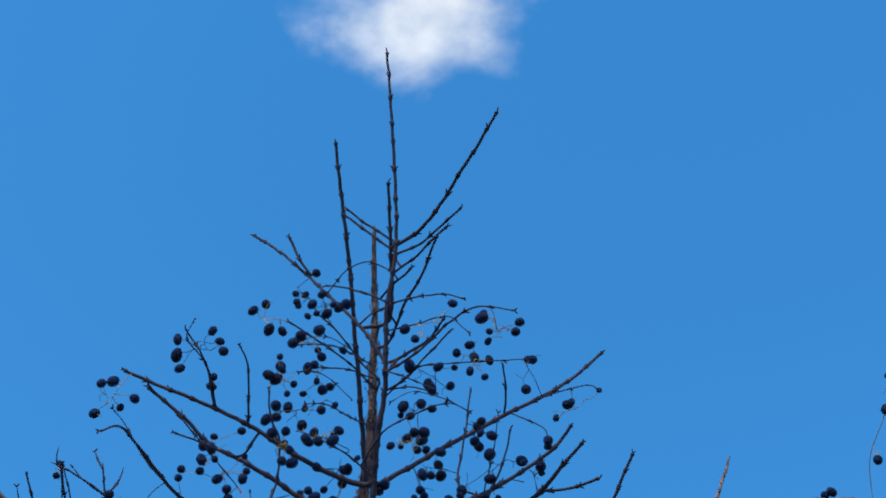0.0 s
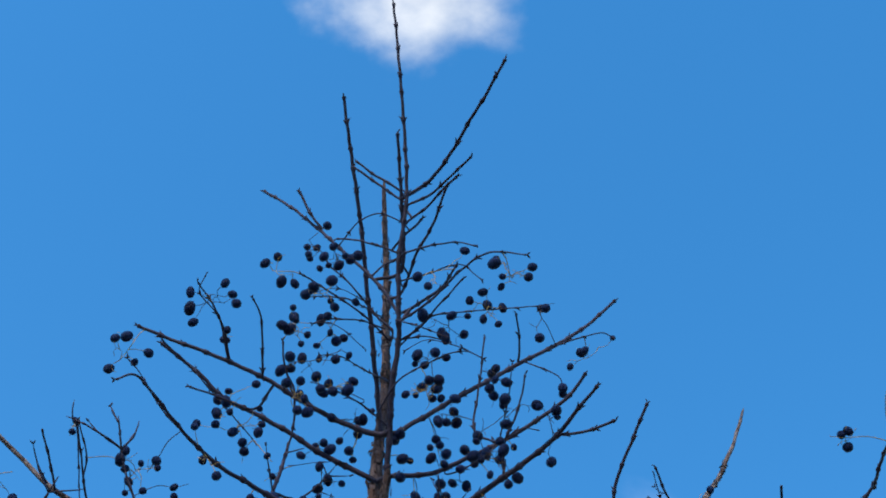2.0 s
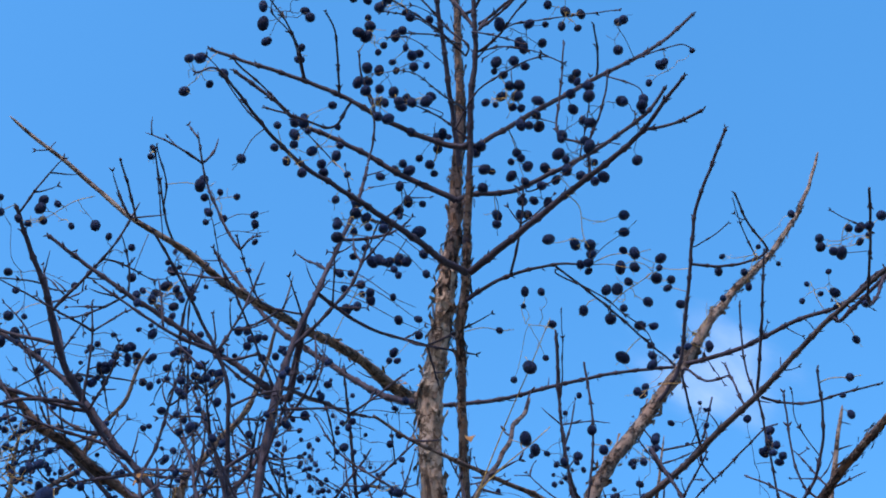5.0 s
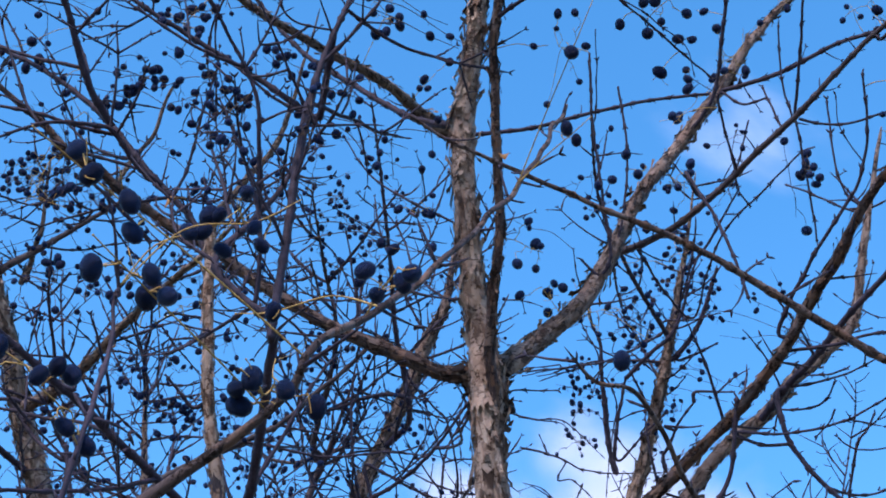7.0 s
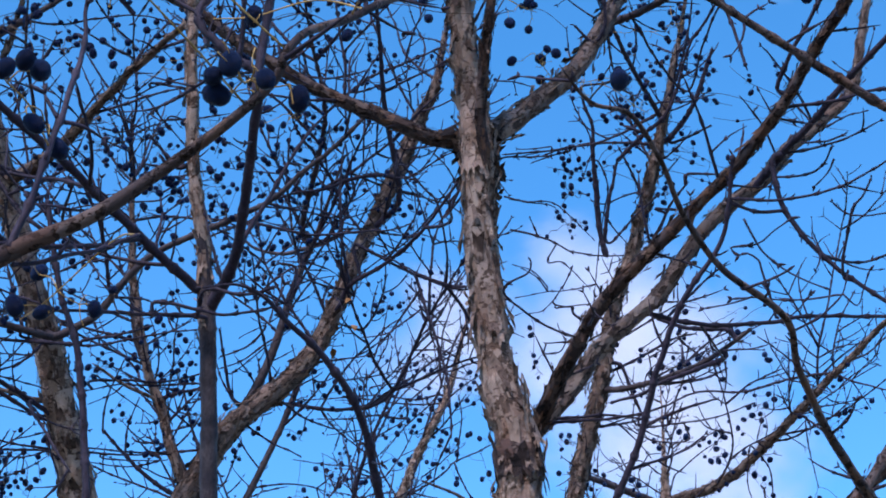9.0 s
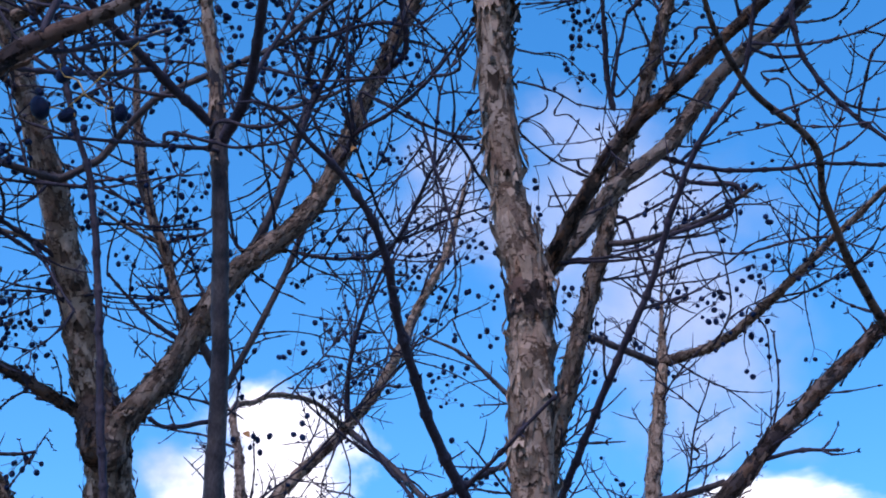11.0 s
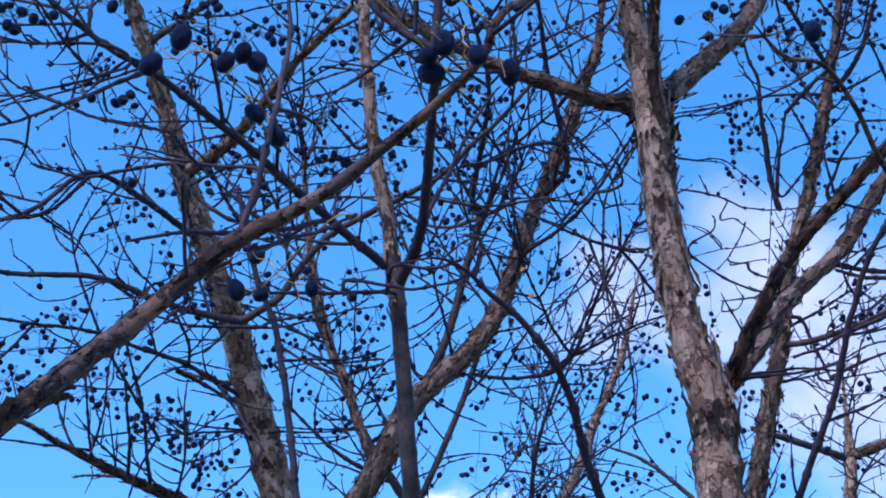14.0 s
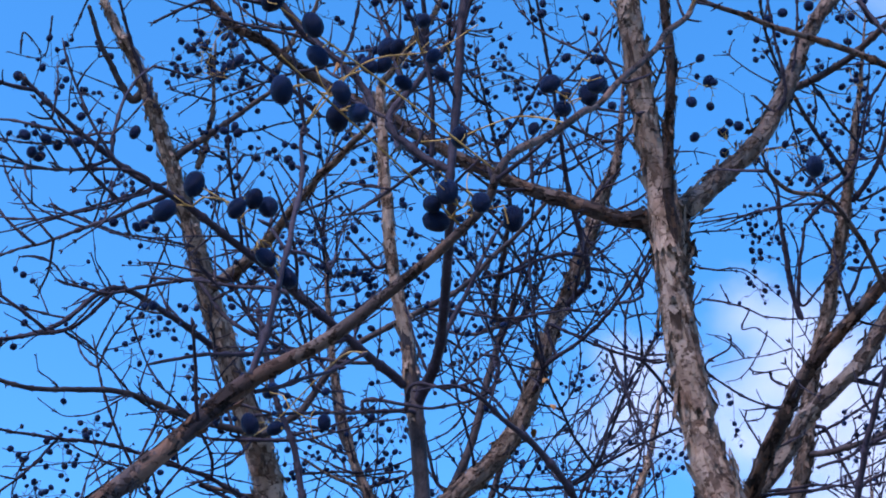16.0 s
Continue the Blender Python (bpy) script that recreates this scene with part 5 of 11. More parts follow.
limb(right, "branch", 0, 1, (-0.128, 1.196, 2.432, 1.4), (-0.092, 1.222, 2.423, 1.7), (-0.033, 1.256, 2.415, 2.2), (0.039, 1.296, 2.404, 2.8), (0.111, 1.334, 2.391, 3.3), (0.194, 1.381, 2.362, 4.1), (0.274, 1.415, 2.322, 4.7), (0.286, 1.411, 2.327, 5.0), (0.351, 1.423, 2.282, 5.3), (0.291, 1.465, 2.110, 5.9), (0.218, 1.471, 1.994, 4.4))
limb(right, "branch", 1, 1, (0.291, 1.609, 1.964, 5.8), (0.229, 1.491, 1.989, 4.6), (0.195, 1.422, 2.002, 3.8), (0.157, 1.337, 2.020, 3.1), (0.141, 1.283, 2.033, 2.8), (0.095, 1.222, 2.039, 2.5), (0.066, 1.168, 2.048, 2.1), (0.051, 1.123, 2.058, 1.7), (0.032, 1.087, 2.065, 1.6), (0.006, 1.062, 2.057, 1.5), (-0.011, 1.036, 2.062, 0.8))
bunch(right, (0.006, 1.062, 2.057), (0.023, 1.044, 2.056))

limb(left, "branch", 1, 1, (-0.370, 0.826, 1.698, 5.5), (-0.341, 0.848, 1.734, 5.5), (-0.327, 0.864, 1.762, 5.2), (-0.303, 0.888, 1.804, 4.9), (-0.275, 0.906, 1.849, 4.9), (-0.229, 0.905, 1.872, 3.6), (-0.196, 0.898, 1.893, 3.2), (-0.168, 0.883, 1.905, 2.8), (-0.145, 0.873, 1.921, 2.4), (-0.134, 0.871, 1.943, 2.3), (-0.104, 0.938, 2.026, 2.2), (-0.069, 1.039, 2.157, 2.2), (-0.032, 1.160, 2.323, 2.2), (0.009, 1.347, 2.589, 2.2))
limb(left, "branch", 0, 1, (-0.266, 0.905, 1.856, 2.2), (-0.259, 0.906, 1.893, 1.9), (-0.259, 0.925, 1.953, 1.8), (-0.261, 0.943, 2.010, 1.6), (-0.264, 0.945, 2.036, 1.4), (-0.261, 0.940, 2.044, 1.6))
limb(left, "twig", 0, 0, (-0.285, 0.893, 1.826, 1.2), (-0.281, 0.869, 1.844, 1.0), (-0.277, 0.853, 1.851, 0.8))
limb(left, "twig", 0, 0, (-0.265, 0.910, 1.850, 1.3), (-0.238, 0.938, 1.875, 1.1), (-0.224, 0.962, 1.901, 0.9))
bunch(left, (-0.042, 1.127, 2.278), (0.005, 1.038, 2.326))
bunch(left, (-0.039, 1.138, 2.293), (0.007, 1.113, 2.312), (0.000, 1.101, 2.313))
bunch(left, (-0.138, 0.872, 1.935), (-0.235, 0.772, 1.987), (-0.223, 0.765, 1.964), (-0.208, 0.779, 1.959), (-0.208, 0.790, 1.950))
bunch(left, (-0.158, 0.878, 1.912), (-0.216, 0.768, 1.911), (-0.191, 0.774, 1.911), (-0.197, 0.796, 1.924), (-0.199, 0.797, 1.917), (-0.185, 0.782, 1.905))
bunch(left, (-0.261, 0.940, 2.044), (-0.214, 0.937, 2.093), (-0.216, 0.938, 2.081), (-0.224, 0.936, 2.080), (-0.207, 0.934, 2.090), (-0.208, 0.956, 2.082))
bunch(left, (-0.261, 0.940, 2.044), (-0.184, 0.949, 2.078), (-0.186, 0.935, 2.080), (-0.188, 0.916, 2.090))
bunch(left, (-0.109, 0.926, 2.010), (-0.171, 0.937, 2.019))
bunch(left, (-0.117, 0.907, 1.988), (-0.113, 0.878, 1.996), (-0.109, 0.898, 1.996), (-0.096, 0.900, 2.005), (-0.090, 0.888, 2.001))
bunch(left, (-0.152, 0.876, 1.917), (-0.155, 0.830, 1.895), (-0.163, 0.835, 1.893), (-0.163, 0.844, 1.890), (-0.143, 0.848, 1.901), (-0.130, 0.860, 1.899))
bunch(left, (-0.259, 0.911, 1.909), (-0.260, 0.868, 1.935), (-0.267, 0.864, 1.927), (-0.301, 0.856, 1.924), (-0.289, 0.860, 1.942), (-0.257, 0.885, 1.911), (-0.258, 0.922, 1.925), (-0.256, 0.878, 1.937))
bunch(left, (-0.224, 0.962, 1.901), (-0.321, 1.067, 1.928), (-0.309, 1.079, 1.931), (-0.278, 1.076, 1.930), (-0.310, 1.067, 1.950))

limb(sapling, "branch", 0, 1, (0.024, 1.881, -0.030, 7.1), (0.014, 1.861, 0.762, 6.4), (0.004, 1.831, 1.523, 5.9), (-0.043, 1.707, 1.792, 5.6), (-0.100, 1.594, 1.885, 5.7), (-0.127, 1.536, 1.924, 5.0), (-0.152, 1.452, 1.979, 4.3), (-0.162, 1.390, 2.021, 3.7), (-0.184, 1.342, 2.048, 2.9), (-0.206, 1.312, 2.059, 2.3), (-0.224, 1.287, 2.069, 1.6), (-0.241, 1.271, 2.070, 1.2), (-0.263, 1.258, 2.060, 0.6))
limb(sapling, "branch", 0, 1, (-0.107, 1.573, 1.900, 2.3), (-0.078, 1.545, 1.919, 2.0), (-0.050, 1.517, 1.939, 1.8), (-0.032, 1.501, 1.949, 1.6))

limb(fork, "branch", 0, 1, (-0.246, 1.484, 2.859, 3.8), (-0.263, 1.541, 2.833, 5.1), (-0.274, 1.572, 2.819, 4.7), (-0.302, 1.559, 2.832, 4.7), (-0.329, 1.546, 2.848, 4.2), (-0.402, 1.513, 2.886, 3.7), (-0.489, 1.473, 2.933, 3.1), (-0.560, 1.437, 2.976, 2.5))
limb(fork, "trunk", 0, 0, (-0.380, 2.105, -0.030, 15.4), (-0.390, 2.085, 0.772, 14.0), (-0.400, 2.055, 1.545, 12.8), (-0.392, 1.992, 1.838, 12.2), (-0.388, 1.939, 2.007, 12.2), (-0.383, 1.890, 2.148, 11.0), (-0.385, 1.836, 2.292, 9.9), (-0.388, 1.800, 2.384, 10.6), (-0.396, 1.769, 2.468, 7.5))
limb(fork, "leader", 1, 0, (-0.386, 1.815, 2.345, 9.2), (-0.396, 1.769, 2.468, 7.9), (-0.404, 1.749, 2.520, 7.5), (-0.407, 1.726, 2.580, 7.2), (-0.411, 1.706, 2.645, 7.1), (-0.414, 1.688, 2.732, 6.6), (-0.418, 1.684, 2.762, 4.0))
limb(fork, "branch", 0, 2, (-0.422, 1.732, 2.739, 6.2), (-0.449, 1.721, 2.802, 4.9), (-0.513, 1.708, 2.880, 4.7), (-0.570, 1.694, 2.957, 4.4), (-0.646, 1.685, 3.031, 3.8), (-0.734, 1.682, 3.096, 3.2))
limb(fork, "branch", 0, 2, (-0.301, 1.554, 2.508, 5.3), (-0.334, 1.550, 2.534, 5.0), (-0.366, 1.541, 2.576, 4.8), (-0.336, 1.546, 2.633, 4.0), (-0.303, 1.551, 2.693, 3.2), (-0.282, 1.548, 2.759, 1.9))
limb(fork, "branch", 0, 2, (-0.385, 1.800, 2.384, 8.1), (-0.354, 1.751, 2.406, 6.7), (-0.336, 1.700, 2.431, 6.3), (-0.312, 1.609, 2.476, 5.7), (-0.301, 1.566, 2.499, 5.4), (-0.303, 1.559, 2.487, 5.2), (-0.292, 1.537, 2.583, 5.3), (-0.283, 1.516, 2.676, 5.5), (-0.272, 1.499, 2.758, 6.3), (-0.256, 1.487, 2.830, 3.8), (-0.229, 1.477, 2.914, 3.6), (-0.240, 1.515, 2.942, 3.4), (-0.204, 1.536, 3.118, 2.9), (-0.191, 1.546, 3.227, 2.3))
limb(fork, "branch", 0, 2, (-0.398, 1.790, 2.403, 6.3), (-0.448, 1.715, 2.425, 5.5), (-0.517, 1.609, 2.458, 4.8), (-0.584, 1.516, 2.484, 4.2), (-0.620, 1.483, 2.494, 3.5), (-0.670, 1.420, 2.520, 2.9), (-0.703, 1.374, 2.544, 2.3))
limb(fork, "branch", 0, 1, (-0.388, 1.808, 2.363, 3.6), (-0.389, 1.793, 2.370, 3.1), (-0.443, 1.732, 2.338, 2.5), (-0.483, 1.685, 2.314, 2.1), (-0.521, 1.643, 2.290, 1.7))
limb(fork, "twig", 0, 0, (-0.395, 1.786, 2.366, 2.9), (-0.379, 1.748, 2.376, 2.4), (-0.338, 1.740, 2.363, 2.1), (-0.300, 1.726, 2.362, 1.8))
limb(fork, "twig", 0, 1, (-0.477, 1.715, 2.838, 1.9), (-0.448, 1.732, 2.845, 1.7), (-0.417, 1.740, 2.865, 1.6), (-0.432, 1.697, 2.961, 1.3), (-0.445, 1.660, 3.044, 1.0))
limb(fork, "twig", 0, 1, (-0.244, 1.483, 2.868, 1.7), (-0.271, 1.475, 2.868, 1.5), (-0.297, 1.462, 2.873, 1.4), (-0.311, 1.430, 2.896, 1.1), (-0.319, 1.402, 2.918, 0.9))
limb(fork, "twig", 0, 1, (-0.544, 1.634, 2.880, 2.5), (-0.540, 1.627, 2.893, 2.2), (-0.532, 1.586, 2.957, 1.6), (-0.534, 1.562, 2.992, 1.1))
limb(fork, "twig", 0, 1, (-0.417, 1.740, 2.866, 1.6), (-0.399, 1.776, 2.882, 1.8), (-0.379, 1.804, 2.908, 1.7), (-0.385, 1.787, 2.932, 1.4), (-0.403, 1.753, 2.979, 1.2), (-0.424, 1.727, 3.012, 1.0))
limb(fork, "branch", 0, 1, (-0.491, 1.712, 2.854, 4.1), (-0.517, 1.681, 2.862, 3.7), (-0.540, 1.637, 2.880, 3.5), (-0.561, 1.624, 2.878, 3.1), (-0.606, 1.603, 2.865, 2.7), (-0.642, 1.596, 2.846, 2.2), (-0.677, 1.591, 2.823, 1.8))
limb(fork, "branch", 0, 1, (-0.616, 1.486, 2.493, 2.7), (-0.598, 1.477, 2.479, 2.3), (-0.620, 1.459, 2.481, 2.0), (-0.666, 1.436, 2.469, 1.7), (-0.706, 1.415, 2.460, 1.4), (-0.734, 1.399, 2.454, 1.1))
limb(fork, "branch", 0, 1, (-0.598, 1.477, 2.479, 2.0), (-0.599, 1.483, 2.468, 1.7), (-0.648, 1.470, 2.443, 1.5), (-0.684, 1.458, 2.428, 1.3), (-0.714, 1.450, 2.413, 1.1), (-0.740, 1.442, 2.402, 0.9))
limb(fork, "twig", 0, 0, (-0.392, 1.906, 2.103, 3.1), (-0.429, 1.878, 2.086, 2.7), (-0.447, 1.860, 2.089, 2.4))
bunch(fork, (-0.428, 1.501, 2.900), (-0.457, 1.499, 2.929), (-0.442, 1.478, 2.914), (-0.436, 1.498, 2.921), (-0.414, 1.469, 2.870), (-0.413, 1.515, 2.908), (-0.448, 1.482, 2.899), (-0.406, 1.489, 2.928), (-0.391, 1.468, 2.886), (-0.391, 1.495, 2.931), (-0.391, 1.511, 2.935))
bunch(fork, (-0.534, 1.598, 2.938), (-0.492, 1.581, 2.926), (-0.489, 1.598, 2.942), (-0.487, 1.611, 2.958), (-0.512, 1.631, 2.963), (-0.513, 1.603, 2.919), (-0.503, 1.600, 2.918), (-0.520, 1.602, 2.919), (-0.529, 1.604, 2.958), (-0.484, 1.632, 2.962))
bunch(fork, (-0.444, 1.671, 3.033), (-0.494, 1.647, 3.027), (-0.478, 1.645, 3.032), (-0.427, 1.663, 3.033), (-0.415, 1.663, 3.030), (-0.438, 1.679, 3.018), (-0.427, 1.670, 2.989), (-0.448, 1.683, 3.021))
bunch(fork, (-0.436, 1.686, 2.986), (-0.495, 1.711, 2.993), (-0.476, 1.683, 2.958), (-0.471, 1.701, 2.984), (-0.467, 1.642, 2.969))
bunch(fork, (-0.420, 1.732, 3.005), (-0.422, 1.722, 3.033), (-0.411, 1.736, 3.031), (-0.400, 1.733, 3.026), (-0.397, 1.730, 3.010), (-0.406, 1.730, 3.003), (-0.443, 1.737, 3.007), (-0.382, 1.732, 3.058), (-0.375, 1.724, 2.975), (-0.395, 1.724, 2.964))
bunch(fork, (-0.329, 1.546, 2.848), (-0.332, 1.525, 2.889), (-0.324, 1.536, 2.899), (-0.315, 1.522, 2.871), (-0.307, 1.519, 2.868), (-0.301, 1.534, 2.885), (-0.299, 1.523, 2.839), (-0.284, 1.527, 2.845))
bunch(fork, (-0.617, 1.480, 2.461), (-0.642, 1.505, 2.451), (-0.614, 1.502, 2.439), (-0.604, 1.496, 2.437), (-0.587, 1.474, 2.424), (-0.593, 1.501, 2.432))
bunch(fork, (-0.557, 1.553, 2.474), (-0.638, 1.604, 2.413), (-0.612, 1.564, 2.384))
bunch(fork, (-0.670, 1.420, 2.520), (-0.708, 1.411, 2.500), (-0.696, 1.409, 2.499), (-0.690, 1.422, 2.501), (-0.693, 1.453, 2.519), (-0.654, 1.419, 2.489), (-0.702, 1.437, 2.492), (-0.701, 1.419, 2.483))
bunch(fork, (-0.655, 1.461, 2.521), (-0.672, 1.451, 2.553), (-0.645, 1.441, 2.534), (-0.613, 1.459, 2.529), (-0.603, 1.478, 2.522))
bunch(fork, (-0.550, 1.562, 2.471), (-0.493, 1.533, 2.544), (-0.491, 1.544, 2.557), (-0.472, 1.522, 2.544), (-0.511, 1.548, 2.552), (-0.478, 1.517, 2.522), (-0.469, 1.529, 2.528), (-0.463, 1.525, 2.516))
bunch(fork, (-0.703, 1.438, 2.564), (-0.727, 1.406, 2.578), (-0.712, 1.396, 2.557))
bunch(fork, (-0.593, 1.609, 2.869), (-0.632, 1.678, 2.822), (-0.627, 1.678, 2.812), (-0.592, 1.647, 2.791), (-0.580, 1.639, 2.790), (-0.586, 1.678, 2.823), (-0.602, 1.661, 2.838), (-0.589, 1.646, 2.824))
bunch(fork, (-0.517, 1.681, 2.862), (-0.580, 1.718, 2.847), (-0.562, 1.714, 2.824), (-0.545, 1.703, 2.808), (-0.609, 1.668, 2.806))

limb(sprout, "stem", 0, 1, (-0.418, 1.891, -0.030, 5.6), (-0.428, 1.871, 0.772, 5.1), (-0.438, 1.841, 1.545, 4.6), (-0.442, 1.785, 1.839, 4.4), (-0.457, 1.739, 2.014, 4.4), (-0.468, 1.701, 2.153, 4.2), (-0.481, 1.669, 2.256, 3.7), (-0.503, 1.645, 2.323, 3.3), (-0.519, 1.619, 2.408, 2.9))

# seen side faces down, so its bark colour carries extra brightness
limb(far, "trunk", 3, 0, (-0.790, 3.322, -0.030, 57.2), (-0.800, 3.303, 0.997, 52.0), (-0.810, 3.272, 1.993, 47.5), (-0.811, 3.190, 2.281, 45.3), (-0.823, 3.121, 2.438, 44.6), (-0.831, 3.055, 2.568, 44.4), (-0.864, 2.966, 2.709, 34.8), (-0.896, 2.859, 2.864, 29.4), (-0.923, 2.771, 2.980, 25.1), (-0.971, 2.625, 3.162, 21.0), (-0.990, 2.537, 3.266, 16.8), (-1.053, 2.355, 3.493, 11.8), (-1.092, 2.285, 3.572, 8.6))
limb(far, "branch", 1, 2, (-0.805, 2.979, 2.503, 27.0), (-0.795, 2.979, 2.508, 25.4), (-0.781, 2.968, 2.557, 24.9), (-0.688, 2.967, 2.695, 24.3), (-0.605, 2.958, 2.851, 21.9), (-0.484, 2.969, 2.976, 19.2), (-0.423, 2.959, 3.094, 17.6), (-0.371, 2.942, 3.237, 14.9), (-0.304, 2.924, 3.396, 16.1), (-0.259, 2.906, 3.522, 14.4), (-0.223, 2.895, 3.600, 9.6), (-0.210, 2.879, 3.682, 6.4))
limb(far, "branch", 2, 2, (-0.876, 3.019, 2.607, 13.7), (-0.973, 2.889, 2.630, 11.3), (-1.070, 2.767, 2.645, 9.1), (-1.139, 2.675, 2.660, 7.0), (-1.236, 2.542, 2.686, 2.9))
limb(far, "branch", 1, 2, (-0.661, 2.965, 2.748, 14.0), (-0.684, 2.969, 2.754, 10.5), (-0.731, 2.934, 2.890, 9.5), (-0.767, 2.905, 2.996, 8.6), (-0.794, 2.870, 3.139, 7.6), (-0.806, 2.837, 3.285, 5.5))
limb(far, "branch", 0, 2, (-0.551, 2.964, 2.908, 12.6), (-0.573, 3.001, 2.907, 11.5), (-0.592, 3.022, 2.922, 10.8), (-0.550, 3.023, 3.035, 9.9), (-0.516, 3.015, 3.172, 9.0), (-0.482, 3.011, 3.289, 8.0), (-0.484, 3.011, 3.270, 6.0), (-0.439, 2.947, 3.360, 4.0), (-0.402, 2.896, 3.432, 1.7))
limb(far, "branch", 0, 2, (-0.814, 3.176, 2.317, 11.6), (-0.725, 3.216, 2.336, 10.5), (-0.639, 3.242, 2.413, 9.8), (-0.655, 3.228, 2.590, 9.9), (-0.656, 3.217, 2.717, 9.0), (-0.638, 3.216, 2.776, 7.8), (-0.563, 3.215, 2.963, 7.3), (-0.502, 3.209, 3.144, 6.7), (-0.457, 3.214, 3.214, 5.9))
limb(far, "branch", 1, 2, (-0.823, 3.121, 2.439, 15.2), (-0.907, 3.107, 2.415, 13.7), (-0.983, 3.081, 2.437, 12.8), (-1.056, 3.027, 2.548, 10.7), (-1.135, 2.998, 2.571, 8.6), (-1.262, 2.950, 2.608, 6.5), (-1.410, 2.885, 2.681, 3.3))
limb(far, "branch", 1, 2, (-0.856, 2.342, 2.980, 11.2), (-0.767, 2.280, 2.986, 10.0), (-0.685, 2.197, 3.001, 7.1), (-0.620, 2.137, 3.015, 6.1), (-0.529, 2.059, 3.031, 5.1))
limb(far, "branch", 0, 2, (-0.920, 2.779, 2.966, 9.6), (-0.882, 2.724, 2.919, 8.2), (-0.972, 2.615, 2.898, 7.1), (-1.060, 2.494, 2.889, 5.9), (-1.174, 2.375, 2.839, 4.8), (-1.268, 2.246, 2.831, 1.9))
limb(far, "branch", 0, 2, (-0.949, 2.691, 3.080, 8.6), (-0.963, 2.663, 3.074, 7.4), (-1.008, 2.539, 3.070, 6.4), (-1.065, 2.416, 3.051, 5.4), (-1.126, 2.354, 2.941, 4.6), (-1.184, 2.285, 2.874, 3.7), (-1.231, 2.217, 2.836, 1.9))
limb(far, "branch", 0, 2, (-0.644, 3.217, 2.756, 8.2), (-0.664, 3.208, 2.769, 10.6), (-0.685, 3.194, 2.795, 10.2), (-0.745, 3.141, 2.898, 9.1), (-0.784, 3.088, 3.013, 7.9), (-0.824, 3.042, 3.108, 6.9), (-0.836, 2.989, 3.240, 5.7))
limb(far, "branch", 0, 1, (-0.356, 2.939, 3.273, 7.6), (-0.325, 2.919, 3.287, 7.1), (-0.292, 2.882, 3.318, 6.7), (-0.310, 2.752, 3.426, 5.6), (-0.313, 2.640, 3.519, 4.4), (-0.323, 2.486, 3.646, 3.3), (-0.330, 2.409, 3.708, 2.1))
limb(far, "branch", 0, 1, (-0.474, 2.997, 3.291, 5.6), (-0.483, 2.981, 3.296, 7.2), (-0.491, 2.954, 3.310, 6.8), (-0.430, 2.779, 3.426, 5.2), (-0.442, 2.639, 3.511, 3.7), (-0.452, 2.514, 3.585, 2.1))
limb(far, "branch", 0, 1, (-0.980, 2.565, 3.234, 3.2), (-1.006, 2.449, 3.172, 2.7), (-1.033, 2.345, 3.112, 2.3), (-1.047, 2.275, 3.081, 2.1), (-1.063, 2.192, 3.046, 1.7), (-1.074, 2.137, 3.019, 1.4))
limb(far, "branch", 0, 1, (-0.856, 2.342, 2.980, 4.2), (-0.880, 2.327, 2.985, 3.7), (-0.961, 2.306, 2.965, 3.3), (-1.012, 2.295, 2.951, 2.8), (-1.056, 2.274, 2.954, 2.3), (-1.089, 2.256, 2.960, 1.9))
limb(far, "twig", 0, 1, (-1.012, 2.294, 2.952, 2.2), (-1.024, 2.278, 2.968, 1.7), (-1.035, 2.250, 3.001, 1.2))
limb(far, "twig", 0, 1, (-1.072, 2.266, 2.956, 1.9), (-1.092, 2.241, 2.980, 1.6), (-1.118, 2.225, 2.986, 1.4), (-1.140, 2.216, 2.984, 1.2))
limb(far, "branch", 0, 1, (-1.007, 2.295, 2.953, 3.7), (-1.051, 2.307, 2.917, 3.3), (-1.087, 2.309, 2.896, 2.8), (-1.134, 2.299, 2.887, 2.3), (-1.179, 2.288, 2.878, 1.9))
limb(far, "twig", 0, 1, (-1.089, 2.308, 2.896, 2.8), (-1.065, 2.327, 2.884, 2.1), (-1.045, 2.343, 2.873, 1.4))
limb(far, "branch", 0, 1, (-0.880, 2.327, 2.985, 3.7), (-0.826, 2.341, 2.912, 3.8), (-0.768, 2.347, 2.873, 3.6), (-0.785, 2.313, 2.903, 3.0), (-0.801, 2.275, 2.938, 2.4), (-0.825, 2.246, 2.958, 1.8))
limb(far, "branch", 0, 1, (-0.892, 2.869, 2.846, 5.9), (-0.902, 2.859, 2.835, 5.5), (-0.911, 2.843, 2.837, 5.3), (-0.983, 2.744, 2.853, 4.8), (-1.044, 2.675, 2.852, 4.2), (-1.108, 2.602, 2.851, 3.7), (-1.182, 2.532, 2.832, 3.3), (-1.230, 2.486, 2.822, 2.9), (-1.271, 2.446, 2.813, 2.5))
limb(far, "twig", 0, 1, (-1.011, 2.561, 2.895, 3.5), (-1.017, 2.558, 2.884, 2.9), (-1.052, 2.525, 2.902, 2.5), (-1.082, 2.484, 2.934, 2.0), (-1.126, 2.438, 2.963, 1.5))
limb(far, "twig", 0, 1, (-1.116, 2.687, 2.664, 3.0), (-1.109, 2.686, 2.670, 3.0), (-1.088, 2.664, 2.729, 2.5), (-1.078, 2.636, 2.787, 2.0), (-1.069, 2.624, 2.818, 1.5))
limb(far, "twig", 0, 1, (-1.116, 2.687, 2.664, 3.0), (-1.203, 2.645, 2.664, 2.5), (-1.248, 2.623, 2.664, 2.0), (-1.282, 2.606, 2.665, 1.5))
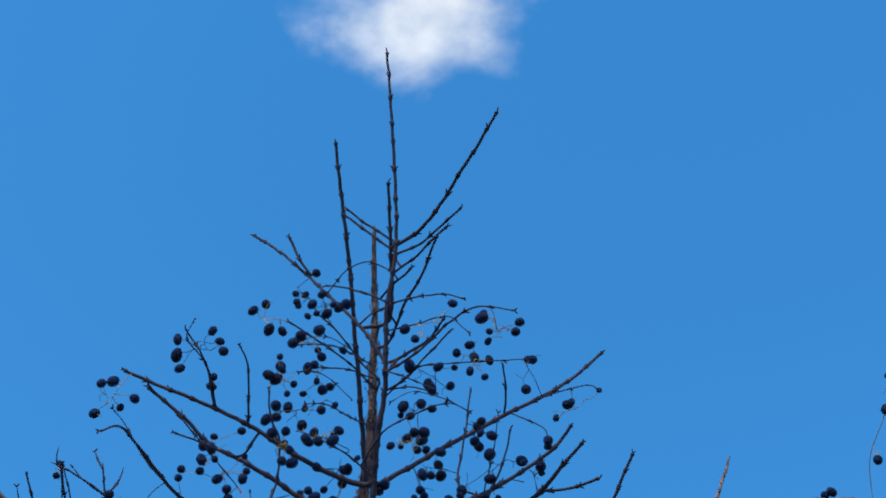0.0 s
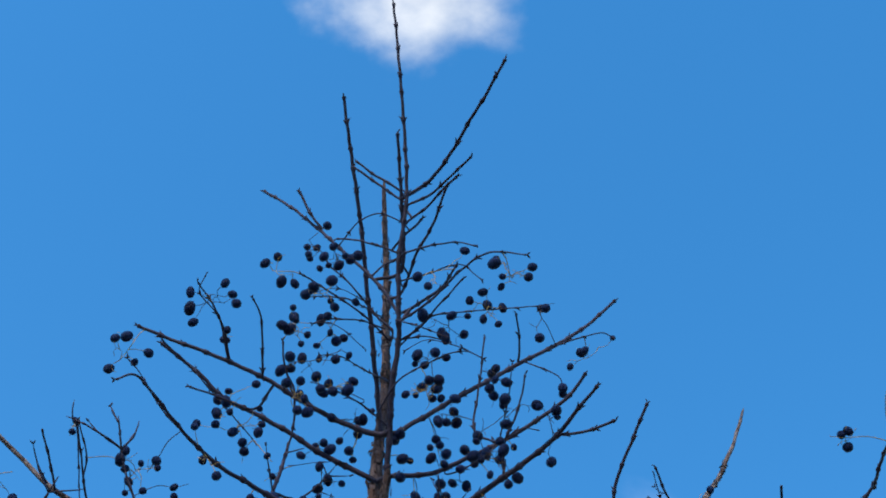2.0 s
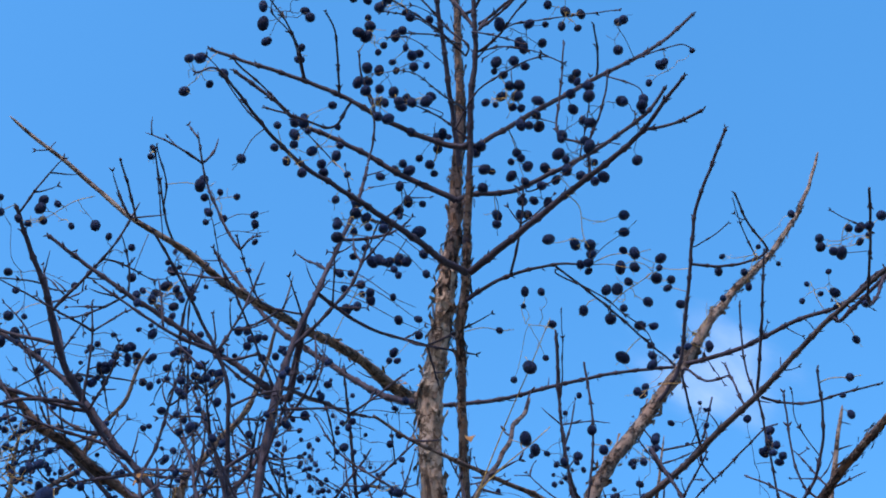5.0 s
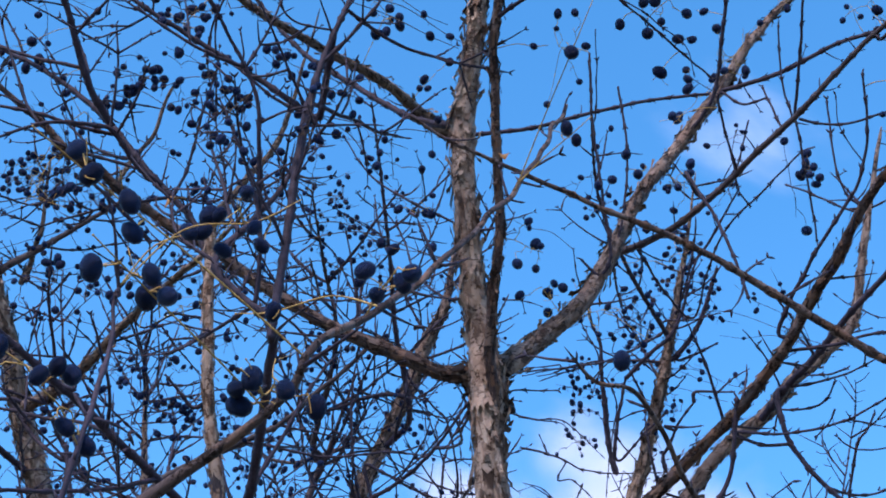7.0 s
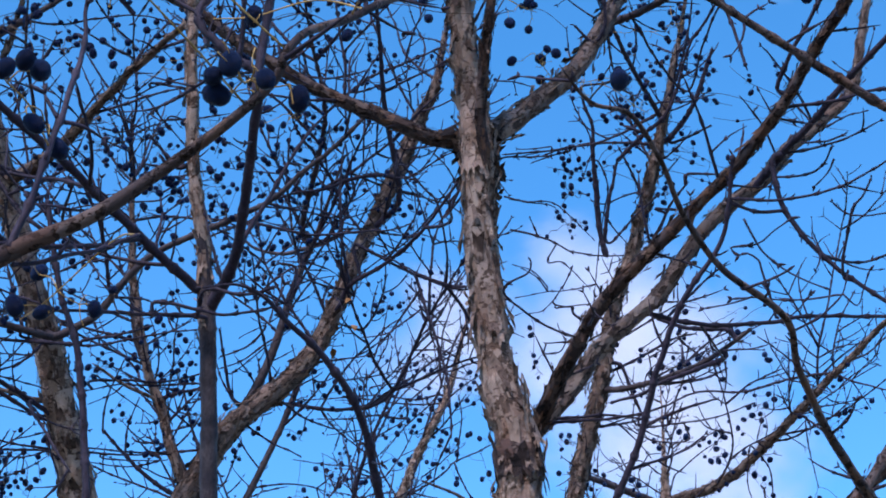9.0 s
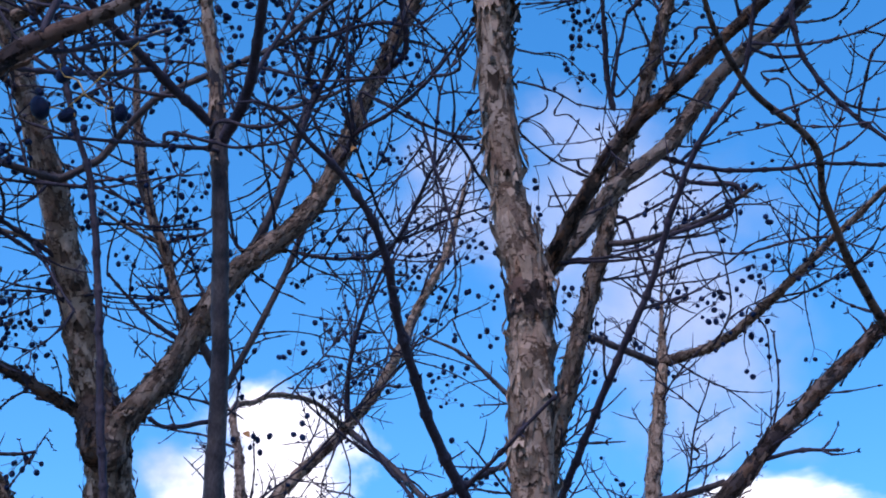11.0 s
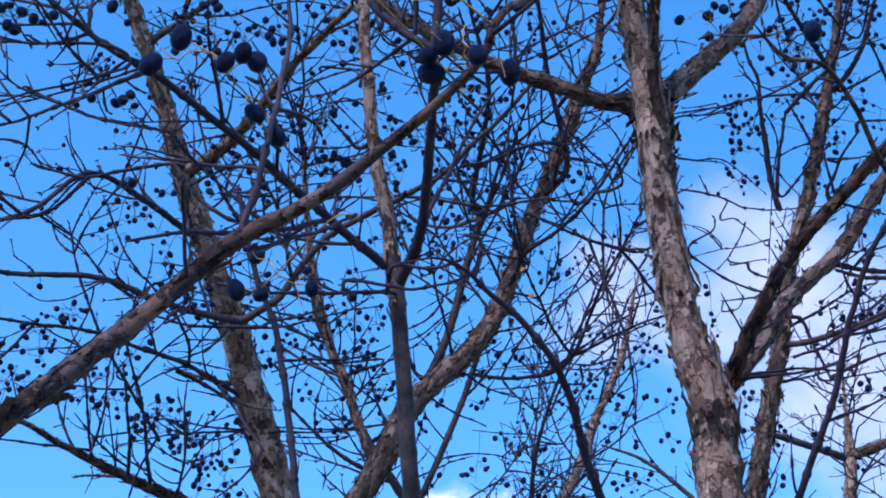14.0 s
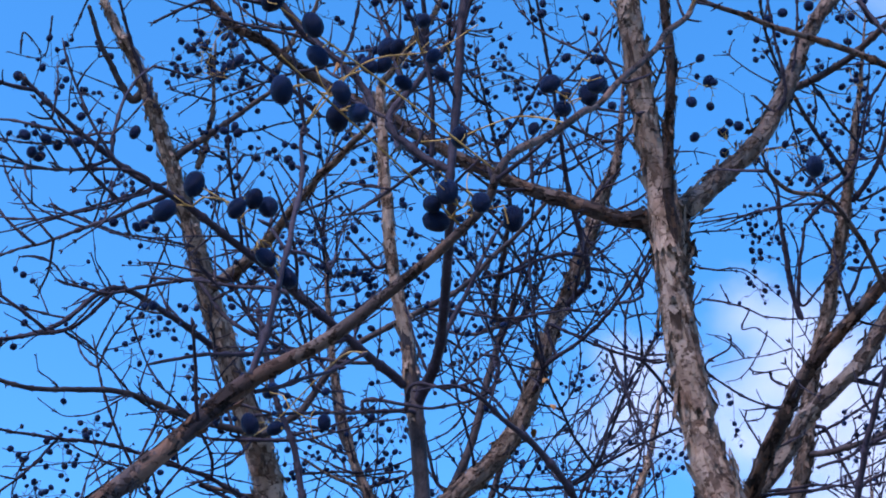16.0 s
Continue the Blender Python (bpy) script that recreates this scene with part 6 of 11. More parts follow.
limb(far, "twig", 0, 1, (-0.878, 2.918, 2.778, 3.0), (-0.893, 2.898, 2.767, 2.7), (-0.906, 2.868, 2.770, 2.6), (-0.950, 2.810, 2.745, 2.2), (-1.003, 2.743, 2.710, 1.7), (-1.058, 2.677, 2.664, 1.3))
limb(far, "twig", 0, 0, (-1.041, 3.040, 2.524, 4.9), (-1.054, 3.039, 2.536, 4.3), (-1.004, 3.054, 2.539, 3.8), (-0.959, 3.065, 2.547, 3.2))
limb(far, "branch", 0, 1, (-0.423, 2.959, 3.094, 5.6), (-0.404, 2.937, 3.104, 5.1), (-0.383, 2.902, 3.124, 4.8), (-0.312, 2.853, 3.137, 4.2), (-0.244, 2.793, 3.161, 3.7), (-0.197, 2.738, 3.188, 3.1), (-0.145, 2.672, 3.221, 2.5))
limb(far, "twig", 0, 1, (-0.360, 2.886, 3.129, 4.4), (-0.367, 2.876, 3.151, 4.0), (-0.373, 2.860, 3.186, 3.8), (-0.342, 2.858, 3.170, 3.4), (-0.271, 2.859, 3.123, 2.9), (-0.178, 2.853, 3.076, 2.5), (-0.139, 2.841, 3.074, 2.1))
limb(far, "twig", 0, 1, (-0.536, 3.214, 3.043, 4.7), (-0.434, 3.190, 3.013, 4.2), (-0.330, 3.147, 3.018, 4.0), (-0.247, 3.024, 3.114, 3.3), (-0.198, 2.962, 3.160, 2.6), (-0.151, 2.901, 3.204, 1.9))
limb(far, "bark_collar", 2, 0, (-0.805, 2.979, 2.503, 43.0), (-0.814, 2.994, 2.542, 46.6), (-0.827, 3.008, 2.581, 46.1), (-0.842, 3.022, 2.621, 42.3))
bunch(far, (-0.538, 2.067, 3.029), (-0.512, 1.973, 3.108), (-0.533, 2.011, 3.127), (-0.508, 1.978, 3.077), (-0.542, 2.029, 3.136), (-0.464, 1.994, 3.122), (-0.453, 2.015, 3.121), (-0.453, 2.012, 3.103))
bunch(far, (-0.451, 2.526, 3.578), (-0.538, 2.521, 3.593), (-0.518, 2.520, 3.597), (-0.513, 2.476, 3.596), (-0.520, 2.444, 3.614))
bunch(far, (-0.451, 2.526, 3.578), (-0.464, 2.525, 3.602), (-0.452, 2.538, 3.618), (-0.427, 2.459, 3.621), (-0.420, 2.506, 3.635), (-0.437, 2.492, 3.688), (-0.444, 2.452, 3.638), (-0.443, 2.445, 3.601), (-0.458, 2.455, 3.588))
bunch(far, (-0.451, 2.526, 3.578), (-0.421, 2.536, 3.594), (-0.409, 2.530, 3.596), (-0.401, 2.565, 3.610), (-0.404, 2.537, 3.623), (-0.414, 2.504, 3.541), (-0.401, 2.504, 3.534))
bunch(far, (-0.448, 2.564, 3.555), (-0.459, 2.522, 3.544), (-0.448, 2.520, 3.535), (-0.445, 2.568, 3.583), (-0.445, 2.589, 3.588), (-0.409, 2.595, 3.596), (-0.384, 2.539, 3.538), (-0.375, 2.600, 3.589), (-0.374, 2.560, 3.528), (-0.364, 2.572, 3.537), (-0.405, 2.593, 3.566))
bunch(far, (-0.444, 2.614, 3.526), (-0.458, 2.573, 3.522), (-0.436, 2.582, 3.519), (-0.447, 2.679, 3.549), (-0.427, 2.634, 3.497), (-0.463, 2.586, 3.559))
bunch(far, (-0.313, 2.640, 3.519), (-0.366, 2.631, 3.553), (-0.354, 2.646, 3.558), (-0.347, 2.560, 3.526), (-0.329, 2.644, 3.497), (-0.318, 2.672, 3.484), (-0.334, 2.675, 3.487))
bunch(far, (-0.328, 2.458, 3.693), (-0.372, 2.405, 3.636), (-0.386, 2.447, 3.659), (-0.359, 2.457, 3.720), (-0.311, 2.431, 3.651), (-0.352, 2.468, 3.635), (-0.329, 2.440, 3.590), (-0.340, 2.460, 3.596))
bunch(far, (-0.318, 2.563, 3.583), (-0.244, 2.536, 3.640), (-0.221, 2.516, 3.560), (-0.241, 2.592, 3.620), (-0.306, 2.596, 3.612), (-0.268, 2.529, 3.536), (-0.265, 2.610, 3.607), (-0.293, 2.531, 3.584))
bunch(far, (-0.872, 2.442, 3.450), (-0.904, 2.374, 3.536), (-0.903, 2.387, 3.521), (-0.910, 2.312, 3.508), (-0.956, 2.377, 3.491), (-0.965, 2.372, 3.487), (-0.925, 2.366, 3.541), (-0.893, 2.356, 3.465), (-0.882, 2.368, 3.547))
bunch(far, (-1.094, 2.472, 3.301), (-1.119, 2.432, 3.306), (-1.126, 2.470, 3.330), (-1.114, 2.465, 3.337), (-1.095, 2.448, 3.342), (-1.067, 2.425, 3.308), (-1.101, 2.471, 3.328), (-1.089, 2.472, 3.331), (-1.088, 2.439, 3.278))
bunch(far, (-1.090, 2.243, 2.978), (-1.154, 2.263, 2.983), (-1.132, 2.256, 2.963), (-1.026, 2.228, 2.968))
bunch(far, (-1.022, 2.525, 3.073), (-1.050, 2.459, 3.016), (-1.043, 2.498, 3.047), (-1.022, 2.500, 3.031), (-1.008, 2.497, 3.036), (-0.998, 2.515, 3.037), (-0.983, 2.508, 3.014), (-0.990, 2.490, 3.006), (-1.009, 2.471, 2.992), (-0.957, 2.471, 3.000), (-1.019, 2.527, 3.022))
bunch(far, (-1.126, 2.302, 2.889), (-1.158, 2.287, 2.936), (-1.148, 2.286, 2.903), (-1.096, 2.328, 2.922))
bunch(far, (-0.593, 2.114, 3.020), (-0.630, 2.045, 3.038), (-0.638, 2.100, 3.077), (-0.623, 2.127, 3.045), (-0.600, 2.086, 3.015), (-0.610, 2.085, 3.012))
bunch(far, (-0.556, 2.082, 3.026), (-0.577, 2.050, 3.019), (-0.569, 2.082, 3.035), (-0.555, 2.090, 3.041), (-0.570, 2.068, 3.050), (-0.545, 2.062, 3.041))
bunch(far, (-0.542, 2.152, 3.018), (-0.526, 2.111, 3.043), (-0.539, 2.141, 3.044), (-0.524, 2.133, 3.025), (-0.573, 2.136, 3.060))
bunch(far, (-0.460, 2.169, 3.027), (-0.467, 2.155, 3.059), (-0.453, 2.131, 3.033), (-0.447, 2.138, 3.034), (-0.480, 2.177, 3.062))
bunch(far, (-0.610, 2.209, 2.948), (-0.622, 2.166, 2.898), (-0.633, 2.251, 2.912), (-0.619, 2.264, 2.916), (-0.610, 2.280, 2.908), (-0.589, 2.238, 2.876), (-0.581, 2.244, 2.900), (-0.570, 2.250, 2.901), (-0.606, 2.237, 2.912), (-0.653, 2.254, 2.931))
bunch(far, (-0.793, 2.294, 2.921), (-0.810, 2.307, 2.924), (-0.797, 2.284, 2.891), (-0.773, 2.305, 2.977), (-0.755, 2.280, 2.951), (-0.768, 2.296, 2.944), (-0.761, 2.317, 2.941), (-0.726, 2.259, 2.905))
bunch(far, (-0.805, 2.840, 3.270), (-0.892, 2.831, 3.303), (-0.881, 2.831, 3.282), (-0.854, 2.820, 3.272), (-0.885, 2.824, 3.259), (-0.876, 2.824, 3.248), (-0.848, 2.802, 3.232), (-0.836, 2.845, 3.255))
bunch(far, (-0.577, 2.673, 3.120), (-0.557, 2.599, 3.145), (-0.584, 2.628, 3.191), (-0.578, 2.663, 3.176), (-0.599, 2.650, 3.147), (-0.650, 2.651, 3.153))
bunch(far, (-0.972, 2.638, 3.073), (-1.018, 2.667, 3.067), (-1.022, 2.669, 3.046), (-0.978, 2.606, 2.997), (-1.012, 2.673, 3.023), (-0.995, 2.664, 3.010))
bunch(far, (-1.076, 2.491, 2.927), (-0.996, 2.454, 2.936), (-0.994, 2.490, 2.952), (-1.023, 2.474, 2.929), (-1.051, 2.435, 2.935), (-1.055, 2.475, 2.973))
bunch(far, (-1.149, 2.583, 2.851), (-1.188, 2.573, 2.876), (-1.153, 2.524, 2.839), (-1.161, 2.573, 2.884), (-1.147, 2.567, 2.863), (-1.115, 2.520, 2.829), (-1.122, 2.588, 2.886), (-1.104, 2.568, 2.871))
bunch(far, (-1.166, 2.539, 2.832), (-1.215, 2.556, 2.805), (-1.197, 2.545, 2.786), (-1.155, 2.564, 2.796), (-1.134, 2.525, 2.783), (-1.173, 2.565, 2.795), (-1.185, 2.582, 2.787), (-1.173, 2.583, 2.778), (-1.135, 2.531, 2.794))
bunch(far, (-1.228, 2.556, 2.684), (-1.240, 2.572, 2.767), (-1.216, 2.549, 2.760), (-1.189, 2.528, 2.725), (-1.179, 2.524, 2.725), (-1.172, 2.527, 2.734), (-1.209, 2.534, 2.720), (-1.222, 2.532, 2.702))
bunch(far, (-1.086, 2.659, 2.739), (-1.138, 2.637, 2.738), (-1.137, 2.660, 2.748), (-1.163, 2.633, 2.734), (-1.159, 2.615, 2.739))
bunch(far, (-1.086, 2.656, 2.745), (-1.111, 2.671, 2.736), (-1.089, 2.639, 2.724), (-1.070, 2.653, 2.753), (-1.078, 2.703, 2.732), (-1.044, 2.659, 2.747), (-1.024, 2.626, 2.765), (-1.067, 2.708, 2.768), (-1.091, 2.684, 2.747))
bunch(far, (-1.023, 2.738, 2.704), (-1.005, 2.698, 2.756), (-0.984, 2.707, 2.758), (-1.047, 2.715, 2.736), (-1.053, 2.732, 2.717), (-1.027, 2.693, 2.712), (-1.012, 2.667, 2.713))
bunch(far, (-0.982, 2.801, 2.740), (-0.998, 2.753, 2.740), (-1.010, 2.815, 2.771), (-0.974, 2.755, 2.736), (-0.978, 2.781, 2.770), (-0.956, 2.776, 2.723), (-0.950, 2.786, 2.711), (-0.961, 2.779, 2.706))
bunch(far, (-0.957, 2.808, 2.744), (-0.984, 2.855, 2.724), (-0.965, 2.835, 2.711), (-0.952, 2.832, 2.685), (-0.968, 2.839, 2.685), (-0.947, 2.840, 2.715), (-0.948, 2.875, 2.735), (-0.975, 2.828, 2.688))
bunch(far, (-0.957, 2.808, 2.744), (-0.914, 2.809, 2.757), (-0.945, 2.855, 2.763), (-0.920, 2.861, 2.756), (-1.034, 2.866, 2.753), (-0.995, 2.803, 2.720), (-0.992, 2.840, 2.749))
bunch(far, (-0.763, 2.908, 2.985), (-0.792, 2.898, 2.973), (-0.768, 2.860, 2.952), (-0.798, 2.957, 3.015))
bunch(far, (-0.573, 3.001, 2.907), (-0.687, 2.936, 2.868), (-0.672, 2.918, 2.874), (-0.676, 2.971, 2.877), (-0.654, 2.942, 2.856), (-0.654, 2.985, 2.899), (-0.684, 2.942, 2.891))
bunch(far, (-0.708, 2.952, 2.822), (-0.728, 2.926, 2.814), (-0.745, 2.925, 2.788), (-0.753, 3.000, 2.826), (-0.718, 2.939, 2.836))
bunch(far, (-0.904, 2.833, 2.899), (-0.875, 2.859, 2.930), (-0.853, 2.837, 2.899), (-0.876, 2.889, 2.915), (-0.813, 2.806, 2.932), (-0.819, 2.804, 2.919))
bunch(far, (-0.262, 2.809, 3.155), (-0.276, 2.858, 3.200), (-0.264, 2.869, 3.209), (-0.240, 2.841, 3.181), (-0.263, 2.838, 3.205), (-0.243, 2.788, 3.205), (-0.265, 2.837, 3.254))
bunch(far, (-0.360, 2.886, 3.129), (-0.329, 2.862, 3.051), (-0.323, 2.915, 3.072), (-0.307, 2.945, 3.095), (-0.332, 2.938, 3.083), (-0.350, 2.877, 3.040), (-0.314, 2.878, 3.078))
bunch(far, (-0.180, 2.928, 3.168), (-0.232, 2.928, 3.164), (-0.210, 2.909, 3.150), (-0.169, 2.923, 3.184), (-0.155, 2.958, 3.133), (-0.142, 2.916, 3.099))
bunch(far, (-1.016, 2.739, 2.706), (-1.038, 2.781, 2.784), (-0.998, 2.744, 2.761), (-1.056, 2.734, 2.728), (-1.083, 2.800, 2.738), (-1.054, 2.756, 2.730), (-1.027, 2.741, 2.728), (-1.004, 2.764, 2.730), (-1.011, 2.818, 2.756))
bunch(far, (-0.972, 2.752, 2.714), (-1.019, 2.821, 2.728), (-0.993, 2.770, 2.689), (-0.992, 2.791, 2.708), (-1.020, 2.868, 2.739), (-0.965, 2.795, 2.715), (-0.989, 2.829, 2.729), (-0.964, 2.817, 2.730), (-0.969, 2.853, 2.757))
bunch(far, (-0.963, 2.806, 2.743), (-1.002, 2.896, 2.729), (-0.999, 2.922, 2.735), (-0.983, 2.894, 2.728), (-0.975, 2.866, 2.690), (-0.961, 2.870, 2.689), (-0.976, 2.858, 2.676), (-1.011, 2.938, 2.704), (-0.975, 2.869, 2.663), (-0.955, 2.862, 2.666))
bunch(far, (-0.963, 2.902, 2.628), (-0.958, 2.906, 2.748), (-0.939, 2.837, 2.686), (-0.952, 2.908, 2.729), (-0.919, 2.842, 2.655), (-0.913, 2.886, 2.677), (-0.900, 2.871, 2.649), (-0.978, 2.928, 2.648), (-0.956, 2.909, 2.644))
bunch(far, (-1.022, 2.828, 2.638), (-1.064, 2.844, 2.565), (-1.043, 2.859, 2.586), (-1.056, 2.872, 2.576), (-1.016, 2.812, 2.586))
bunch(far, (-1.033, 2.068, 3.240), (-1.039, 1.989, 3.236), (-1.037, 2.016, 3.235), (-1.054, 2.072, 3.263), (-1.073, 2.046, 3.230), (-1.099, 2.071, 3.275), (-1.054, 2.094, 3.244), (-1.070, 2.113, 3.248), (-1.040, 2.048, 3.173))
bunch(far, (-1.025, 2.099, 3.212), (-1.036, 2.103, 3.194), (-1.018, 2.095, 3.183), (-1.031, 2.110, 3.232), (-1.022, 2.104, 3.225), (-0.999, 2.091, 3.203), (-1.010, 2.130, 3.240), (-1.077, 2.076, 3.181))
bunch(far, (-1.053, 2.355, 3.493), (-0.957, 2.347, 3.526), (-0.934, 2.342, 3.528), (-0.987, 2.409, 3.541), (-0.954, 2.388, 3.506), (-0.983, 2.355, 3.497), (-0.972, 2.343, 3.474), (-0.965, 2.387, 3.505), (-0.998, 2.362, 3.551), (-1.018, 2.404, 3.509))
bunch(far, (-0.451, 2.545, 3.578), (-0.387, 2.481, 3.562), (-0.403, 2.547, 3.604), (-0.396, 2.583, 3.615), (-0.407, 2.587, 3.609), (-0.412, 2.548, 3.570), (-0.421, 2.557, 3.595))
bunch(far, (-0.316, 2.578, 3.559), (-0.398, 2.590, 3.589), (-0.383, 2.589, 3.571), (-0.400, 2.575, 3.543), (-0.383, 2.562, 3.526), (-0.365, 2.573, 3.536), (-0.357, 2.552, 3.494), (-0.369, 2.548, 3.500), (-0.341, 2.598, 3.543), (-0.392, 2.626, 3.562))

limb(pale, "trunk", 1, 1, (0.284, 5.164, -0.030, 33.6), (0.274, 5.144, 1.331, 30.5), (0.264, 5.113, 2.662, 27.9), (0.277, 5.094, 2.968, 26.7), (0.296, 5.081, 3.154, 26.3), (0.316, 5.064, 3.368, 23.1), (0.349, 5.042, 3.644, 18.0), (0.354, 5.031, 3.797, 7.3), (0.358, 5.020, 3.935, 3.6))
limb(pale, "branch", 1, 2, (0.350, 5.040, 3.659, 18.0), (0.522, 4.937, 3.678, 16.0), (0.668, 4.807, 3.754, 14.1), (0.822, 4.651, 3.858, 12.2), (0.931, 4.545, 3.928, 9.5), (1.064, 4.413, 4.017, 6.9), (1.191, 4.265, 4.127, 3.4))
limb(pale, "branch", 0, 2, (0.339, 5.041, 3.653, 14.5), (0.173, 4.906, 3.661, 11.5), (0.052, 4.809, 3.665, 8.6))
limb(pale, "branch", 0, 2, (0.308, 5.076, 3.207, 14.1), (0.410, 5.022, 3.212, 12.2), (0.514, 4.961, 3.229, 10.3))
bunch(pale, (0.405, 4.732, 3.718), (0.318, 4.732, 3.694), (0.397, 4.701, 3.714), (0.441, 4.758, 3.713), (0.471, 4.752, 3.720))
bunch(pale, (0.577, 4.909, 3.716), (0.515, 4.962, 3.803), (0.486, 4.888, 3.724), (0.504, 4.847, 3.704), (0.528, 4.865, 3.732), (0.557, 4.892, 3.739), (0.591, 4.895, 3.753), (0.589, 4.873, 3.806))
bunch(pale, (0.641, 4.820, 3.736), (0.538, 4.770, 3.798), (0.648, 4.848, 3.839), (0.642, 4.754, 3.770), (0.657, 4.830, 3.695), (0.646, 4.910, 3.736), (0.618, 4.919, 3.689))
bunch(pale, (0.473, 4.948, 3.664), (0.504, 4.911, 3.636), (0.527, 4.892, 3.648), (0.385, 5.053, 3.614))
bunch(pale, (0.577, 4.909, 3.716), (0.607, 4.881, 3.533), (0.687, 4.873, 3.581), (0.665, 4.930, 3.664))

limb(back, "trunk", 1, 1, (-1.123, 5.232, -0.030, 25.6), (-1.133, 5.213, 1.377, 23.3), (-1.143, 5.181, 2.755, 21.3), (-1.054, 5.174, 3.043, 20.4), (-0.938, 5.189, 3.187, 19.9), (-0.804, 5.205, 3.354, 19.2), (-0.665, 5.222, 3.516, 18.5), (-0.540, 5.228, 3.709, 16.8), (-0.431, 5.218, 3.975, 15.2), (-0.354, 5.213, 4.145, 11.1), (-0.295, 5.196, 4.383, 6.9), (-0.263, 5.187, 4.514, 2.4))
limb(back, "branch", 0, 2, (-0.664, 5.218, 3.514, 13.0), (-0.512, 5.199, 3.376, 11.9), (-0.365, 5.183, 3.216, 10.8))
limb(back, "branch", 0, 2, (-0.662, 5.221, 3.525, 11.2), (-0.646, 5.086, 3.685, 8.9), (-0.573, 4.945, 3.858, 6.7), (-0.417, 4.752, 4.096, 4.5), (-0.374, 4.690, 4.172, 1.8))
limb(back, "branch", 1, 2, (-0.802, 4.414, 2.736, 15.1), (-0.851, 4.526, 2.980, 14.2), (-0.893, 4.621, 3.185, 12.2), (-0.934, 4.698, 3.351, 10.1), (-0.885, 4.772, 3.410, 8.5), (-0.831, 4.851, 3.467, 8.3), (-0.740, 5.009, 3.513, 8.1), (-0.660, 5.214, 3.507, 9.3))
limb(back, "branch", 0, 2, (-0.058, 4.723, 3.320, 9.9), (-0.170, 4.671, 3.425, 7.7), (-0.267, 4.633, 3.500, 5.5), (-0.382, 4.607, 3.545, 3.3))
bunch(back, (-0.344, 5.083, 4.198), (-0.218, 5.067, 4.199), (-0.456, 5.163, 4.255), (-0.388, 5.014, 4.145))
bunch(back, (-0.798, 4.951, 3.794), (-0.790, 5.001, 3.715), (-0.783, 4.985, 3.673), (-0.848, 4.917, 3.626), (-0.857, 5.054, 3.692), (-0.832, 5.005, 3.686), (-0.786, 5.052, 3.712))
bunch(back, (-0.689, 4.982, 3.789), (-0.747, 4.949, 3.762), (-0.723, 5.019, 3.790), (-0.706, 5.014, 3.768), (-0.687, 5.070, 3.786), (-0.650, 4.951, 3.724), (-0.671, 4.977, 3.795), (-0.682, 5.034, 3.744), (-0.708, 4.964, 3.678))
bunch(back, (-0.649, 5.113, 3.653), (-0.677, 5.089, 3.674), (-0.686, 5.136, 3.667), (-0.727, 5.064, 3.651), (-0.738, 5.130, 3.620), (-0.713, 5.119, 3.628))
bunch(back, (-0.649, 5.113, 3.653), (-0.628, 5.075, 3.612), (-0.611, 5.106, 3.620), (-0.609, 5.224, 3.695), (-0.574, 5.089, 3.658), (-0.617, 5.089, 3.695))
bunch(back, (-0.767, 4.962, 3.499), (-0.750, 4.933, 3.434), (-0.769, 4.965, 3.423), (-0.766, 4.972, 3.379), (-0.817, 5.109, 3.447))
bunch(back, (-0.335, 5.192, 3.882), (-0.346, 5.168, 3.928), (-0.360, 5.167, 3.998), (-0.368, 5.203, 3.981), (-0.391, 5.165, 3.876), (-0.417, 5.221, 3.913), (-0.359, 5.158, 3.858), (-0.314, 5.160, 3.801))
bunch(back, (-0.239, 5.170, 3.923), (-0.234, 5.252, 3.860), (-0.210, 5.236, 3.872), (-0.177, 5.257, 3.854), (-0.196, 5.177, 3.786), (-0.192, 5.144, 3.990), (-0.309, 5.107, 3.881))
bunch(back, (-0.324, 5.246, 3.720), (-0.395, 5.338, 3.735), (-0.374, 5.318, 3.739), (-0.339, 5.206, 3.661), (-0.330, 5.310, 3.770), (-0.281, 5.172, 3.685), (-0.271, 5.147, 3.693))
bunch(back, (-0.302, 5.186, 4.170), (-0.412, 5.225, 4.197), (-0.370, 5.162, 4.116), (-0.316, 5.219, 4.124), (-0.257, 5.207, 4.204), (-0.213, 5.059, 4.196), (-0.231, 5.257, 4.165))

# ---- more shoots and panicles, tree by tree ----
limb(back, "twig", 0, 0, (-0.354, 5.213, 4.145, 5.0), (-0.377, 5.204, 4.158, 4.3), (-0.454, 5.207, 4.143, 3.6), (-0.568, 5.191, 4.153, 3.0), (-0.683, 5.180, 4.149, 2.3))
limb(back, "twig", 0, 0, (-0.488, 5.202, 4.146, 5.0), (-0.493, 5.233, 4.088, 4.3), (-0.588, 5.223, 4.095, 3.6), (-0.684, 5.219, 4.083, 3.0), (-0.788, 5.209, 4.079, 2.3))
limb(back, "twig", 0, 0, (-0.377, 5.204, 4.158, 3.8), (-0.425, 5.217, 4.111, 3.3), (-0.491, 5.230, 4.054, 2.7), (-0.548, 5.247, 3.989, 2.2), (-0.576, 5.257, 3.951, 1.7))
limb(back, "twig", 0, 0, (-0.797, 5.168, 4.144, 3.8), (-0.805, 5.130, 4.211, 2.7), (-0.814, 5.091, 4.277, 1.7))
limb(back, "twig", 0, 0, (-0.496, 5.224, 3.815, 4.9), (-0.484, 5.232, 3.802, 4.5), (-0.418, 5.221, 3.827, 4.0), (-0.352, 5.200, 3.867, 3.6), (-0.324, 5.187, 3.892, 3.1), (-0.239, 5.170, 3.923, 2.7), (-0.202, 5.160, 3.939, 2.2))
